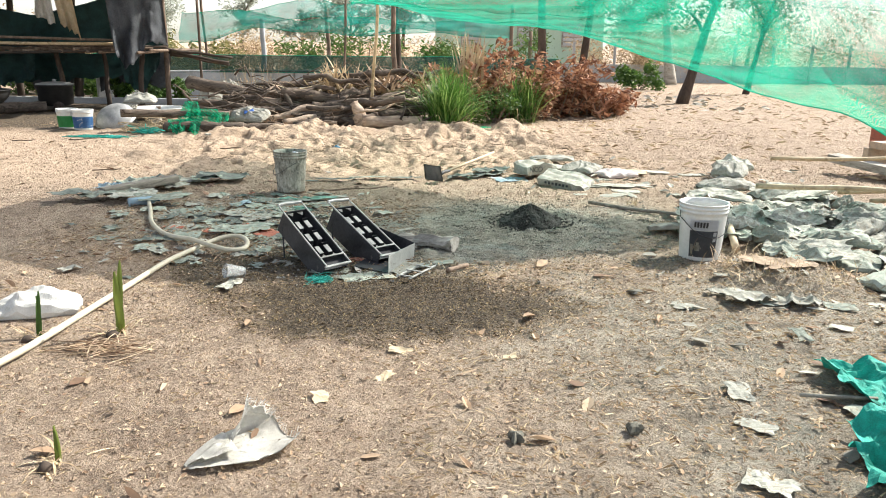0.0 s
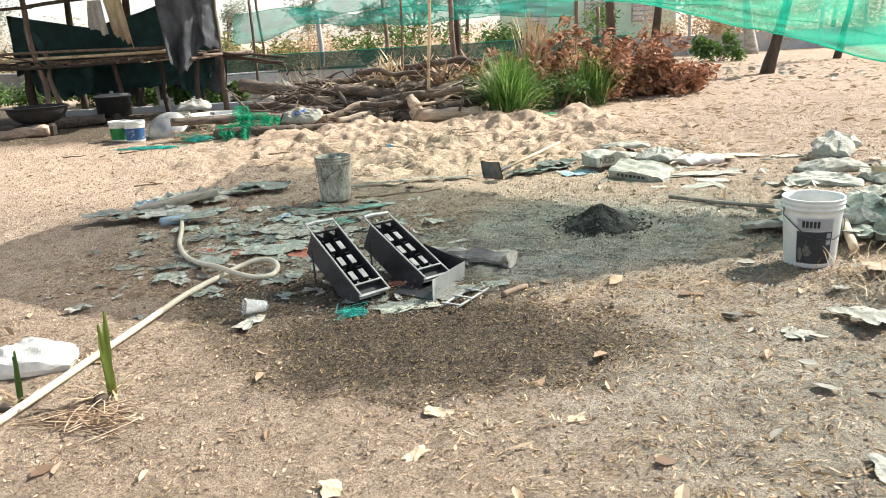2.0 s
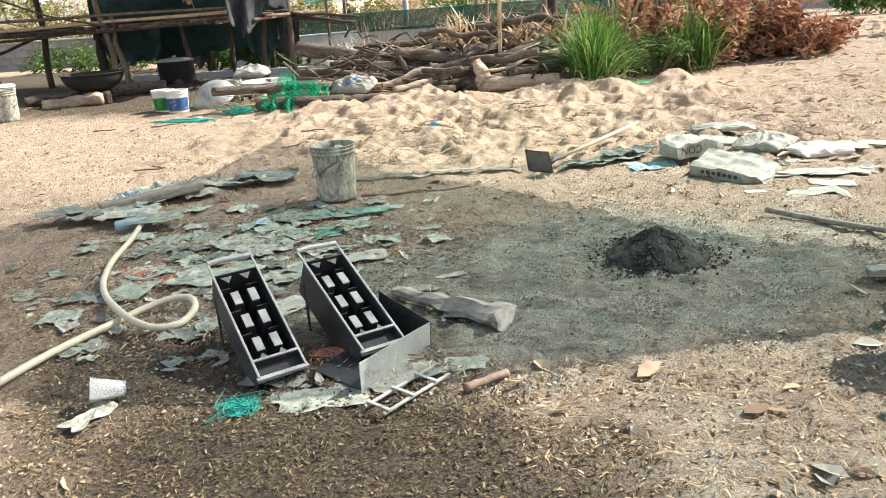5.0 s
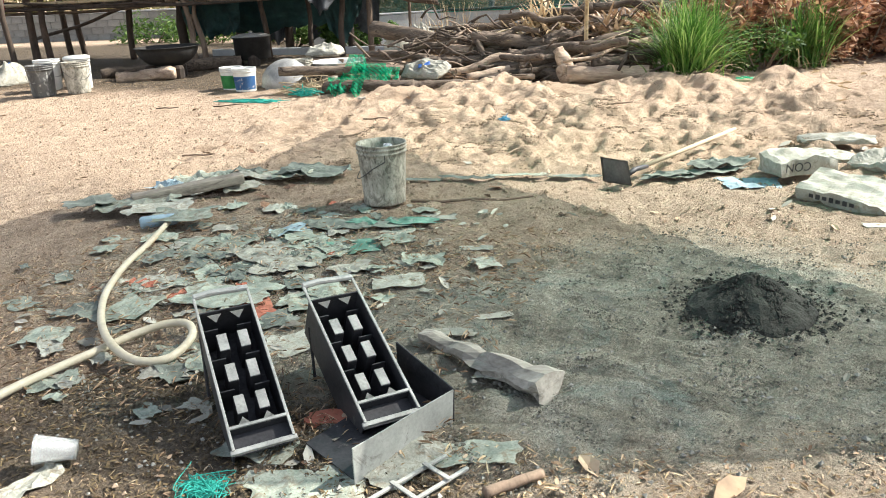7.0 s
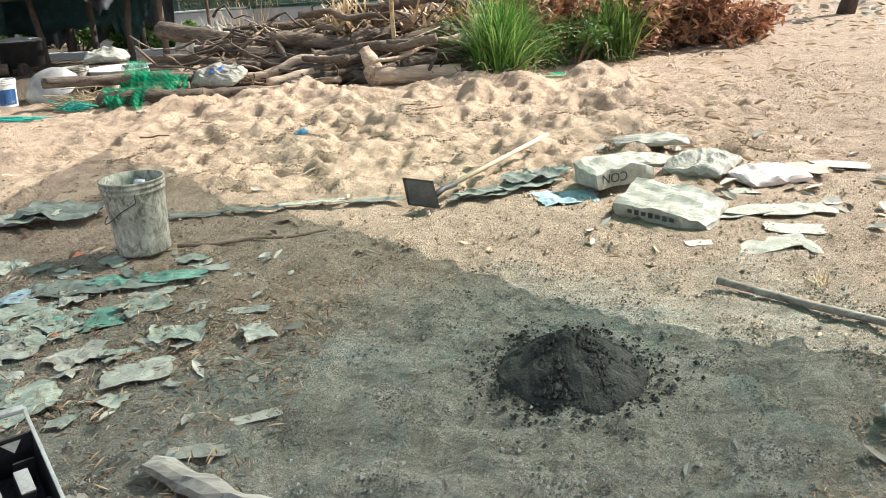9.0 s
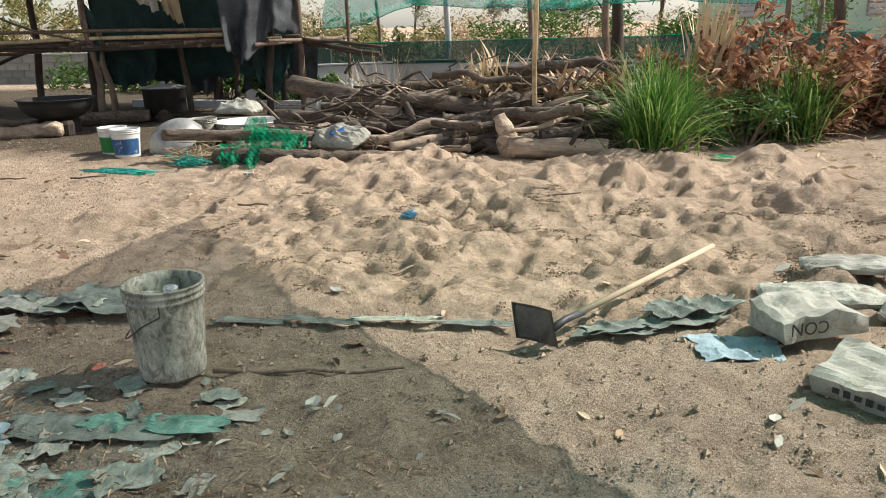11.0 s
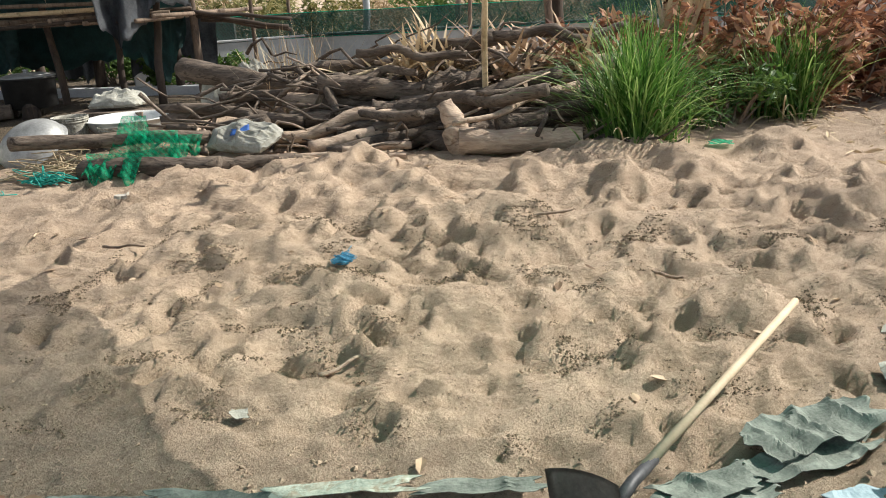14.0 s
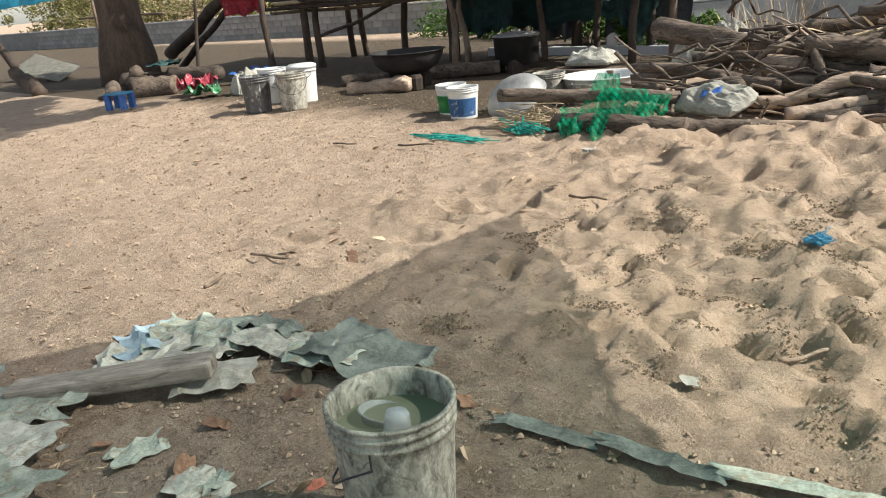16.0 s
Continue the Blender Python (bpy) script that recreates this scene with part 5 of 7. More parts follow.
SOIL_CLOD = varied("soil_clods", (0.16, 0.11, 0.07), (0.46, 0.35, 0.25), 0.95, 0, 9, 60)
SAND_CLOD = varied("sand_clods", (0.3, 0.21, 0.135), (0.56, 0.42, 0.29), 0.95, 0, 9, 60)
CEMENT_CLOD = varied("cement_clods", (0.09, 0.09, 0.08), (0.36, 0.35, 0.31), 0.95, 0, 6, 60)
is_sand = lambda x, y, r: zones(x, y)[3] > 0.4


def not_sand(x, y, r):
    _, dust, damp, loose_sand = zones(x, y)
    return loose_sand < 0.3 and dust < 0.66 and damp < 0.55 + 0.4 * r.random()



is_cement = lambda x, y, r: zones(x, y)[1] > 0.3 * r.random()
wet_area = lambda x, y, r: zones(x, y)[2] > 0.3
crumbs("soil_clods", "small clods of dry brown soil", 8000, 1, (-4.5, 3.2, 1.4, 8.6), (0.003, 0.011), SOIL_CLOD, not_sand)
crumbs("sand_clods", "small damp lumps on loose sand", 14000, 2, (-3.8, 2.6, 8.3, 12.4), (0.0015, 0.0055), SAND_CLOD, is_sand)
DAMP_SAND = varied("damp_sand_grains", (0.07, 0.05, 0.03), (0.22, 0.16, 0.1), 0.95, 0, 9, 60)
DARK_CLOT = varied("dark_mortar_crumbs", (0.05, 0.05, 0.04), (0.2, 0.19, 0.15), 0.95, 0, 9, 60)
patchy = lambda x, y, r, s, at: noise.noise(Vector((x * s, y * s * 1.3, 5.0))) + 0.5 * noise.noise(Vector((x * s * 2.7, y * s * 2.7, 1.0))) > at + 0.25 * r.random()
crumbs("damp_sand_clods", "dark damp grains dug up in loose sand", 14000, 15, (-2.8, 2.2, 8.4, 10.8), (0.002, 0.007), DAMP_SAND, lambda x, y, r: is_sand(x, y, r) and patchy(x, y, r, 3.2, 0.2))
crumbs("mortar_crumbs", "dark mortar crumbs trodden over the cement floor", 11000, 16, (-1.6, 2.4, 4.9, 7.9), (0.002, 0.006), DARK_CLOT, lambda x, y, r: is_cement(x, y, r) and patchy(x, y, r, 3.6, 0.12))
crumbs("cement_clods", "crumbs of grey cement mortar", 5200, 3, (-2.2, 2.8, 4.6, 8.0), (0.002, 0.009), CEMENT_CLOD, is_cement)
crumbs("soil_clods", "small clods of dry soil in the open yard", 9000, 4, (-10.5, 5.0, 7.5, 13), (0.004, 0.013), SOIL_CLOD, lambda x, y, r: zones(x, y)[3] < 0.3)
scatter("straw_litter", "dry straw and grass bits strewn on soil", "litter", 30000, 5, (-3.0, 3.0, 1.3, 6.2), (0.004, 0.017), STRAW, 0.5, 0.1, not_sand)
scatter("straw_litter", "dark rotting straw on the damp soil", "litter", 11000, 6, (-1.9, 1.0, 3.4, 5.6), (0.004, 0.013), WET_LITTER, 0.6, 0.3, wet_area)
scatter("leaf_litter", "dry fallen leaves strewn over the soil", "leaves", 15000, 7, (-3.0, 3.2, 1.3, 7.0), (0.004, 0.013), LEAF_LITTER, 0.5, 0.5, not_sand)
scatter("leaf_litter", "larger dry leaves on bare soil", "leaves", 90, 8, (-2.6, 2.6, 1.6, 5.2), (0.03, 0.06), LEAF_LITTER, 0.45, 0.42, not_sand)
scatter("leaf_litter", "dry leaves scattered in the open yard", "leaves", 700, 9, (-11, 8, 7.5, 14.5), (0.012, 0.05), LEAF_LITTER, 0.3, 0.4)
scatter("paper_scraps", "torn scraps of pale cement bags", "scraps", 140, 10, (-2.7, -0.2, 4.9, 7.6), (0.02, 0.055), PALE_SCRAP, 0.35, 0.5)
scatter("paper_scraps", "torn scraps of pale cement bags", "scraps", 90, 11, (0.9, 3.4, 2.0, 6.0), (0.02, 0.06), PALE_SCRAP, 0.35, 0.5)
scatter("paper_scraps", "torn scraps of pale cement bags", "scraps", 60, 12, (0.8, 4.2, 7.2, 9.8), (0.03, 0.08), PALE_SCRAP, 0.35, 0.5)
scatter("dry_grass_bits", "dry grass bits over the far yard", "litter", 3000, 13, (1.5, 13, 8.5, 24), (0.03, 0.09), STRAW, 0.35, 0.12)
scatter("rubble_bits", "litter and rubble under the trees", "litter", 160, 14, (2.8, 7.5, 17, 22), (0.04, 0.14), PALE_SCRAP, 0.5, 0.5)


def bucket(name, x, y, r, h, mat, label, group="", rim=None, turn=0.0, handle=True, lid=False, tilt=0.0, band=None):
    ob = thing(name, pose(x, y, on_ground(x, y, -0.004), tilt, 0, turn), label, "bucket", group)
    t = 0.004
    rb = r * 0.86
    prof = [(rb * 0.2, 0.004), (rb, 0.0), (rb + 0.002, 0.01)]
    for k in range(1, 9):
        prof.append((rb + (r - rb) * k / 9, h * 0.86 * k / 9 + 0.01))
    for z, rr in ((0.84, 1.0), (0.845, 1.035), (0.87, 1.04), (0.875, 1.0), (0.91, 1.005), (0.915, 1.045), (0.94, 1.05), (0.945, 1.01), (0.975, 1.015), (0.98, 1.05), (1.0, 1.05)):
        prof.append((r * rr, h * z))
    prof += [(r - t, h * 0.998), (r - t * 1.5, h * 0.9), (rb - t, 0.02), (0.003, 0.018)]
    part("body", lathe(prof, 44, 0.008, x), mat, ob, smooth=True)
    if handle:
        pts = [(-(r * 1.06), 0, h * 0.86)] + [(-(r * 1.09) * math.cos(a), -0.03 - 0.11 * math.sin(a), h * 0.86 - h * 0.42 * math.sin(a)) for a in [math.pi * q / 12 for q in range(1, 12)]] + [(r * 1.06, 0, h * 0.86)]
        pts = [(px, -math.sqrt(max(0, (r * 1.05) ** 2 - px * px)) - 0.004 if abs(px) < r * 1.05 else 0, pz) for px, py, pz in pts]
        part("handle", tube(pts, 0.003, 6), STEEL_DARK, ob, "thin wire handle")
    if lid:
        part("lid", lathe([(0.01, h + 0.018), (r * 0.9, h + 0.018), (r * 0.93, h + 0.004), (r * 1.06, h + 0.004), (r * 1.07, h - 0.03), (r * 1.055, h - 0.03), (r * 1.05, h - 0.002), (0.01, h - 0.002)], 44), PAINT_WHITE, ob, "white snap-on lid", True)
    return ob


def curved_panel(r0, r1, z0, z1, a0, a1, proud=0.0015, n=16):
    """A label bent round a tapered bucket."""
    bm = bmesh.new()
    rows = []
    for z in (z0, z1):
        row = []
        for k in range(n + 1):
            a = a0 + (a1 - a0) * k / n
            r = r0 + (r1 - r0) * z + proud
            row.append(bm.verts.new((r * math.cos(a), r * math.sin(a), z)))
        rows.append(row)
    for k in range(n):
        bm.faces.new((rows[0][k], rows[0][k + 1], rows[1][k + 1], rows[1][k]))
    bmesh.ops.solidify(bm, geom=bm.faces[:], thickness=-0.0008)
    return bm


LABEL_DARK = varied("dark_grey_label", (0.055, 0.06, 0.07), (0.1, 0.105, 0.115), 0.5, 0, 6, 60, stain=(0.3, 0.3, 0.29), stain_at=(0.66, 0.85), bump_by=0.05)
LABEL_LIGHT = varied("light_grey_label", (0.5, 0.51, 0.53), (0.66, 0.67, 0.69), 0.5, 0, 6, 60, bump_by=0.05)
INK = varied("black_print", (0.02, 0.02, 0.022), (0.06, 0.06, 0.062), 0.6, 0, 8, 60, bump_by=0.05)

paint = bucket("paint_bucket", 1.76, 5.38, 0.158, 0.39, PAINT_WHITE, "white plastic paint bucket with grey label on the soil", turn=8, lid=False)
hr, rr0 = 0.39, 0.158 * 0.86
slope = (0.158 - rr0) / (hr * 0.86)
c0 = math.radians(-116)
part("label", curved_panel(rr0, rr0 + slope, 0.03, 0.215, c0 - 0.55, c0 + 0.72), LABEL_DARK, paint, "dark grey printed label")
part("label_band", curved_panel(rr0, rr0 + slope, 0.22, 0.292, c0 - 0.55, c0 + 0.72), LABEL_LIGHT, paint, "light grey label band")
for k in range(5):
    part("print_bar", curved_panel(rr0, rr0 + slope, 0.238, 0.276, c0 - 0.36 + 0.125 * k, c0 - 0.27 + 0.125 * k, 0.003, 4), INK, paint)
for k in range(4):
    part("print_bar", curved_panel(rr0, rr0 + slope, 0.255 - 0.038 * k, 0.283 - 0.038 * k, c0 + 0.5, c0 + 0.66, 0.0032, 4), LABEL_LIGHT, paint)
for (z0, z1, a0, a1) in ((0.075, 0.115, -0.28, -0.05), (0.115, 0.135, -0.22, -0.1), (0.05, 0.12, -0.48, -0.36), (0.09, 0.10, -0.03, 0.0)):
    part("print_mark", curved_panel(rr0, rr0 + slope, z0, z1, c0 + a0, c0 + a1, 0.0032, 4), SACK, paint)

mortar = bucket("mortar_bucket", -1.46, 7.58, 0.152, 0.385, DIRTY_PLASTIC, "cement-splashed plastic bucket with murky water", turn=-60)
WATER, wnodes, wlinks, wb = material("murky_water", 0.06)
wb.inputs["Base Color"].default_value = (0.16, 0.17, 0.12, 1)
part("water", lathe([(0.001, 0.31), (0.147, 0.31), (0.147, 0.30), (0.001, 0.30)], 40), WATER, mortar, "murky grey-green water")
CUP, cnodes, clinks, cb = material("clear_plastic_cup", 0.25)
cb.inputs["Base Color"].default_value = (0.86, 0.88, 0.88, 1)
cb.inputs["Transmission Weight"].default_value = 0.8


def cup(m, label, r=0.042, h=0.11):
    ob = link_mesh("plastic_cup", lathe([(r * 0.66, 0.0), (r * 0.7, 0.004), (r, h * 0.96), (r * 1.07, h * 0.965), (r * 1.07, h), (r * 0.97, h), (r * 0.67, 0.008), (0.001, 0.008)], 26, 0.03, r), CUP, True)
    ob.matrix_world = m
    return tagged(ob, label, "cup", "plastic cups")


wz = on_ground(-1.46, 7.58) + 0.305
cup(pose(-1.40, 7.55, wz + 0.07, 180, 8, 0), "clear plastic cup floating upside down in a bucket", 0.04, 0.1)
cup(pose(-1.515, 7.585, wz - 0.045, 14, 0, 160), "pale plastic tub floating in a bucket", 0.062, 0.06)
cup(pose(-1.24, 4.73, 0.05, 0, 78, 215), "translucent plastic cup lying on the soil", 0.043, 0.12)

bucket("bucket", -8.4, 11.62, 0.175, 0.43, BLACK_PLASTIC, "black tar-stained bucket in the yard", "old buckets", turn=20)
bucket("bucket", -8.0, 11.86, 0.175, 0.43, DIRTY_PLASTIC, "white bucket streaked with dirt", "old buckets", turn=60)
bucket("bucket", -8.75, 12.1, 0.175, 0.43, PAINT_WHITE, "white plastic bucket standing in the yard", "old buckets", turn=80)
bucket("bucket", -8.38, 12.3, 0.175, 0.45, PAINT_WHITE, "lidded white plastic bucket in the yard", "old buckets", lid=True)
GREEN_LABEL = varied("green_print", (0.03, 0.3, 0.07), (0.08, 0.45, 0.13), 0.5, 0, 6, 60, bump_by=0.05)
BLUE_LABEL = varied("blue_print", (0.03, 0.12, 0.34), (0.1, 0.25, 0.5), 0.5, 0, 6, 60, stain=(0.6, 0.6, 0.62), stain_at=(0.58, 0.62), bump_by=0.05)
for x, y, lab, nm in ((-5.66, 12.15, GREEN_LABEL, "green"), (-5.36, 12.0, BLUE_LABEL, "blue")):
    b = bucket("paint_tub", x, y, 0.15, 0.3, PAINT_WHITE, "white paint tub with a " + nm + " label", "paint tubs", handle=False)
    part("label", curved_panel(0.129, 0.129 + 0.08, 0.03, 0.2, math.radians(-170), math.radians(10)), lab, b, nm + " printed label")
bucket("bucket", -5.08, 13.0, 0.16, 0.3, DIRTY_PLASTIC, "grey cement-caked bucket among pots", "old buckets", turn=10)
bucket("small_bucket", -4.62, 12.95, 0.12, 0.2, DIRTY_PLASTIC, "small dirty bucket beside a white tub", "old buckets", handle=False)


def basin(name, x, y, z, r, h, mat, label, tilt=(0, 0, 0), category="basin"):
    prof = [(0.002, 0.0)]
    for k in range(1, 9):
        a = k / 8 * math.pi / 2
        prof.append((r * math.sin(a), h * (1 - math.cos(a))))
    prof += [(r * 1.06, h + 0.004), (r * 1.06, h + 0.012), (r * 0.99, h + 0.012)]
    for k in range(7, 0, -1):
        a = k / 8 * math.pi / 2
        prof.append(((r - 0.01) * math.sin(a), h * (1 - math.cos(a)) + 0.012))
    prof.append((0.002, 0.012))
    ob = link_mesh(name, lathe(prof, 40, 0.012, x), mat, True)
    ob.matrix_world = pose(x, y, z, *tilt)
    return tagged(ob, label, category)


basin("wok", -7.72, 13.5, 0.24, 0.47, 0.3, SOOT, "large sooty iron wok on stones", category="wok")
basin("washing_tub", -4.68, 13.35, 0.1, 0.4, 0.2, PAINT_WHITE, "wide white plastic washing tub")
basin("metal_bowl", -5.05, 12.3, 0.38, 0.3, 0.2, ALUMINIUM, "dented aluminium bowl leaning upside down on logs", (205, -18, 20))
for k, (x, y) in enumerate(((-8.0, 13.4), (-7.45, 13.35), (-7.7, 13.75), (-7.05, 14.85), (-7.4, 14.9))):
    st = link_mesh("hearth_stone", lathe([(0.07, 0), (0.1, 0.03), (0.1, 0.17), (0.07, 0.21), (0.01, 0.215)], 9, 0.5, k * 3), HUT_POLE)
    st.matrix_world = pose(x, y, G - 0.02)
    tagged(st, "near-black hearth stone under a pot", "stone", "hearth stones")
pot = thing("cooking_pot", pose(-7.18, 15.05, G + 0.1), "sooty black cooking pot with aluminium lid", "pot")
part("body", lathe([(0.2, 0), (0.3, 0.03), (0.31, 0.36), (0.335, 0.37), (0.335, 0.385), (0.3, 0.385), (0.29, 0.04), (0.01, 0.04)], 40), SOOT, pot, smooth=True)
lidp = part("lid", lathe([(0.33, 0.388), (0.33, 0.4), (0.2, 0.43), (0.03, 0.44), (0.03, 0.46), (0.04, 0.475), (0.005, 0.48)], 40), ALUMINIUM, pot, "dull aluminium lid", True)
log((-8.2, 14.15, G + 0.09), (-7.2, 14.7, G + 0.11), 0.1, 0.09, LOG_BARK, 61, 0.04, "thick brown log beside the hearth", 0.2)
log((-8.25, 12.9, G + 0.06), (-7.4, 13.2, G + 0.1), 0.075, 0.1, BARE_LOG, 62, 0.06, "split pale log lying in the yard", 0.5)
log((-9.0, 13.4, G + 0.06), (-8.4, 13.9, G + 0.08), 0.09, 0.07, LOG_BARK, 63, 0.05, "brown log near the hearth", 0.25)
for k, (a, b, r0) in enumerate((((-13.6, 12.3, 0.22), (-12.7, 12.7, 0.22), 0.15), ((-12.9, 12.1, 0.2), (-12.1, 12.4, 0.2), 0.14), ((-12.5, 12.6, 0.3), (-11.6, 13.0, 0.3), 0.13), ((-12.3, 11.9, 0.18), (-11.75, 12.3, 0.2), 0.17), ((-13.8, 12.6, 0.2), (-12.9, 12.2, 0.4), 0.12), ((-13.2, 11.9, 0.18), (-12.5, 11.6, 0.16), 0.12))):
    log(a, b, r0, r0 * 0.9, LOG_BARK, 70 + k, 0.05, "cut log stacked at the foot of the big tree", 0.25)
log((-16.0, 14.4, 0.45), (-12.0, 13.9, 1.65), 0.13, 0.09, HUT_POLE, 80, 0.12, "dark leaning branch propped against the hut", 0.25, "branch", "")
log((-15.2, 14.2, 0.2), (-12.3, 13.9, 1.4), 0.07, 0.05, HUT_POLE, 81, 0.08, "dark leaning pole propped against the hut", 0.2, "branch", "")
log((-12.2, 12.9, 0.05), (-12.0, 13.0, 1.5), 0.03, 0.025, HUT_POLE, 82, 0.05, "thin dark upright stick", 0.1, "branch", "")
log((-20.5, 14.9, 0.05), (-20.9, 15.0, 1.9), 0.06, 0.05, OLD_WOOD, 83, 0.05, "upright wooden pole beyond the big tree", 0.1, "pole", "")
log((-22.5, 15.2, 1.3), (-18.4, 15.6, 1.25), 0.03, 0.03, OLD_WOOD, 84, 0.05, "horizontal rail beyond the big tree", 0.1, "pole", "")
stool = thing("stool", pose(-11.0, 11.05, G, 0, 0, 30), "small blue plastic stool in the shade", "stool")
BLUE_CLOTH = varied("blue_plastic_sheet", (0.01, 0.05, 0.22), (0.05, 0.16, 0.45), 0.6, 0, 7, 60)
STOOL_BLUE = varied("blue_plastic", (0.02, 0.13, 0.26), (0.06, 0.26, 0.42), 0.45, 0, 6, 60, bump_by=0.05)
part("seat", box(0.32, 0.26, 0.03, 0.01, (0, 0, 0.215)), STOOL_BLUE, stool)
for sx in (-1, 1):
    for sy in (-1, 1):
        part("leg", box(0.08, 0.06, 0.2, 0.006, (sx * 0.118, sy * 0.098, 0.1)), BLUE_CLOTH, stool)
RED_CLOTH = varied("red_plastic_sack", (0.2, 0.012, 0.03), (0.5, 0.06, 0.09), 0.7, 0, 7, 60, stain=(0.75, 0.7, 0.7), stain_at=(0.58, 0.64))
GREEN_CLOTH = varied("green_plastic_sack", (0.012, 0.1, 0.035), (0.04, 0.24, 0.09), 0.7, 0, 7, 60, stain=(0.75, 0.78, 0.72), stain_at=(0.56, 0.62))
CYAN_TARP = varied("sky_blue_tarp", (0.05, 0.42, 0.6), (0.1, 0.58, 0.75), 0.6, 0, 3, 40)


def lay(bm, x, y, turn, name, mat, label, category, dz=0.0, tilt=(0, 0), group=""):
    ob = link_mesh(name, bm, mat, False)
    ob.matrix_world = pose(x, y, on_ground(x, y, dz - 0.003), tilt[0], tilt[1], turn)
    return tagged(ob, label, category, group)


lay(crumpled(0.6, 0.45, 0.75, 1.0, 0.02, 0.25, 0.003, 5), -11.0, 12.2, 20, "sack", RED_CLOTH, "red and white printed plastic sack beside logs", "sack")
lay(crumpled(0.5, 0.4, 0.55, 2.0, 0.02, 0.25, 0.003, 5), -10.6, 12.1, 50, "sack", GREEN_CLOTH, "green and white printed plastic sack beside logs", "sack")
lay(sack(0.6, 0.4, 0.35, 3.0), -10.1, 12.6, 80, "sack", SACK, "white plastic sack slumped on the ground", "sack")
lay(crumpled(0.7, 0.5, 0.4, 4.0), -11.3, 13.4, 10, "sheet", BLUE_CLOTH, "crumpled blue plastic sheet on logs", "sheet", 0.1)
lay(crumpled(0.6, 0.5, 0.3, 5.0), -12.7, 12.6, 0, "bunched_net", TARP_GREEN, "heap of dark green netting on the logs", "net", 0.35)
drape("board_sheet", [(-20.4, 13.2, 0.62), (-18.6, 13.5, 0.3)], [(-19.8, 12.4, 0.35), (-17.6, 12.6, 0.09)], SACK, "white board leaning among dark branches", "board", fold=0.01, fringe=0.0)
drape("tarpaulin", [(-20.5, 12.5, 2.3), (-18.2, 13.2, 2.3)], [(-20.5, 12.5, 1.66), (-18.2, 13.2, 1.72)], CYAN_TARP, "sky-blue tarpaulin hanging at the edge of the yard", "tarpaulin", fold=0.03, fringe=0.02)
log((-19.5, 12.6, 0.05), (-21.5, 12.4, 1.6), 0.1, 0.07, HUT_POLE, 85, 0.1, "dark curved branch at the edge of the yard", 0.2, "branch", "")
log((-15.5, 11.5, 0.1), (-16.6, 11.5, 0.45), 0.14, 0.12, HUT_POLE, 86, 0.1, "dark root stub in the tree's shade", 0.3, "branch", "")


# green net bits, bags round the logs
def net_tuft(name, x, y, z, w, h, seed, label, mat=NET_BUNCH):
    bm = crumpled(w, w * 0.8, h, seed, 0.02, 0.4, 0.001, 9)
    ob = link_mesh(name, bm, mat, True)
    ob.matrix_world = pose(x, y, z)
    return tagged(ob, label, "net")


NET_FINE = net_material("fine_green_net", (0.0, 0.5, 0.27), 0.55)
for k, (tx, ty, tz, w0, w1, h) in enumerate(((-3.72, 11.95, 0.52, 0.1, 0.5, 0.42), (-3.5, 11.85, 0.42, 0.2, 0.5, 0.34), (-3.3, 12.0, 0.36, 0.12, 0.3, 0.16), (-3.75, 11.68, 0.28, 0.25, 0.4, 0.2))):
    drape("net_tuft", [(tx - w0, ty + 0.05, tz), (tx + w0, ty + 0.05, tz)], [(tx - w1 / 2, ty - 0.12, tz - h), (tx + w1 / 2, ty - 0.1, tz - h)], NET_FINE, "tangled fine green net caught on the logs", "net", 24, 20, 0.07, 3.0 + k, 0.14, 3.0)
net_tuft("net_tuft", 0.75, 12.75, 0.1, 0.22, 0.1, 3.0, "scrap of green net by the grass", NET_FINE)
TWINE = varied("turquoise_twine", (0.0, 0.22, 0.18), (0.04, 0.42, 0.34), 0.8, 0, 9, 60)
TWINE_BLUE = varied("blue_twine", (0.03, 0.17, 0.3), (0.1, 0.36, 0.52), 0.8, 0, 9, 60)


def tangle(x, y, w, d, h, seed, mat, label, n=16, r0=0.003):
    r = random.Random(seed)
    bm = bmesh.new()
    for _ in range(n):
        p = [(r.gauss(0, w / 2.6), r.gauss(0, d / 2.6), abs(r.gauss(0, h))) for _ in range(6)]
        tube(smooth_path(p, 4), r0, 5, bm=bm)
    ob = link_mesh("twine", bm, mat, True)
    ob.matrix_world = pose(x, y, on_ground(x, y, 0.004))
    return tagged(ob, label, "twine", kind="stuff")


tangle(-4.8, 11.25, 0.5, 0.15, 0.015, 1, TWINE, "tangle of turquoise twine on the ground", 18, 0.004)
tangle(-4.25, 11.55, 0.25, 0.12, 0.04, 2, TWINE, "tangle of turquoise twine by the logs", 16, 0.004)
tangle(-0.78, 4.72, 0.11, 0.09, 0.015, 3, TWINE, "tuft of frayed turquoise twine on soil", 36, 0.0012)
tangle(-1.31, 9.93, 0.075, 0.06, 0.02, 6, TWINE_BLUE, "scrap of bright blue twine on sand", 30, 0.002)
tangle(-4.3, 11.8, 0.5, 0.3, 0.08, 7, BAMBOO, "dry twigs tangled under the propped log", 40, 0.005)
lay(sack(0.62, 0.36, 0.15, 4.0), -2.9, 12.2, -15, "sack", SACK, "white sack with dark blue print on the logs", "sack", 0.12, (22, 0))
bl = crumpled(0.16, 0.09, 0.01, 2.0, 0.02)
pr = link_mesh("print", bl, BLUE_CLOTH, True)
pr.parent = bpy.data.objects["sack.003"] if "sack.003" in bpy.data.objects else None
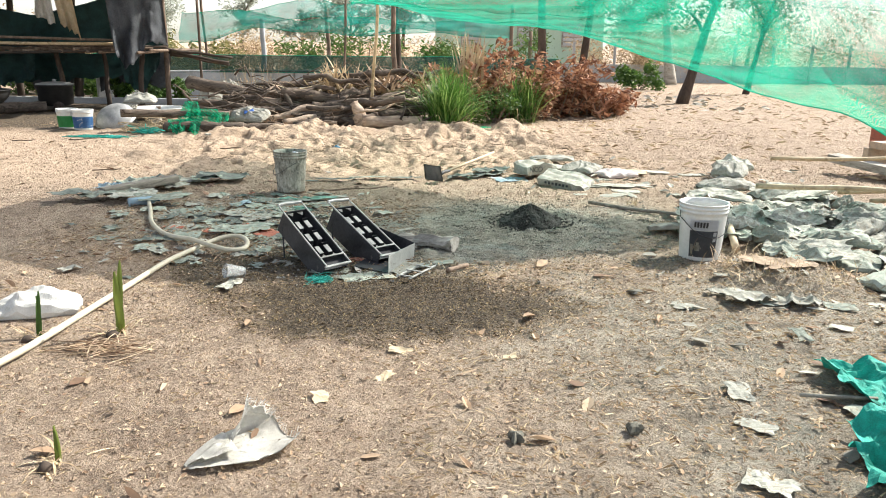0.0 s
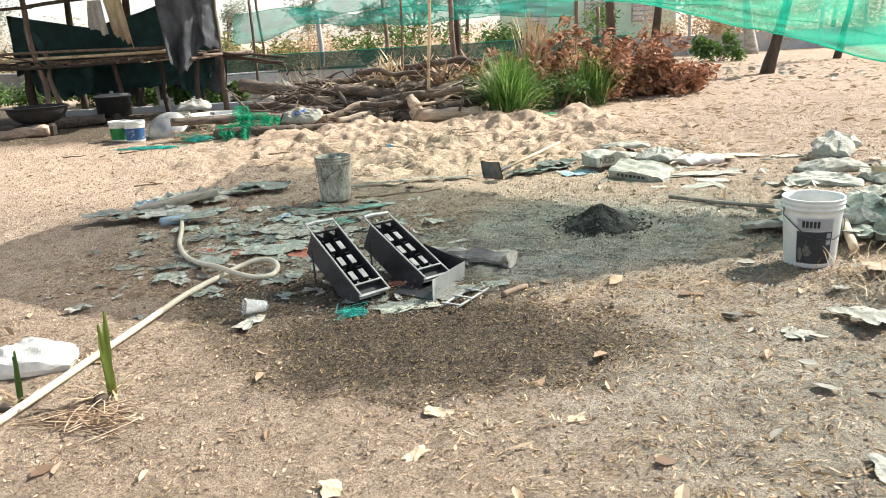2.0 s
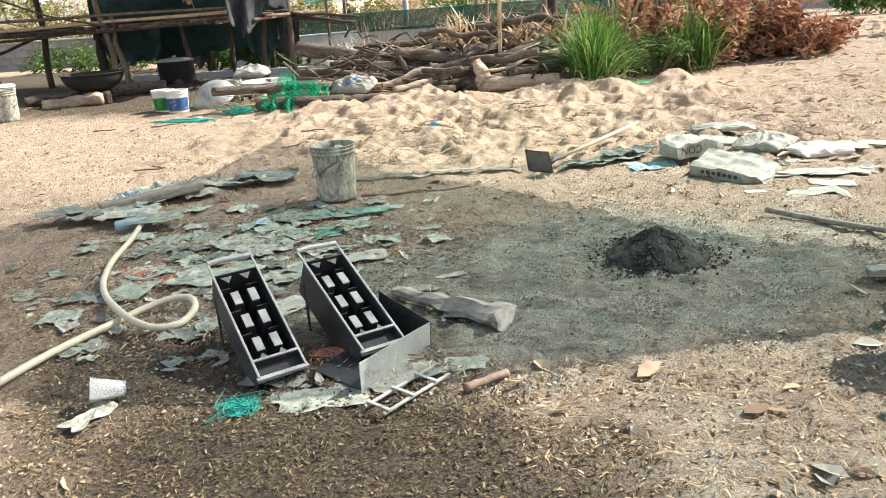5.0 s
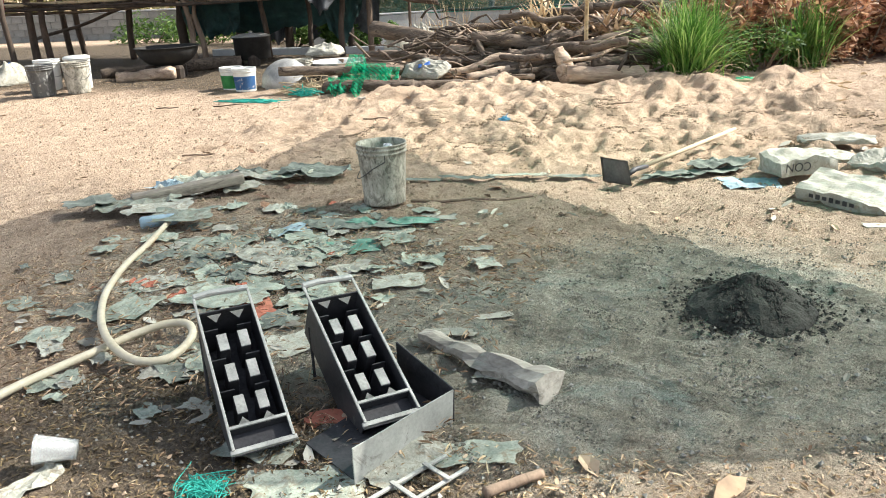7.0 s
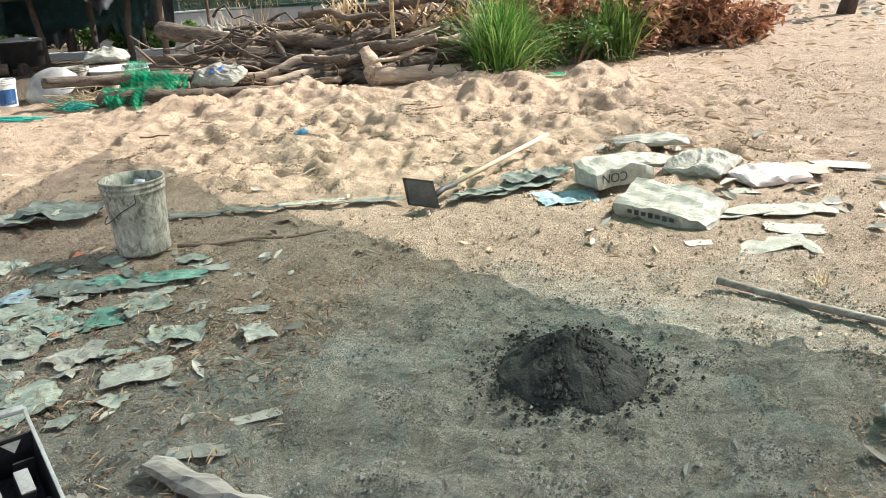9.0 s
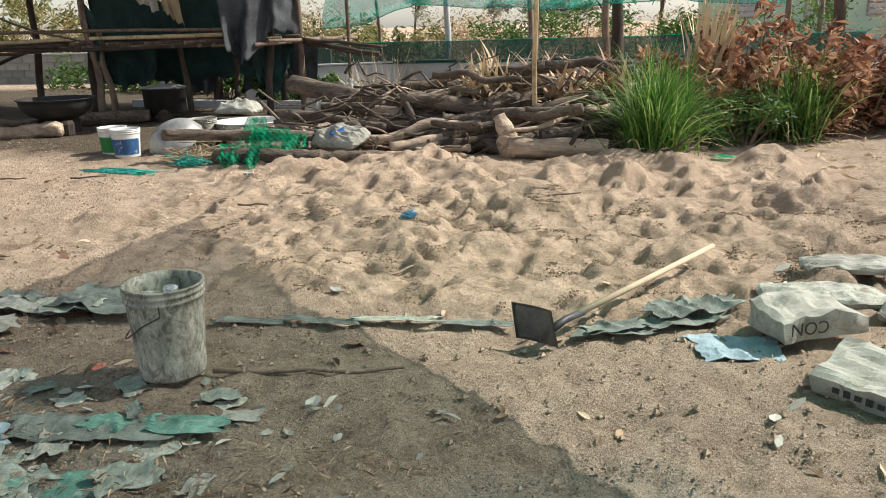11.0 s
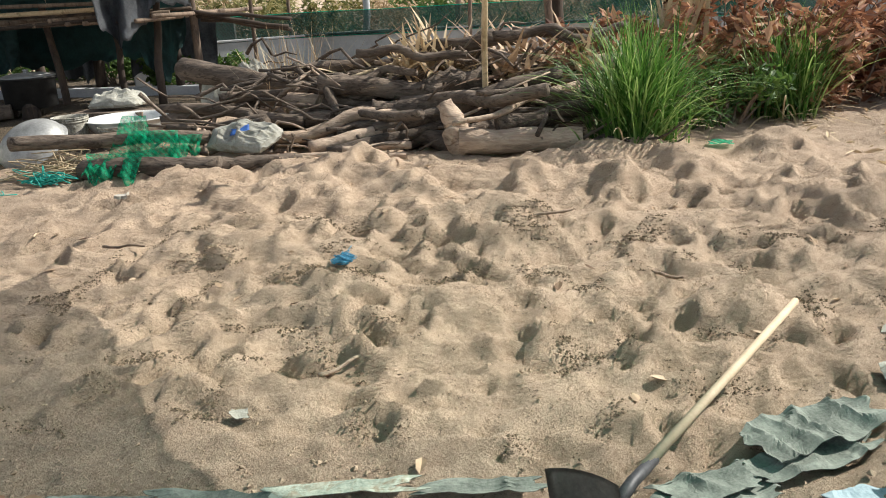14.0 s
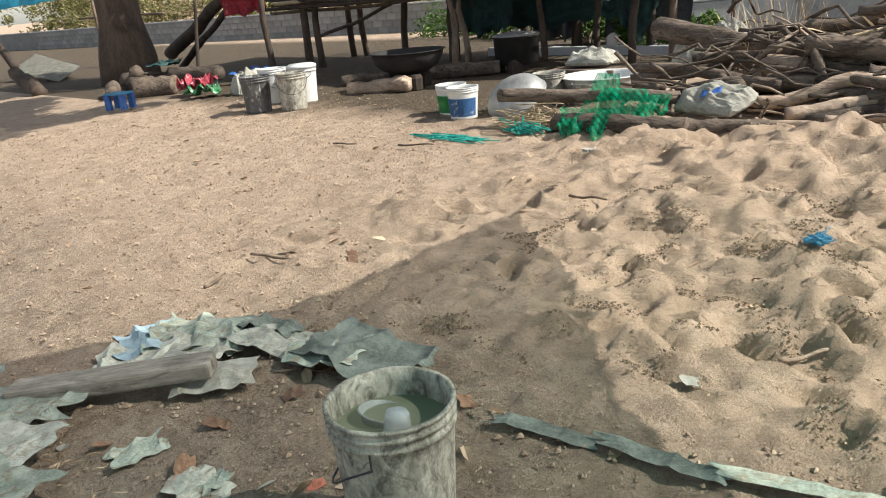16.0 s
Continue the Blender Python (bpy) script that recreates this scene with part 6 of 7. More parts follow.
pr.matrix_local = pose(0.02, -0.03, 0.12, 10, 0, 30)
lay(sack(0.45, 0.34, 0.3, 5.0), -3.95, 13.9, 30, "sack", SACK, "white plastic sack among the logs", "sack", 0.25)
lay(sack(0.4, 0.3, 0.2, 6.0), -3.72, 14.15, -30, "sack", SACK, "white plastic bag behind the logs", "sack", 0.45)
lay(sack(0.55, 0.4, 0.17, 7.0), -5.22, 14.0, 10, "sack", SACK, "crumpled white plastic bag on a crate", "sack", 0.24)
tagged(link_mesh("crate", box(0.85, 0.3, 0.22, 0.01, (-5.2, 13.85, G + 0.11)), OLD_WOOD), "low dark wooden crate by the pots", "crate")


# ---- block moulds and tray ----
def mould(bl, br, tl, depth, label, legs):
    """An open steel block mould, tipped on its lower end, with six cores and toothed ends."""
    bl, br, tl = Vector(bl), Vector(br), Vector(tl)
    w = (br - bl)
    width = w.length
    w.normalize()
    a = (tl - bl)
    length = a.length
    a = (a - w * a.dot(w)).normalized()
    n = w.cross(a)
    m = Matrix(((w.x, a.x, n.x, bl.x), (w.y, a.y, n.y, bl.y), (w.z, a.z, n.z, bl.z), (0, 0, 0, 1)))
    ob = thing("block_mould", m, label, "block mould", "block moulds")
    t = 0.005
    part("side_plate", box(t, length + 0.07, depth, 0.001, (0, length / 2 - 0.035, -depth / 2)), STEEL_DARK, ob)
    part("side_plate", box(t, length + 0.07, depth, 0.001, (width, length / 2 - 0.035, -depth / 2)), STEEL_DARK, ob)
    part("end_plate", box(width, t, depth, 0.001, (width / 2, 0, -depth / 2)), STEEL_DARK, ob)
    part("end_plate", box(width, t, depth, 0.001, (width / 2, length, -depth / 2)), STEEL_DARK, ob)
    part("base_plate", box(width, length, t, 0.001, (width / 2, length / 2, -depth)), STEEL_DARK, ob)
    for x in (0, width):
        part("rim", box(0.009, length + 0.15, 0.008, 0.002, (x, length / 2 + 0.0, 0.004)), STEEL_EDGE, ob, "cement-worn pale steel rim")
    part("rim", box(width, 0.010, 0.008, 0.002, (width / 2, 0, 0.0045)), STEEL_EDGE, ob, "cement-worn pale steel rim")
    part("foot_bar", box(width + 0.02, 0.016, 0.014, 0.003, (width / 2, -0.078, -0.004)), STEEL_EDGE, ob, "cement-worn steel foot bar")
    part("apron", box(width, 0.072, 0.004, 0.001, (width / 2, -0.04, -0.035)), STEEL_DARK, ob)
    part("handle", tube([(0, length + 0.07, 0.004), (width * 0.33, length + 0.076, 0.006), (width * 0.66, length + 0.074, 0.002), (width, length + 0.07, 0.004)], 0.011, 8, 0.15, 1), STEEL_SHEET, ob, "round steel handle bar")
    for y, s in ((0.006, 1), (length - 0.006, -1)):
        for k in range(2):
            bm = bmesh.new()
            x0 = width * (0.16 + 0.42 * k)
            vs = [bm.verts.new((x0, y, -0.012)), bm.verts.new((x0 + width * 0.26, y, -0.012)), bm.verts.new((x0 + width * 0.13, y + s * 0.034, -0.012))]
            bm.faces.new(vs)
            bmesh.ops.solidify(bm, geom=bm.faces[:], thickness=0.006)
            part("tooth", bm, STEEL_EDGE, ob)
    for i in range(3):
        for k in range(2):
            x, y = width * (0.32 + 0.38 * k), length * (0.2 + 0.27 * i)
            core = part("core", box(0.034, 0.07, depth * 0.86, 0.003, (x, y, -depth * 0.45 - 0.02)), STEEL_DARK, ob)
            part("core_cap", box(0.032, 0.066, 0.004, 0.001, (x, y, -0.004 - 0.018)), STEEL_EDGE, core, "pale cement-caked core face")
            part("divider", box(width * 0.26, 0.004, depth * 0.8, 0.001, (width * (0.16 + 0.62 * k), y + 0.06, -depth * 0.5 - 0.01)), STEEL_DARK, ob)
    for lx in legs:
        top = m @ Vector((lx * width, length * 0.93, -depth * 0.6))
        foot = Vector((top.x + 0.01, top.y - 0.02, 0.0))
        inv = m.inverted()
        part("leg", tube([inv @ top, inv @ foot], 0.006, 6), STEEL_DARK, ob)
    return ob


mould((-0.80, 4.885, 0.095), (-0.67, 5.012, 0.095), (-1.055, 5.18, 0.325), 0.15, "black steel block mould with six cement-caked cores, propped up", (0.0,))
mould((-0.477, 5.108, 0.105), (-0.354, 5.244, 0.098), (-0.757, 5.402, 0.31), 0.17, "black steel block mould leaning on a steel tray", (0.0,))


def plate(name, corners, mat, parent, thick=0.004, label=""):
    bm = bmesh.new()
    bm.faces.new([bm.verts.new(c) for c in corners])
    bmesh.ops.subdivide_edges(bm, edges=bm.edges[:], cuts=3, use_grid_fill=True)
    for v in bm.verts:
        v.co += Vector((0.003 * noise.noise(v.co * 9), 0.003 * noise.noise(v.co * 9 + Vector((4, 0, 0))), 0))
    bmesh.ops.solidify(bm, geom=bm.faces[:], thickness=thick)
    return part(name, bm, mat, parent, label)


tray = thing("steel_tray", pose(0, 0, 0), "bent grey sheet-steel tray standing on edge by the moulds", "tray")
plate("front_panel", ((-0.372, 4.855, -0.02), (-0.222, 5.278, -0.03), (-0.216, 5.279, 0.10), (-0.366, 4.857, 0.126)), STEEL_SHEET, tray)
plate("back_panel", ((-0.218, 5.284, -0.03), (-0.47, 5.42, -0.01), (-0.465, 5.418, 0.175), (-0.214, 5.284, 0.10)), STEEL_DARK, tray, label="dark inner sheet")
plate("bottom_panel", ((-0.372, 4.865, 0.012), (-0.225, 5.275, 0.012), (-0.46, 5.41, 0.02), (-0.6, 4.99, 0.02)), STEEL_DARK, tray)
pallet = thing("wire_rack", pose(-0.2, 4.86, 0.0, 0, 0, 62), "flat rack of pale slats lying on sheets", "rack")
for k, y in enumerate((-0.05, 0.04)):
    part("rail", box(0.34, 0.012, 0.008, 0.002, (0, y, 0.03)), STEEL_EDGE, pallet)
for k in range(3):
    part("slat", box(0.014, 0.11, 0.006, 0.002, (-0.15 + 0.12 * k, -0.005, 0.039)), STEEL_EDGE, pallet)
tagged(link_mesh("log", tube([Vector((-0.5, 5.75, 0.04)).lerp(Vector((0.06, 5.46, 0.045)), k / 12) + Vector((0, 0, 0.006 * math.sin(k * 1.7))) for k in range(13)], [0.032 + 0.0032 * k + 0.006 * noise.noise(Vector((k * 0.8, 0, 0))) for k in range(13)], 9, 0.5, 3.0, squash=0.72), PLANK, False), "grey weathered split log cut square at one end", "log")
log((0.0, 4.9, 0.02), (0.13, 5.03, 0.022), 0.016, 0.014, OLD_WOOD, 32, 0.01, "short dark stick on the soil", 0.1, "stick", "")
BRICKRED = varied("broken_red_brick", (0.3, 0.08, 0.05), (0.5, 0.2, 0.13), 0.95, 0, 9, 60)
lay(crumpled(0.16, 0.1, 0.03, 3.3, 0.015, 0.3, 0.01), -0.6, 5.15, 30, "brick_piece", BRICKRED, "broken red brick piece between the moulds", "brick")

# dark mortar heap
bm = bmesh.new()
rows = []
for k in range(15):
    t = k / 14
    row = []
    for i in range(44):
        a = 2 * math.pi * i / 44
        r0 = 0.245 * t * (1 + 0.2 * noise.noise(Vector((math.cos(a) * 1.2, math.sin(a) * 1.2, 3))))
        x, y = r0 * math.cos(a) * 1.1, r0 * math.sin(a)
        z = 0.18 * max(0, 1 - t) ** 1.1 * (1 - 0.2 * (1 - t)) + 0.03 * fbm(x * 13, y * 13, 2) * (1 - t * 0.5) - (0.012 if k == 14 else 0)
        row.append(bm.verts.new((x, y, z)))
    rows.append(row)
for a, b in zip(rows[:-1], rows[1:]):
    for i in range(44):
        j = (i + 1) % 44
        bm.faces.new((a[i], b[i], b[j], a[j]))
lay(bm, 0.70, 6.38, 0, "mortar_mound", CEMENT_DARK, "small heap of dark damp mortar on the ground", "heap", 0.0)
crumbs("mortar_clods", "dark mortar clods round the heap", 3000, 21, (0.1, 1.4, 5.8, 7.0), (0.003, 0.011), CEMENT_DARK, lambda x, y, r: r.random() < math.exp(-((math.hypot(x - 0.7, y - 6.38) - 0.14) / 0.13) ** 2))

crumbs("mortar_clods", "dark mortar clods on the mound", 3500, 22, (0.42, 0.98, 6.1, 6.66), (0.004, 0.014), CEMENT_DARK, lambda x, y, r: math.hypot(x - 0.7, y - 6.38) < 0.22, 0.2, lambda x, y: 0.145 * max(0, 1 - math.hypot(x - 0.7, y - 6.38) / 0.245) ** 1.1)

# hose
hose_pts = [(-2.6, 1.9, 0.02), (-2.2, 2.8, 0.02), (-1.98, 3.37, 0.02), (-1.88, 4.2, 0.02), (-1.83, 4.69, 0.02), (-1.79, 5.04, 0.02), (-1.71, 5.34, 0.02), (-1.65, 5.48, 0.03), (-1.56, 5.565, 0.045), (-1.47, 5.58, 0.045), (-1.4, 5.5, 0.03), (-1.386, 5.35, 0.02), (-1.47, 5.285, 0.025), (-1.59, 5.305, 0.045), (-1.75, 5.41, 0.06), (-1.97, 5.63, 0.03), (-2.14, 5.85, 0.02), (-2.3, 6.15, 0.02), (-2.43, 6.5, 0.02), (-2.57, 6.86, 0.03)]
tagged(link_mesh("hose", tube(smooth_path([(x, y, z + 0.012) for x, y, z in hose_pts], 8), 0.0165, 12), HOSE, True), "cream plastic hose looped across the ground", "hose")
bottle = thing("plastic_bottle", pose(-2.72, 6.78, 0.045, 0, 90, 35), "pale blue plastic bottle lying by the hose", "bottle")
BOTTLE, bn, bl_, bb2 = material("pale_blue_bottle", 0.2)
bb2.inputs["Base Color"].default_value = (0.5, 0.68, 0.8, 1)
bb2.inputs["Transmission Weight"].default_value = 0.5
part("body", lathe([(0.03, 0), (0.038, 0.01), (0.038, 0.14), (0.034, 0.15), (0.038, 0.16), (0.036, 0.2), (0.014, 0.235), (0.014, 0.26), (0.002, 0.26)], 24), BOTTLE, bottle, smooth=True)
part("cap", lathe([(0.016, 0.245), (0.016, 0.268), (0.002, 0.27)], 16), STOOL_BLUE, bottle)

# sheets and scraps round the moulds
GREEN_TARP = varied("grass_green_tarp", (0.04, 0.12, 0.09), (0.17, 0.34, 0.265), 0.85, 0, 9, 110, stain=(0.4, 0.45, 0.39), stain_at=(0.54, 0.74), bump_by=0.5, depth=0.005)
SPREAD = ((-1.22, 7.16, 0.75, 0.2, 0.06, 16, GREEN_TARP), (-1.28, 6.72, 0.42, 0.3, 0.04, 30, GREEN_TARP), (-2.15, 6.55, 0.75, 0.5, 0.05, 20, SACK_GREEN), (-1.6, 6.5, 0.7, 0.42, 0.05, -15, SACK_GREY), (-2.05, 6.05, 0.6, 0.35, 0.05, 40, SACK_GREY), (-1.55, 5.95, 0.6, 0.36, 0.05, 10, SACK_GREEN), (-1.15, 6.05, 0.42, 0.3, 0.05, 60, SACK_GREEN),
          (-1.9, 5.75, 0.4, 0.3, 0.04, 100, SACK_GREEN), (-0.85, 6.3, 0.34, 0.22, 0.035, 30, SACK_GREY), (-1.42, 7.08, 0.85, 0.26, 0.07, 14, DARK_CLOTH), (-1.55, 6.72, 0.62, 0.3, 0.06, -5, SACK_GREEN), (-1.75, 6.88, 0.3, 0.22, 0.07, 50, SACK_BLUE),
          (-0.98, 5.62, 0.36, 0.26, 0.03, 30, SACK_GREY), (-0.5, 4.82, 0.5, 0.26, 0.03, 25, SACK_GREEN), (-0.28, 4.98, 0.36, 0.24, 0.03, 70, SACK_GREY), (-0.08, 5.08, 0.34, 0.2, 0.035, 15, SACK_GREEN), (-0.75, 4.95, 0.32, 0.2, 0.02, 0, SACK_GREEN),
          (-0.42, 5.85, 0.26, 0.1, 0.03, 10, SACK_GREY), (-0.3, 6.05, 0.22, 0.08, 0.02, 25, SACK), (-0.97, 7.31, 0.2, 0.13, 0.07, 20, SACK), (-0.62, 6.85, 0.24, 0.1, 0.02, 12, SACK_GREY), (-1.3, 5.7, 0.3, 0.2, 0.03, 70, SACK_GREEN), (-0.15, 5.55, 0.2, 0.12, 0.03, 0, SACK_GREY))
for k, (x, y, w, d, h, turn, mat) in enumerate(SPREAD):
    lab = {"cement_dusted_green_sheet": "torn greenish cement-dusted sheet on the soil", "dusty_grey_sack": "torn grey cement sack flattened on the soil", "dusty_blue_sheet": "crumpled blue-grey plastic sheet", "white_woven_sack": "crumpled white plastic scrap", "dark_green_cloth": "dark green cloth spread at the bucket's foot", "grass_green_tarp": "torn green tarp strip lying by the bucket"}[mat.name]
    lay(crumpled(w * 0.8, d * 0.72, h * 1.3, 3.1 * k + 1, 0.013, 0.2, 0.002, 6), x, y, turn, "sheet", mat, lab, "sheet", group="torn sheets")
rsc = random.Random(77)
for k in range(150):
    x, y = rsc.gauss(-1.65, 0.45), rsc.gauss(6.25, 0.55)
    w = rsc.uniform(0.06, 0.26)
    lay(crumpled(w, w * rsc.uniform(0.4, 0.8), rsc.uniform(0.03, 0.08), 50 + k, 0.018, 0.3, 0.0015, 12), x, y, rsc.uniform(0, 360), "sheet_scrap", rsc.choice((SACK_GREEN, SACK_GREEN, SACK_GREEN, SACK_GREY, DARK_CLOTH, BRICKRED if k % 4 == 0 else SACK)), "small torn sheet scrap on the soil", "scrap", group="sheet scraps")
for k in range(34):
    x, y = rsc.uniform(1.0, 3.0), rsc.uniform(2.2, 5.2)
    w = rsc.uniform(0.08, 0.2)
    lay(crumpled(w, w * rsc.uniform(0.4, 0.8), rsc.uniform(0.03, 0.06), 120 + k, 0.018, 0.3, 0.0015, 12), x, y, rsc.uniform(0, 360), "sheet_scrap", rsc.choice((SACK_GREY, SACK_GREY, SACK_GREEN)), "small torn grey paper scrap on dry soil", "scrap", group="paper scraps")
scatter("straw_litter", "dirty straw lying over torn sheets", "litter", 4500, 41, (-2.8, -0.2, 5.0, 7.2), (0.008, 0.03), LEAF_LITTER, 0.4, 0.1, None, 0.3, 0.012)
scatter("straw_litter", "dry straw round the damp soil", "litter", 7500, 42, (-0.2, 3.0, 1.5, 5.2), (0.008, 0.026), STRAW, 0.45, 0.12, not_sand)
tagged(link_mesh("plank", box(0.74, 0.115, 0.065, 0.012), PLANK_DARK), "weathered grey plank lying on sacks", "plank").matrix_world = pose(-2.84, 7.42, 0.085, 0, -3, 47)
HEAP = ((-3.22, 7.72, 0.34, 0.42, 0.12, 70, SACK_BLUE), (-3.02, 7.86, 0.5, 0.42, 0.15, 40, SACK_GREEN), (-2.98, 7.62, 0.62, 0.4, 0.12, 45, SACK_GREY), (-2.88, 7.74, 0.42, 0.36, 0.13, 20, SACK), (-2.68, 8.02, 0.62, 0.28, 0.1, 8, SACK_GREY), (-2.82, 8.08, 0.4, 0.14, 0.13, 12, DARK_CLOTH), (-2.62, 7.72, 0.36, 0.3, 0.08, 50, SACK), (-2.28, 8.13, 0.66, 0.4, 0.1, 5, DARK_CLOTH), (-2.4, 8.06, 0.4, 0.3, 0.09, 25, SACK_GREEN), (-3.0, 7.12, 0.7, 0.36, 0.07, 42, SACK_GREEN), (-2.75, 7.0, 0.5, 0.3, 0.06, 30, SACK_GREY), (-2.5, 6.9, 0.5, 0.3, 0.06, 20, SACK_GREEN), (-3.3, 7.0, 0.4, 0.3, 0.06, 60, DARK_CLOTH))
for k, (x, y, w, d, h, turn, mat) in enumerate(HEAP):
    lay(crumpled(w * 0.84, d * 0.84, h * 1.3, 7.3 * k + 2, 0.012, 0.18, 0.002, 5), x, y, turn, "sheet", mat, "crumpled dusty sack heaped beside the plank", "sheet", 0.005 * k, group="heaped sacks")
rlv = random.Random(9)
BROWN_LEAF = varied("fallen_brown_leaf", (0.09, 0.045, 0.025), (0.3, 0.17, 0.1), 0.7, 0, 12, 60, random_by=0.3)
for k, (x, y) in enumerate(((-2.62, 7.72), (-2.75, 7.68), (-2.3, 7.82), (-2.35, 7.55), (-2.2, 7.35), (-2.3, 8.2), (-2.55, 8.3), (-2.35, 8.02), (-1.78, 8.15), (-2.55, 7.25), (-2.95, 7.05), (-3.3, 8.9), (-3.65, 8.75), (-0.85, 8.05), (1.75, 3.35), (1.68, 3.2), (1.55, 3.1), (0.25, 3.55), (-0.24, 3.6), (-0.3, 3.3), (-0.55, 3.1))):
    lay(crumpled(rlv.uniform(0.09, 0.15), rlv.uniform(0.05, 0.08), 0.04, 200 + k, 0.012, 0.3, 0.001, 14), x, y, rlv.uniform(0, 360), "fallen_leaf", BROWN_LEAF if k < 17 else RAG_BEIGE, "curled brown dry leaf on the ground", "leaf", 0.01 if k < 8 else 0.0, (rlv.uniform(-20, 20), rlv.uniform(-20, 20)), "curled leaves")
for k, (x, y, a, L) in enumerate(((-3.65, 8.62, 10, 0.3), (-2.7, 10.2, -5, 0.28), (-1.0, 9.02, 50, 0.22), (-3.6, 8.25, 100, 0.12), (-0.35, 10.6, 20, 0.2), (0.2, 10.1, -30, 0.18), (-4.9, 10.9, 15, 0.35), (-5.6, 10.7, 5, 0.3))):
    d = Vector((math.cos(radians(a)), math.sin(radians(a)), 0)) * L / 2
    c = Vector((x, y, on_ground(x, y, 0.012)))
    log(c - d, c + d + Vector((0, 0, 0.015)), 0.009, 0.006, OLD_WOOD if k != 2 else BARE_LOG, 300 + k, 0.025, "short dry stick lying on sand", 0.2, "stick", "sticks", 6, 6)
shell = lay(crumpled(0.065, 0.055, 0.06, 5.5, 0.009, 0.25, 0.003, 9), -1.25, 8.66, 20, "paper_scrap", SACK, "small white crumpled paper scrap on sand", "scrap")
lay(crumpled(0.09, 0.07, 0.05, 6.5, 0.012, 0.3, 0.02, 12), -3.2, 10.95, 20, "clod", PLANK, "pale stone lying on sand", "stone")

# shovel
sh = thing("shovel", pose(-0.08, 8.235, 0.0), "steel shovel with pale wooden handle lying on sand", "shovel")
bm = bmesh.new()
g = {}
for i in range(11):
    for j in range(11):
        u, v = i / 10 * 2 - 1, j / 10
        wv = 0.098 * (1 - 0.06 * v)
        p = Vector((0.0, 0.0, 0.02)) + Vector((0.97, -0.1, -0.1)) * (u * wv) + Vector((-0.16, 0.08, 0.97)).normalized() * (v * 0.165) + Vector((0, -1, 0.3)).normalized() * (-0.03 * (1 - u * u) + 0.02 * v * u * u)
        g[i, j] = bm.verts.new(p)
for i in range(10):
    for j in range(10):
        bm.faces.new((g[i, j], g[i + 1, j], g[i + 1, j + 1], g[i, j + 1]))
bmesh.ops.solidify(bm, geom=bm.faces[:], thickness=0.004)
part("blade", bm, varied("dark_shovel_steel", (0.1, 0.1, 0.1), (0.24, 0.24, 0.23), 0.55, 0.5, 6, 80, stain=(0.26, 0.25, 0.22), stain_at=(0.58, 0.75)), sh, "dull dark steel blade", True)
part("socket", tube([(0.05, 0.03, 0.07), (0.1, 0.13, 0.09), (0.16, 0.25, 0.085)], [0.02, 0.017, 0.016], 12), STEEL_DARK, sh, smooth=True)
part("handle", tube([(0.13, 0.2, 0.087), (0.42, 0.72, 0.12), (0.715, 1.26, 0.155)], [0.015, 0.015, 0.013], 12, 0.04), HANDLE_WOOD, sh, "pale smooth wooden handle", True)

# torn strip between sand and mortar floor
for k, (a, b, h) in enumerate((((-1.64, 8.13), (-1.28, 8.2), 0.04), ((-1.3, 8.2), (-0.93, 8.24), 0.04), ((-0.95, 8.25), (-0.55, 8.36), 0.045), ((-0.56, 8.35), (-0.2, 8.42), 0.04), ((0.05, 8.36), (0.4, 8.5), 0.05), ((0.32, 8.5), (0.72, 8.78), 0.07), ((0.1, 8.38), (0.34, 8.5), 0.06))):
    a, b = Vector((*a, 0)), Vector((*b, 0))
    L = (b - a).length
    c = (a + b) / 2
    lay(crumpled(L * 1.12, 0.075 if k < 4 else 0.13, h * 1.3, 11 * k + 3, 0.01, 0.3, 0.002, 6), c.x, c.y, math.degrees(math.atan2(b.y - a.y, b.x - a.x)), "sheet", SACK_GREEN if k == 2 else DARK_CLOTH, "torn dark green strip of sheet along the sand", "sheet", 0.012, group="torn strips")
log((-1.3, 7.62, 0.015), (-0.55, 7.85, 0.02), 0.011, 0.007, OLD_WOOD, 33, 0.1, "thin dark root lying on the ground", 0.1, "stick", "", 7, 14)

# sacks by the shovel
TEXT_INK = INK


def lettering(text, size, parent, m):
    cu = bpy.data.curves.new("lettering", "FONT")
    cu.body, cu.size, cu.extrude = text, size, 0.0008
    tmp = bpy.data.objects.new("lettering", cu)
    scene.collection.objects.link(tmp)
    me2 = bpy.data.meshes.new_from_object(tmp)
    bpy.data.objects.remove(tmp)
    me2.materials.append(TEXT_INK)
    ob = new("lettering", me2)
    ob.parent = parent
    ob.matrix_local = m
    return ob


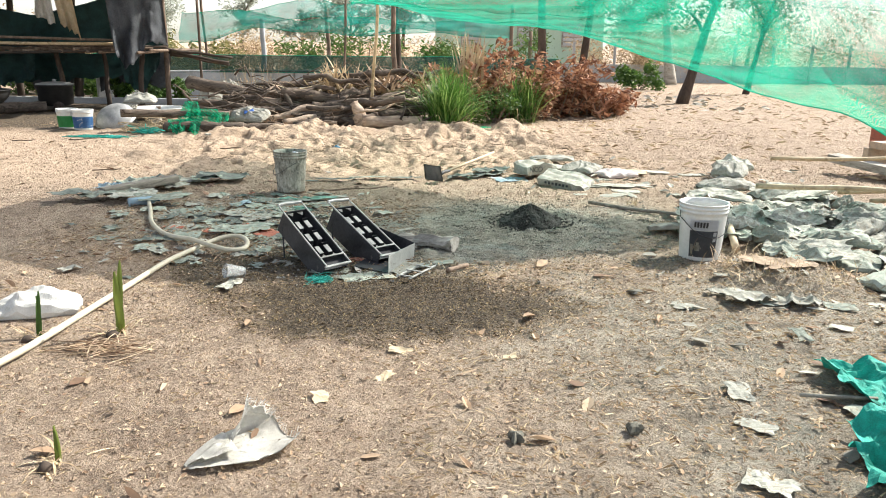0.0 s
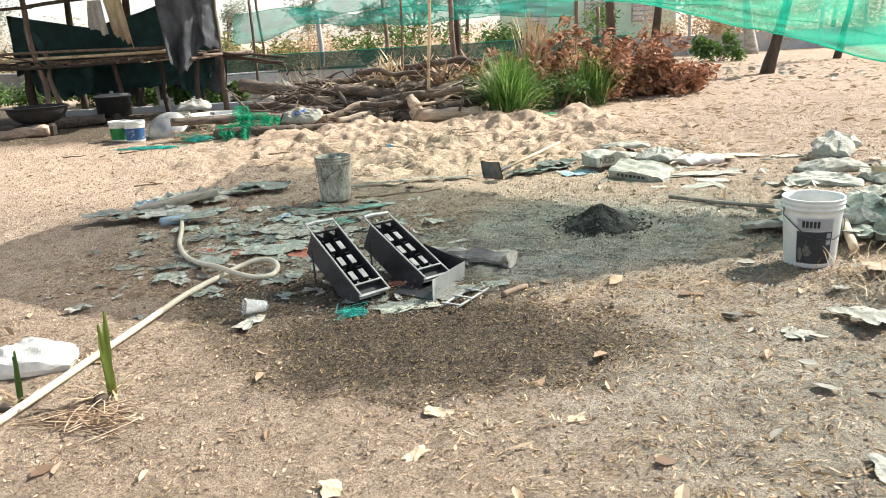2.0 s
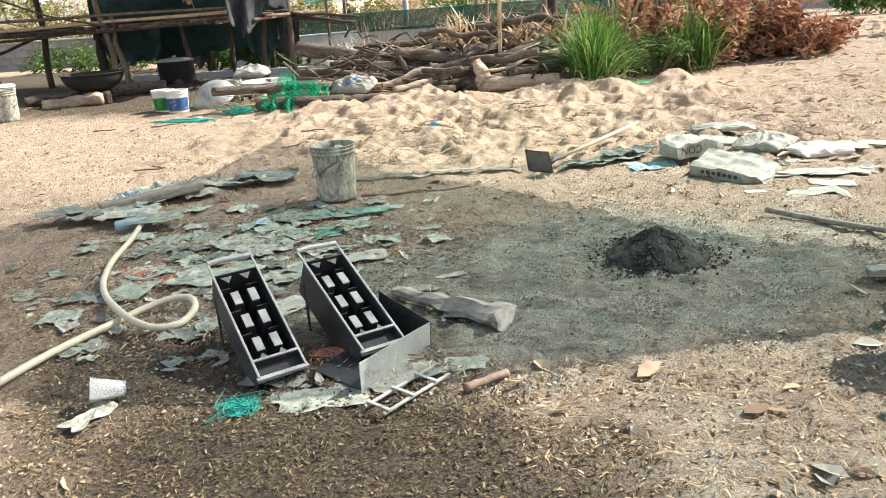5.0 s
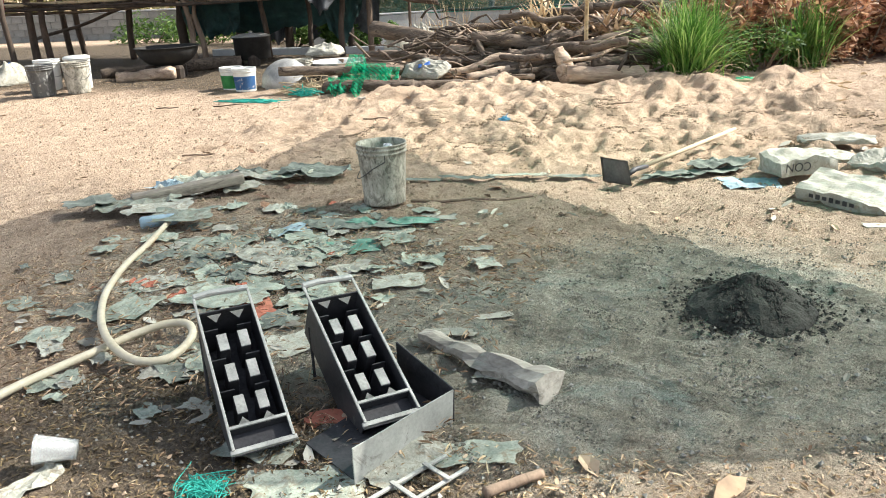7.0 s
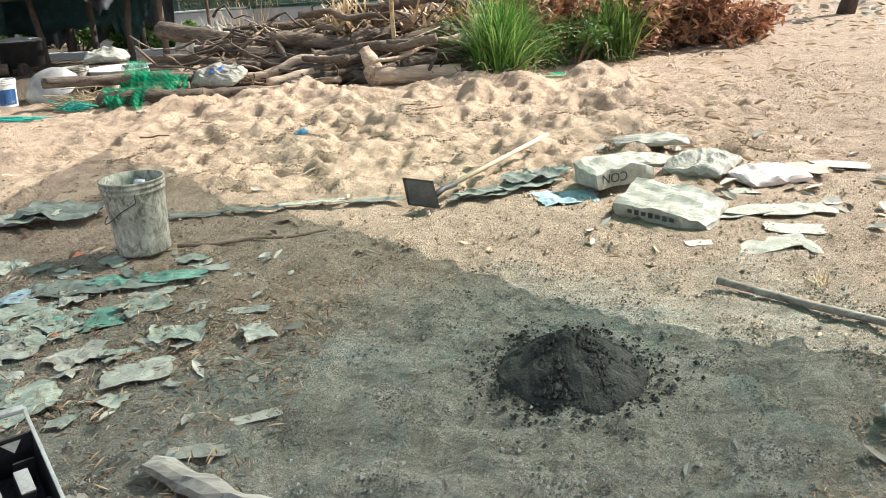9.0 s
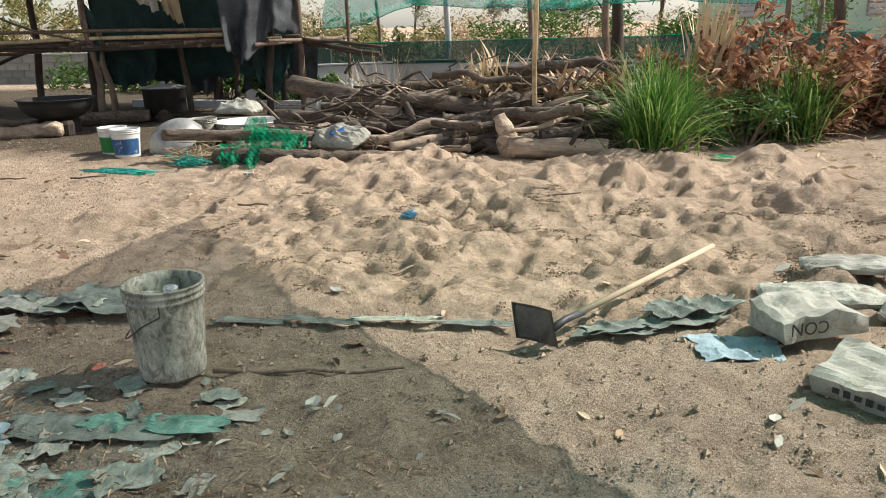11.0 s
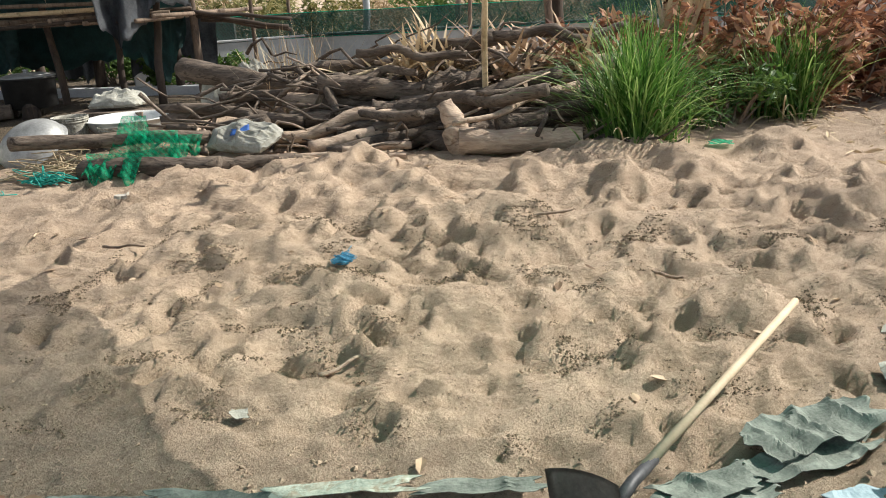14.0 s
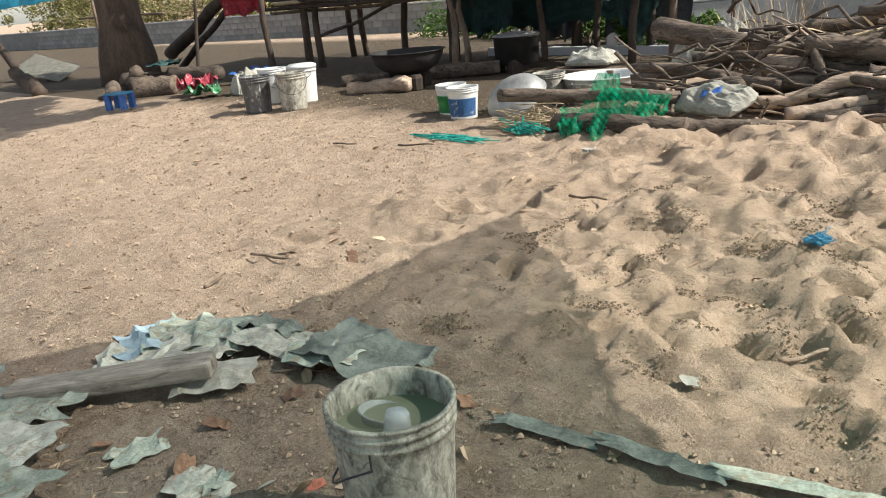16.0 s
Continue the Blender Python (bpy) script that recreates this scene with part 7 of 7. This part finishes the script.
def boxy_sack(x, y, w, d, h, turn, seed, label, mat=SACK, lift=0.0, tilt=(0, 0)):
    """A folded cement sack that keeps its block shape."""
    bm = bmesh.new()
    bmesh.ops.create_cube(bm, size=1)
    bmesh.ops.scale(bm, vec=(w, d, h), verts=bm.verts)
    bmesh.ops.translate(bm, vec=(0, 0, h / 2), verts=bm.verts)
    bmesh.ops.subdivide_edges(bm, edges=bm.edges[:], cuts=11, use_grid_fill=True)
    for v in bm.verts:
        p = v.co.copy()
        sag = 1 - 0.5 * (abs(p.x) / (w / 2)) ** 3 * (1 if p.x > 0 else 0.3)
        v.co.z *= max(0.15, sag + 0.3 * noise.noise(Vector((p.x * 6 + seed, p.y * 6, seed))))
        v.co.x += 0.03 * noise.noise(Vector((p.y * 7, p.z * 7, seed)))
        v.co.y += 0.03 * noise.noise(Vector((p.x * 7, p.z * 7, seed + 3)))
        if p.z > h * 0.5:
            v.co.z += 0.02 * noise.noise(Vector((p.x * 14 + seed, p.y * 14, 2)))
    return lay(bm, x, y, turn, "cement_sack", mat, label, "sack", lift, tilt, "cement sacks")


sa = boxy_sack(1.28, 8.06, 0.5, 0.3, 0.08, -28, 1.0, "white cement sack with black print on soil", tilt=(12, 5), lift=0.02)
for k in range(7):
    part("print_bar", box(0.024, 0.003, 0.03 if k % 2 else 0.022, 0.0, (-0.17 + 0.038 * k, -0.157, 0.042)), INK, sa)
sb = boxy_sack(1.02, 8.62, 0.42, 0.26, 0.115, 32, 2.0, "white cement sack with black letters on soil")
lettering("CON", 0.08, sb, pose(0.0, -0.14, 0.085, 90, 180, 0))
lay(crumpled(0.42, 0.3, 0.06, 11.0, 0.014, 0.25, 0.003, 8), 0.74, 8.42, 15, "sheet", SACK_BLUE, "flattened dusty blue sack by the shovel", "sheet")
lay(crumpled(0.5, 0.2, 0.14, 12.0, 0.012, 0.2, 0.003, 5), 0.55, 8.75, 35, "sheet", DARK_CLOTH, "torn dark green sheet beside the shovel handle", "sheet")
BAGS = ((1.15, 9.15, 0.6, 0.3, 0.12, 10, SACK_GREY), (1.35, 9.55, 0.55, 0.25, 0.1, 5, SACK), (1.62, 9.0, 0.5, 0.4, 0.2, 60, SACK), (1.95, 8.75, 0.42, 0.34, 0.14, 20, SACK_PINK), (2.2, 8.85, 0.22, 0.24, 0.22, 80, RAG_BEIGE), (2.45, 9.0, 0.35, 0.16, 0.06, -10, SACK), (2.85, 8.9, 0.3, 0.16, 0.05, 10, SACK), (1.65, 8.1, 0.34, 0.16, 0.05, 20, SACK_GREY), (1.95, 8.15, 0.42, 0.2, 0.1, 5, SACK_GREY), (1.68, 7.62, 0.42, 0.18, 0.05, 25, SACK), (1.85, 7.85, 0.3, 0.16, 0.05, -10, SACK_GREY), (1.75, 8.5, 0.16, 0.12, 0.05, 10, SACK), (1.35, 7.65, 0.14, 0.08, 0.03, 10, SACK_GREY), (0.95, 9.25, 0.4, 0.24, 0.1, -20, SACK_GREY))
for k, (x, y, w, d, h, turn, mat) in enumerate(BAGS):
    f = sack if k in (0, 1, 2, 3) else crumpled
    mat = SACK_GREY if k >= 5 and mat is SACK else mat
    lay(f(w, d, h * 0.55, 15 + 2.7 * k), x, y, turn, "cement_sack", mat, {"white_woven_sack": "empty white cement sack crumpled on soil", "dusty_grey_sack": "empty dusty grey cement sack on soil", "faded_pink_sack": "faded pink and orange sack on soil", "beige_rag": "brown paper sack standing crumpled on soil"}[mat.name], "sack", group="empty sacks")
tagged(link_mesh("pole", pole_bm((1.33, 7.12, 0.03), (2.35, 6.3, 0.04), 0.017, 0.014, 0.03, 4, 9, 0.08, 14), PLANK_DARK, True), "old wooden pole lying on the soil", "pole")

# pile of empty sacks by the paint bucket, beams beyond
rp = random.Random(31)
for k in range(84):
    t = rp.random()
    x = 2.05 + 1.7 * t + rp.gauss(0, 0.18)
    y = 6.0 + 0.5 * t + rp.gauss(0, 0.5)
    if math.hypot(x - 1.76, y - 5.38) < 0.42:
        continue
    w = rp.uniform(0.22, 0.55)
    mat = rp.choice((SACK, SACK, SACK_GREY, SACK_GREEN, SACK_GREEN, SACK_GREY))
    high = rp.uniform(0.05, 0.11)
    shape = sack(w, w * rp.uniform(0.45, 0.7), high, 60 + 1.3 * k) if k % 3 == 0 else crumpled(w * 1.1, w * rp.uniform(0.5, 0.9), high * 2.4, 60 + 1.3 * k, 0.02, 0.25, 0.002, 4.5)
    lay(shape, x, y, rp.uniform(-40, 40), "cement_sack", mat, {"white_woven_sack": "empty white cement sack in a loose pile", "dusty_grey_sack": "dusty grey cement sack in a loose pile", "cement_dusted_green_sheet": "greenish cement-dusted sack in a loose pile"}[mat.name], "sack", rp.uniform(0, 0.09), (rp.uniform(-14, 14), rp.uniform(-10, 10)), "piled sacks")
for k, (x, y, w, d, h, turn, mat, dz) in enumerate(((2.95, 8.1, 0.6, 0.36, 0.2, 20, SACK, 0.0), (3.1, 8.4, 0.5, 0.34, 0.22, 60, SACK, 0.1), (3.25, 8.75, 0.4, 0.3, 0.25, 10, SACK_GREY, 0.1), (2.7, 7.6, 0.6, 0.4, 0.15, -20, SACK, 0), (3.4, 7.6, 0.8, 0.4, 0.2, 10, SACK_GREY, 0), (2.9, 4.75, 0.7, 0.45, 0.16, 30, SACK_GREEN, 0), (3.3, 5.2, 0.7, 0.45, 0.2, -10, SACK_GREY, 0), (2.75, 5.2, 0.5, 0.35, 0.14, 60, SACK_GREEN, 0))):
    lay(sack(w, d, h * 0.6, 90 + 2.3 * k), x, y, turn, "cement_sack", mat, "slumped cement sack on the dry soil", "sack", dz, group="piled sacks")
for k, (x, y, w, d, turn) in enumerate(((1.72, 4.42, 0.3, 0.22, 20), (1.98, 4.36, 0.26, 0.16, -25), (1.6, 4.52, 0.16, 0.08, 5))):
    lay(crumpled(w, d, 0.15, 140 + 3.7 * k, 0.012, 0.2, 0.002, 5), x, y, turn, "sheet", SACK_GREY, "torn grey sack piece curled on dry soil", "sheet", group="torn sack pieces")
tagged(link_mesh("plastic_pipe", tube(straight((2.03, 5.42, 0.05), (2.12, 5.8, 0.12), 4), [0.026] * 4, 14), HANDLE_WOOD, True), "short pale plastic pipe against the sacks", "pipe")
for k, (a, b) in enumerate((((2.6, 6.55, 0.3), (4.4, 6.2, 0.33)), ((3.6, 8.6, 0.25), (5.6, 8.35, 0.3)), ((3.7, 7.3, 0.12), (5.4, 7.2, 0.2)), ((3.9, 7.1, 0.08), (5.6, 6.9, 0.12)))):
    log(a, b, 0.022, 0.02, BAMBOO, 400 + k, 0.04, "pale bamboo pole lying across the sacks", 0.05, "bamboo_pole", "bamboo poles", 8, 10)
beam = lambda nm, sx, sy, sz, m, mat, lab: setattr(tagged(link_mesh(nm, box(sx, sy, sz, 0.006), mat), lab, "beam", "timber beams"), "matrix_world", m)
beam("timber_beam", 1.5, 0.2, 0.09, pose(5.0, 8.6, 0.12, 0, 5, -58), PLANK, "grey sawn timber beam stacked in the yard")
beam("timber_beam", 1.9, 0.09, 0.24, pose(5.85, 9.3, 0.2, 0, 0, 12), TIMBER, "brown sawn timber beam on edge")
beam("timber_beam", 1.7, 0.22, 0.08, pose(5.8, 9.1, 0.36, 0, 0, 8), TIMBER, "pale brown timber beam on top of the stack")
beam("steel_beam", 1.6, 0.1, 0.3, pose(6.6, 10.0, 0.22, 0, 0, 5), RUST, "red-oxide painted steel channel")
beam("steel_beam", 0.1, 0.3, 0.42, pose(5.6, 10.0, 0.26, 0, 0, 5), RUST, "short upright red-oxide steel piece")

# bunched green net on the ground
for k, (x, y, w, d, h, turn) in enumerate(((1.98, 3.22, 0.75, 0.42, 0.3, -10), (1.8, 2.82, 0.65, 0.5, 0.4, 40), (1.57, 2.5, 0.5, 0.42, 0.3, 60), (2.2, 2.9, 0.6, 0.6, 0.4, 0), (1.85, 2.45, 0.7, 0.5, 0.4, 20))):
    lay(crumpled(w, d, h, 31 + 3 * k, 0.016, 0.2, 0.0015, 5), x, y, turn, "bunched_net", varied("bunched_emerald_net", (0.0, 0.15, 0.11), (0.005, 0.42, 0.32), 0.75, 0, 14, 200, bump_by=0.6, depth=0.008) if k == 0 else bpy.data.materials["bunched_emerald_net"], "bunched emerald shade net lying on the soil", "net", group="bunched net")
for k, (x, y) in enumerate(((0.21, 2.78), (0.66, 2.82))):
    lay(lathe([(0.004, 0), (0.026, 0.004), (0.03, 0.018), (0.02, 0.034), (0.004, 0.04)], 11, 1.4, 3.1 * k + 1), x, y, 40 * k, "clod", DARK_CLOT, "small dark clod lying on chaff", "clod", group="dark clods")
tagged(link_mesh("plastic_pipe", tube(straight((1.42, 3.12, 0.03), (1.72, 3.08, 0.035), 4), [0.008] * 4, 12), SACK, True), "short white plastic pipe under dry leaves", "pipe")

# sacks and sprouts in front
fs = thing("open_sack", pose(-0.925, 2.55, on_ground(-0.8, 2.65, -0.004), 0, 0, 36), "torn white woven sack lying open on the soil", "sack")
SACK_LENGTH = 0.37


def half_width(u):
    return 0.012 + 0.108 * min(1.0, u * 1.9) ** 0.75 - 0.012 * u


def sack_point(u, s):
    """u runs from the closed tip to the mouth; s in 0..1 crosses the lower layer, past 1 the upper layer folds back over."""
    w = half_width(u)
    ruck = 0.010 * noise.noise(Vector((u * 5, s * 4, 3.0))) + 0.006 * noise.noise(Vector((u * 15, s * 11, 8.0)))
    if s <= 1:
        y = -w + 2 * w * s
        lip = 0.045 * max(0.0, (u - 0.72) / 0.28) ** 1.5
        return Vector((SACK_LENGTH * u + 0.5 * ruck, y, 0.012 + max(0.0, ruck) + lip * (abs(2 * s - 1) ** 2) + 0.012 * (1 - s) * min(1, u * 4)))
    t = s - 1
    over = radians(176 - 78 * max(0.0, min(1.0, (u - 0.5) / 0.28)))
    reach = (1.85 * w if u < 0.5 else 0.135 - 0.05 * abs(u - 0.74) / 0.26) * (1 + 0.12 * noise.noise(Vector((u * 9, 2.0, 1.0))))
    p = Vector((0, w, 0.014))
    n = 10
    for k in range(n):
        q = t * (k + 0.5) / n
        a = over * min(1.0, q / 0.16) + (0.7 * max(0, q - 0.55) if u > 0.5 else 0)
        p += Vector((0, math.cos(a), math.sin(a))) * (reach * t / n)
    return Vector((SACK_LENGTH * u - 0.07 * t * max(0, u - 0.4) + ruck, p.y + ruck, p.z + 0.012 * min(1, u * 3) + 1.4 * ruck * t))


bm = bmesh.new()
NU, NS = 30, 44
gs = {(i, k): bm.verts.new(sack_point(i / NU, 2 * k / NS)) for i in range(NU + 1) for k in range(NS + 1)}
for i in range(NU):
    for k in range(NS):
        bm.faces.new((gs[i, k], gs[i + 1, k], gs[i + 1, k + 1], gs[i, k + 1]))
bmesh.ops.solidify(bm, geom=bm.faces[:], thickness=0.002)
part("body", bm, SACK_CLEAN, fs, smooth=True)
rf = random.Random(3)
fr = bmesh.new()
for _ in range(110):
    p = sack_point(1.0, rf.uniform(0, 2)) if rf.random() < 0.6 else sack_point(rf.uniform(0.45, 1.0), 2.0)
    tube([p, p + Vector((rf.uniform(0.0, 0.03), rf.gauss(0, 0.015), rf.uniform(-0.01, 0.03)))], 0.0009, 4, bm=fr)
tagged(part("fringe", fr, SACK_CLEAN, fs, "frayed white threads"), kind="stuff")
lay(sack(0.42, 0.24, 0.12, 41.0, True), -2.16, 4.1, 18, "sack", SACK_CLEAN, "small white plastic sack slumped on the soil", "sack")
PALM = island_leaf("young_palm_blade", (0.14, 0.2, 0.03), (0.24, 0.3, 0.06), (0.36, 0.4, 0.1), 0.5, 0.35, 0.1)


def sprout(x, y, h, blades, seed, label, mat=PALM):
    r = random.Random(seed)
    ob = thing("palm_sprout", pose(x, y, on_ground(x, y, -0.01)), label, "seedling", "palm sprouts")
    for k in range(blades):
        bm = bmesh.new()
        lean = Vector((r.gauss(0, 0.06), r.gauss(0, 0.05), 1)).normalized()
        prev = None
        for q in range(9):
            t = q / 8
            w = h * 0.052 * math.sin(math.pi * min(0.97, 0.12 + 0.85 * t)) ** 0.8
            c = lean * (h * (1 - 0.13 * k) * t) + Vector((0.01 * k, 0.004 * k, 0))
            row = [bm.verts.new(c + Vector((-w, 0.006, 0))), bm.verts.new(c + Vector((0, -0.006, 0))), bm.verts.new(c + Vector((w, 0.006, 0)))]
            if prev:
                bm.faces.new((prev[0], prev[1], row[1], row[0]))
                bm.faces.new((prev[1], prev[2], row[2], row[1]))
            prev = row
        part("blade", bm, mat, ob, smooth=True)
    vs, fc = strips((0, 0, 0.0), 26, 0.16, 0.008, seed, up=(0.0, 0.5), droop=0.8, spread_r=0.03)
    o2 = new("husk_fibre", pydata_mesh("husk_fibre", vs, fc, STRAW))
    o2.parent = ob
    nut = part("husk", lathe([(0.01, 0), (0.026, 0.006), (0.034, 0.018), (0.02, 0.035), (0.005, 0.04)], 9, 0.9, seed), HUT_POLE, ob, smooth=True)
    nut.matrix_local = pose(-0.01, -0.06, 0.0)
    return ob


sprout(-1.64, 3.8, 0.37, 3, 1, "young palm sprout with upright green blades")
sprout(-2.02, 3.77, 0.25, 2, 2, "small palm sprout with dusty green blades", LEAVES)
sprout(-1.39, 2.62, 0.14, 2, 3, "tiny palm sprout pushing out of dry soil")
tangle(-1.62, 3.6, 0.3, 0.16, 0.02, 31, LEAF_LITTER, "dry root fibres round the palm sprout", 18, 0.002)
lay(crumpled(0.5, 0.32, 0.05, 51.0, 0.02, 0.4, 0.002, 9), 2.1, 4.85, 10, "dry_grass_mat", bpy.data.materials["soil_clods"], "low hump of dry grass and soil", "mound", 0.01)
clump("dry_grass", (2.1, 4.85, 0.06), "tuft of short dry grass on a soil hump", "dry grass", STRAW, 420, 0.12, 0.004, 61, up=(0.1, 0.8), droop=0.6, spread_r=0.22, seg=3)
clump("dry_grass", (1.75, 7.12, 0.01), "tiny dry grass tuft in the soil", "dry grass", STRAW, 30, 0.08, 0.004, 62, up=(0.3, 0.9), droop=0.6, spread_r=0.02, seg=3)
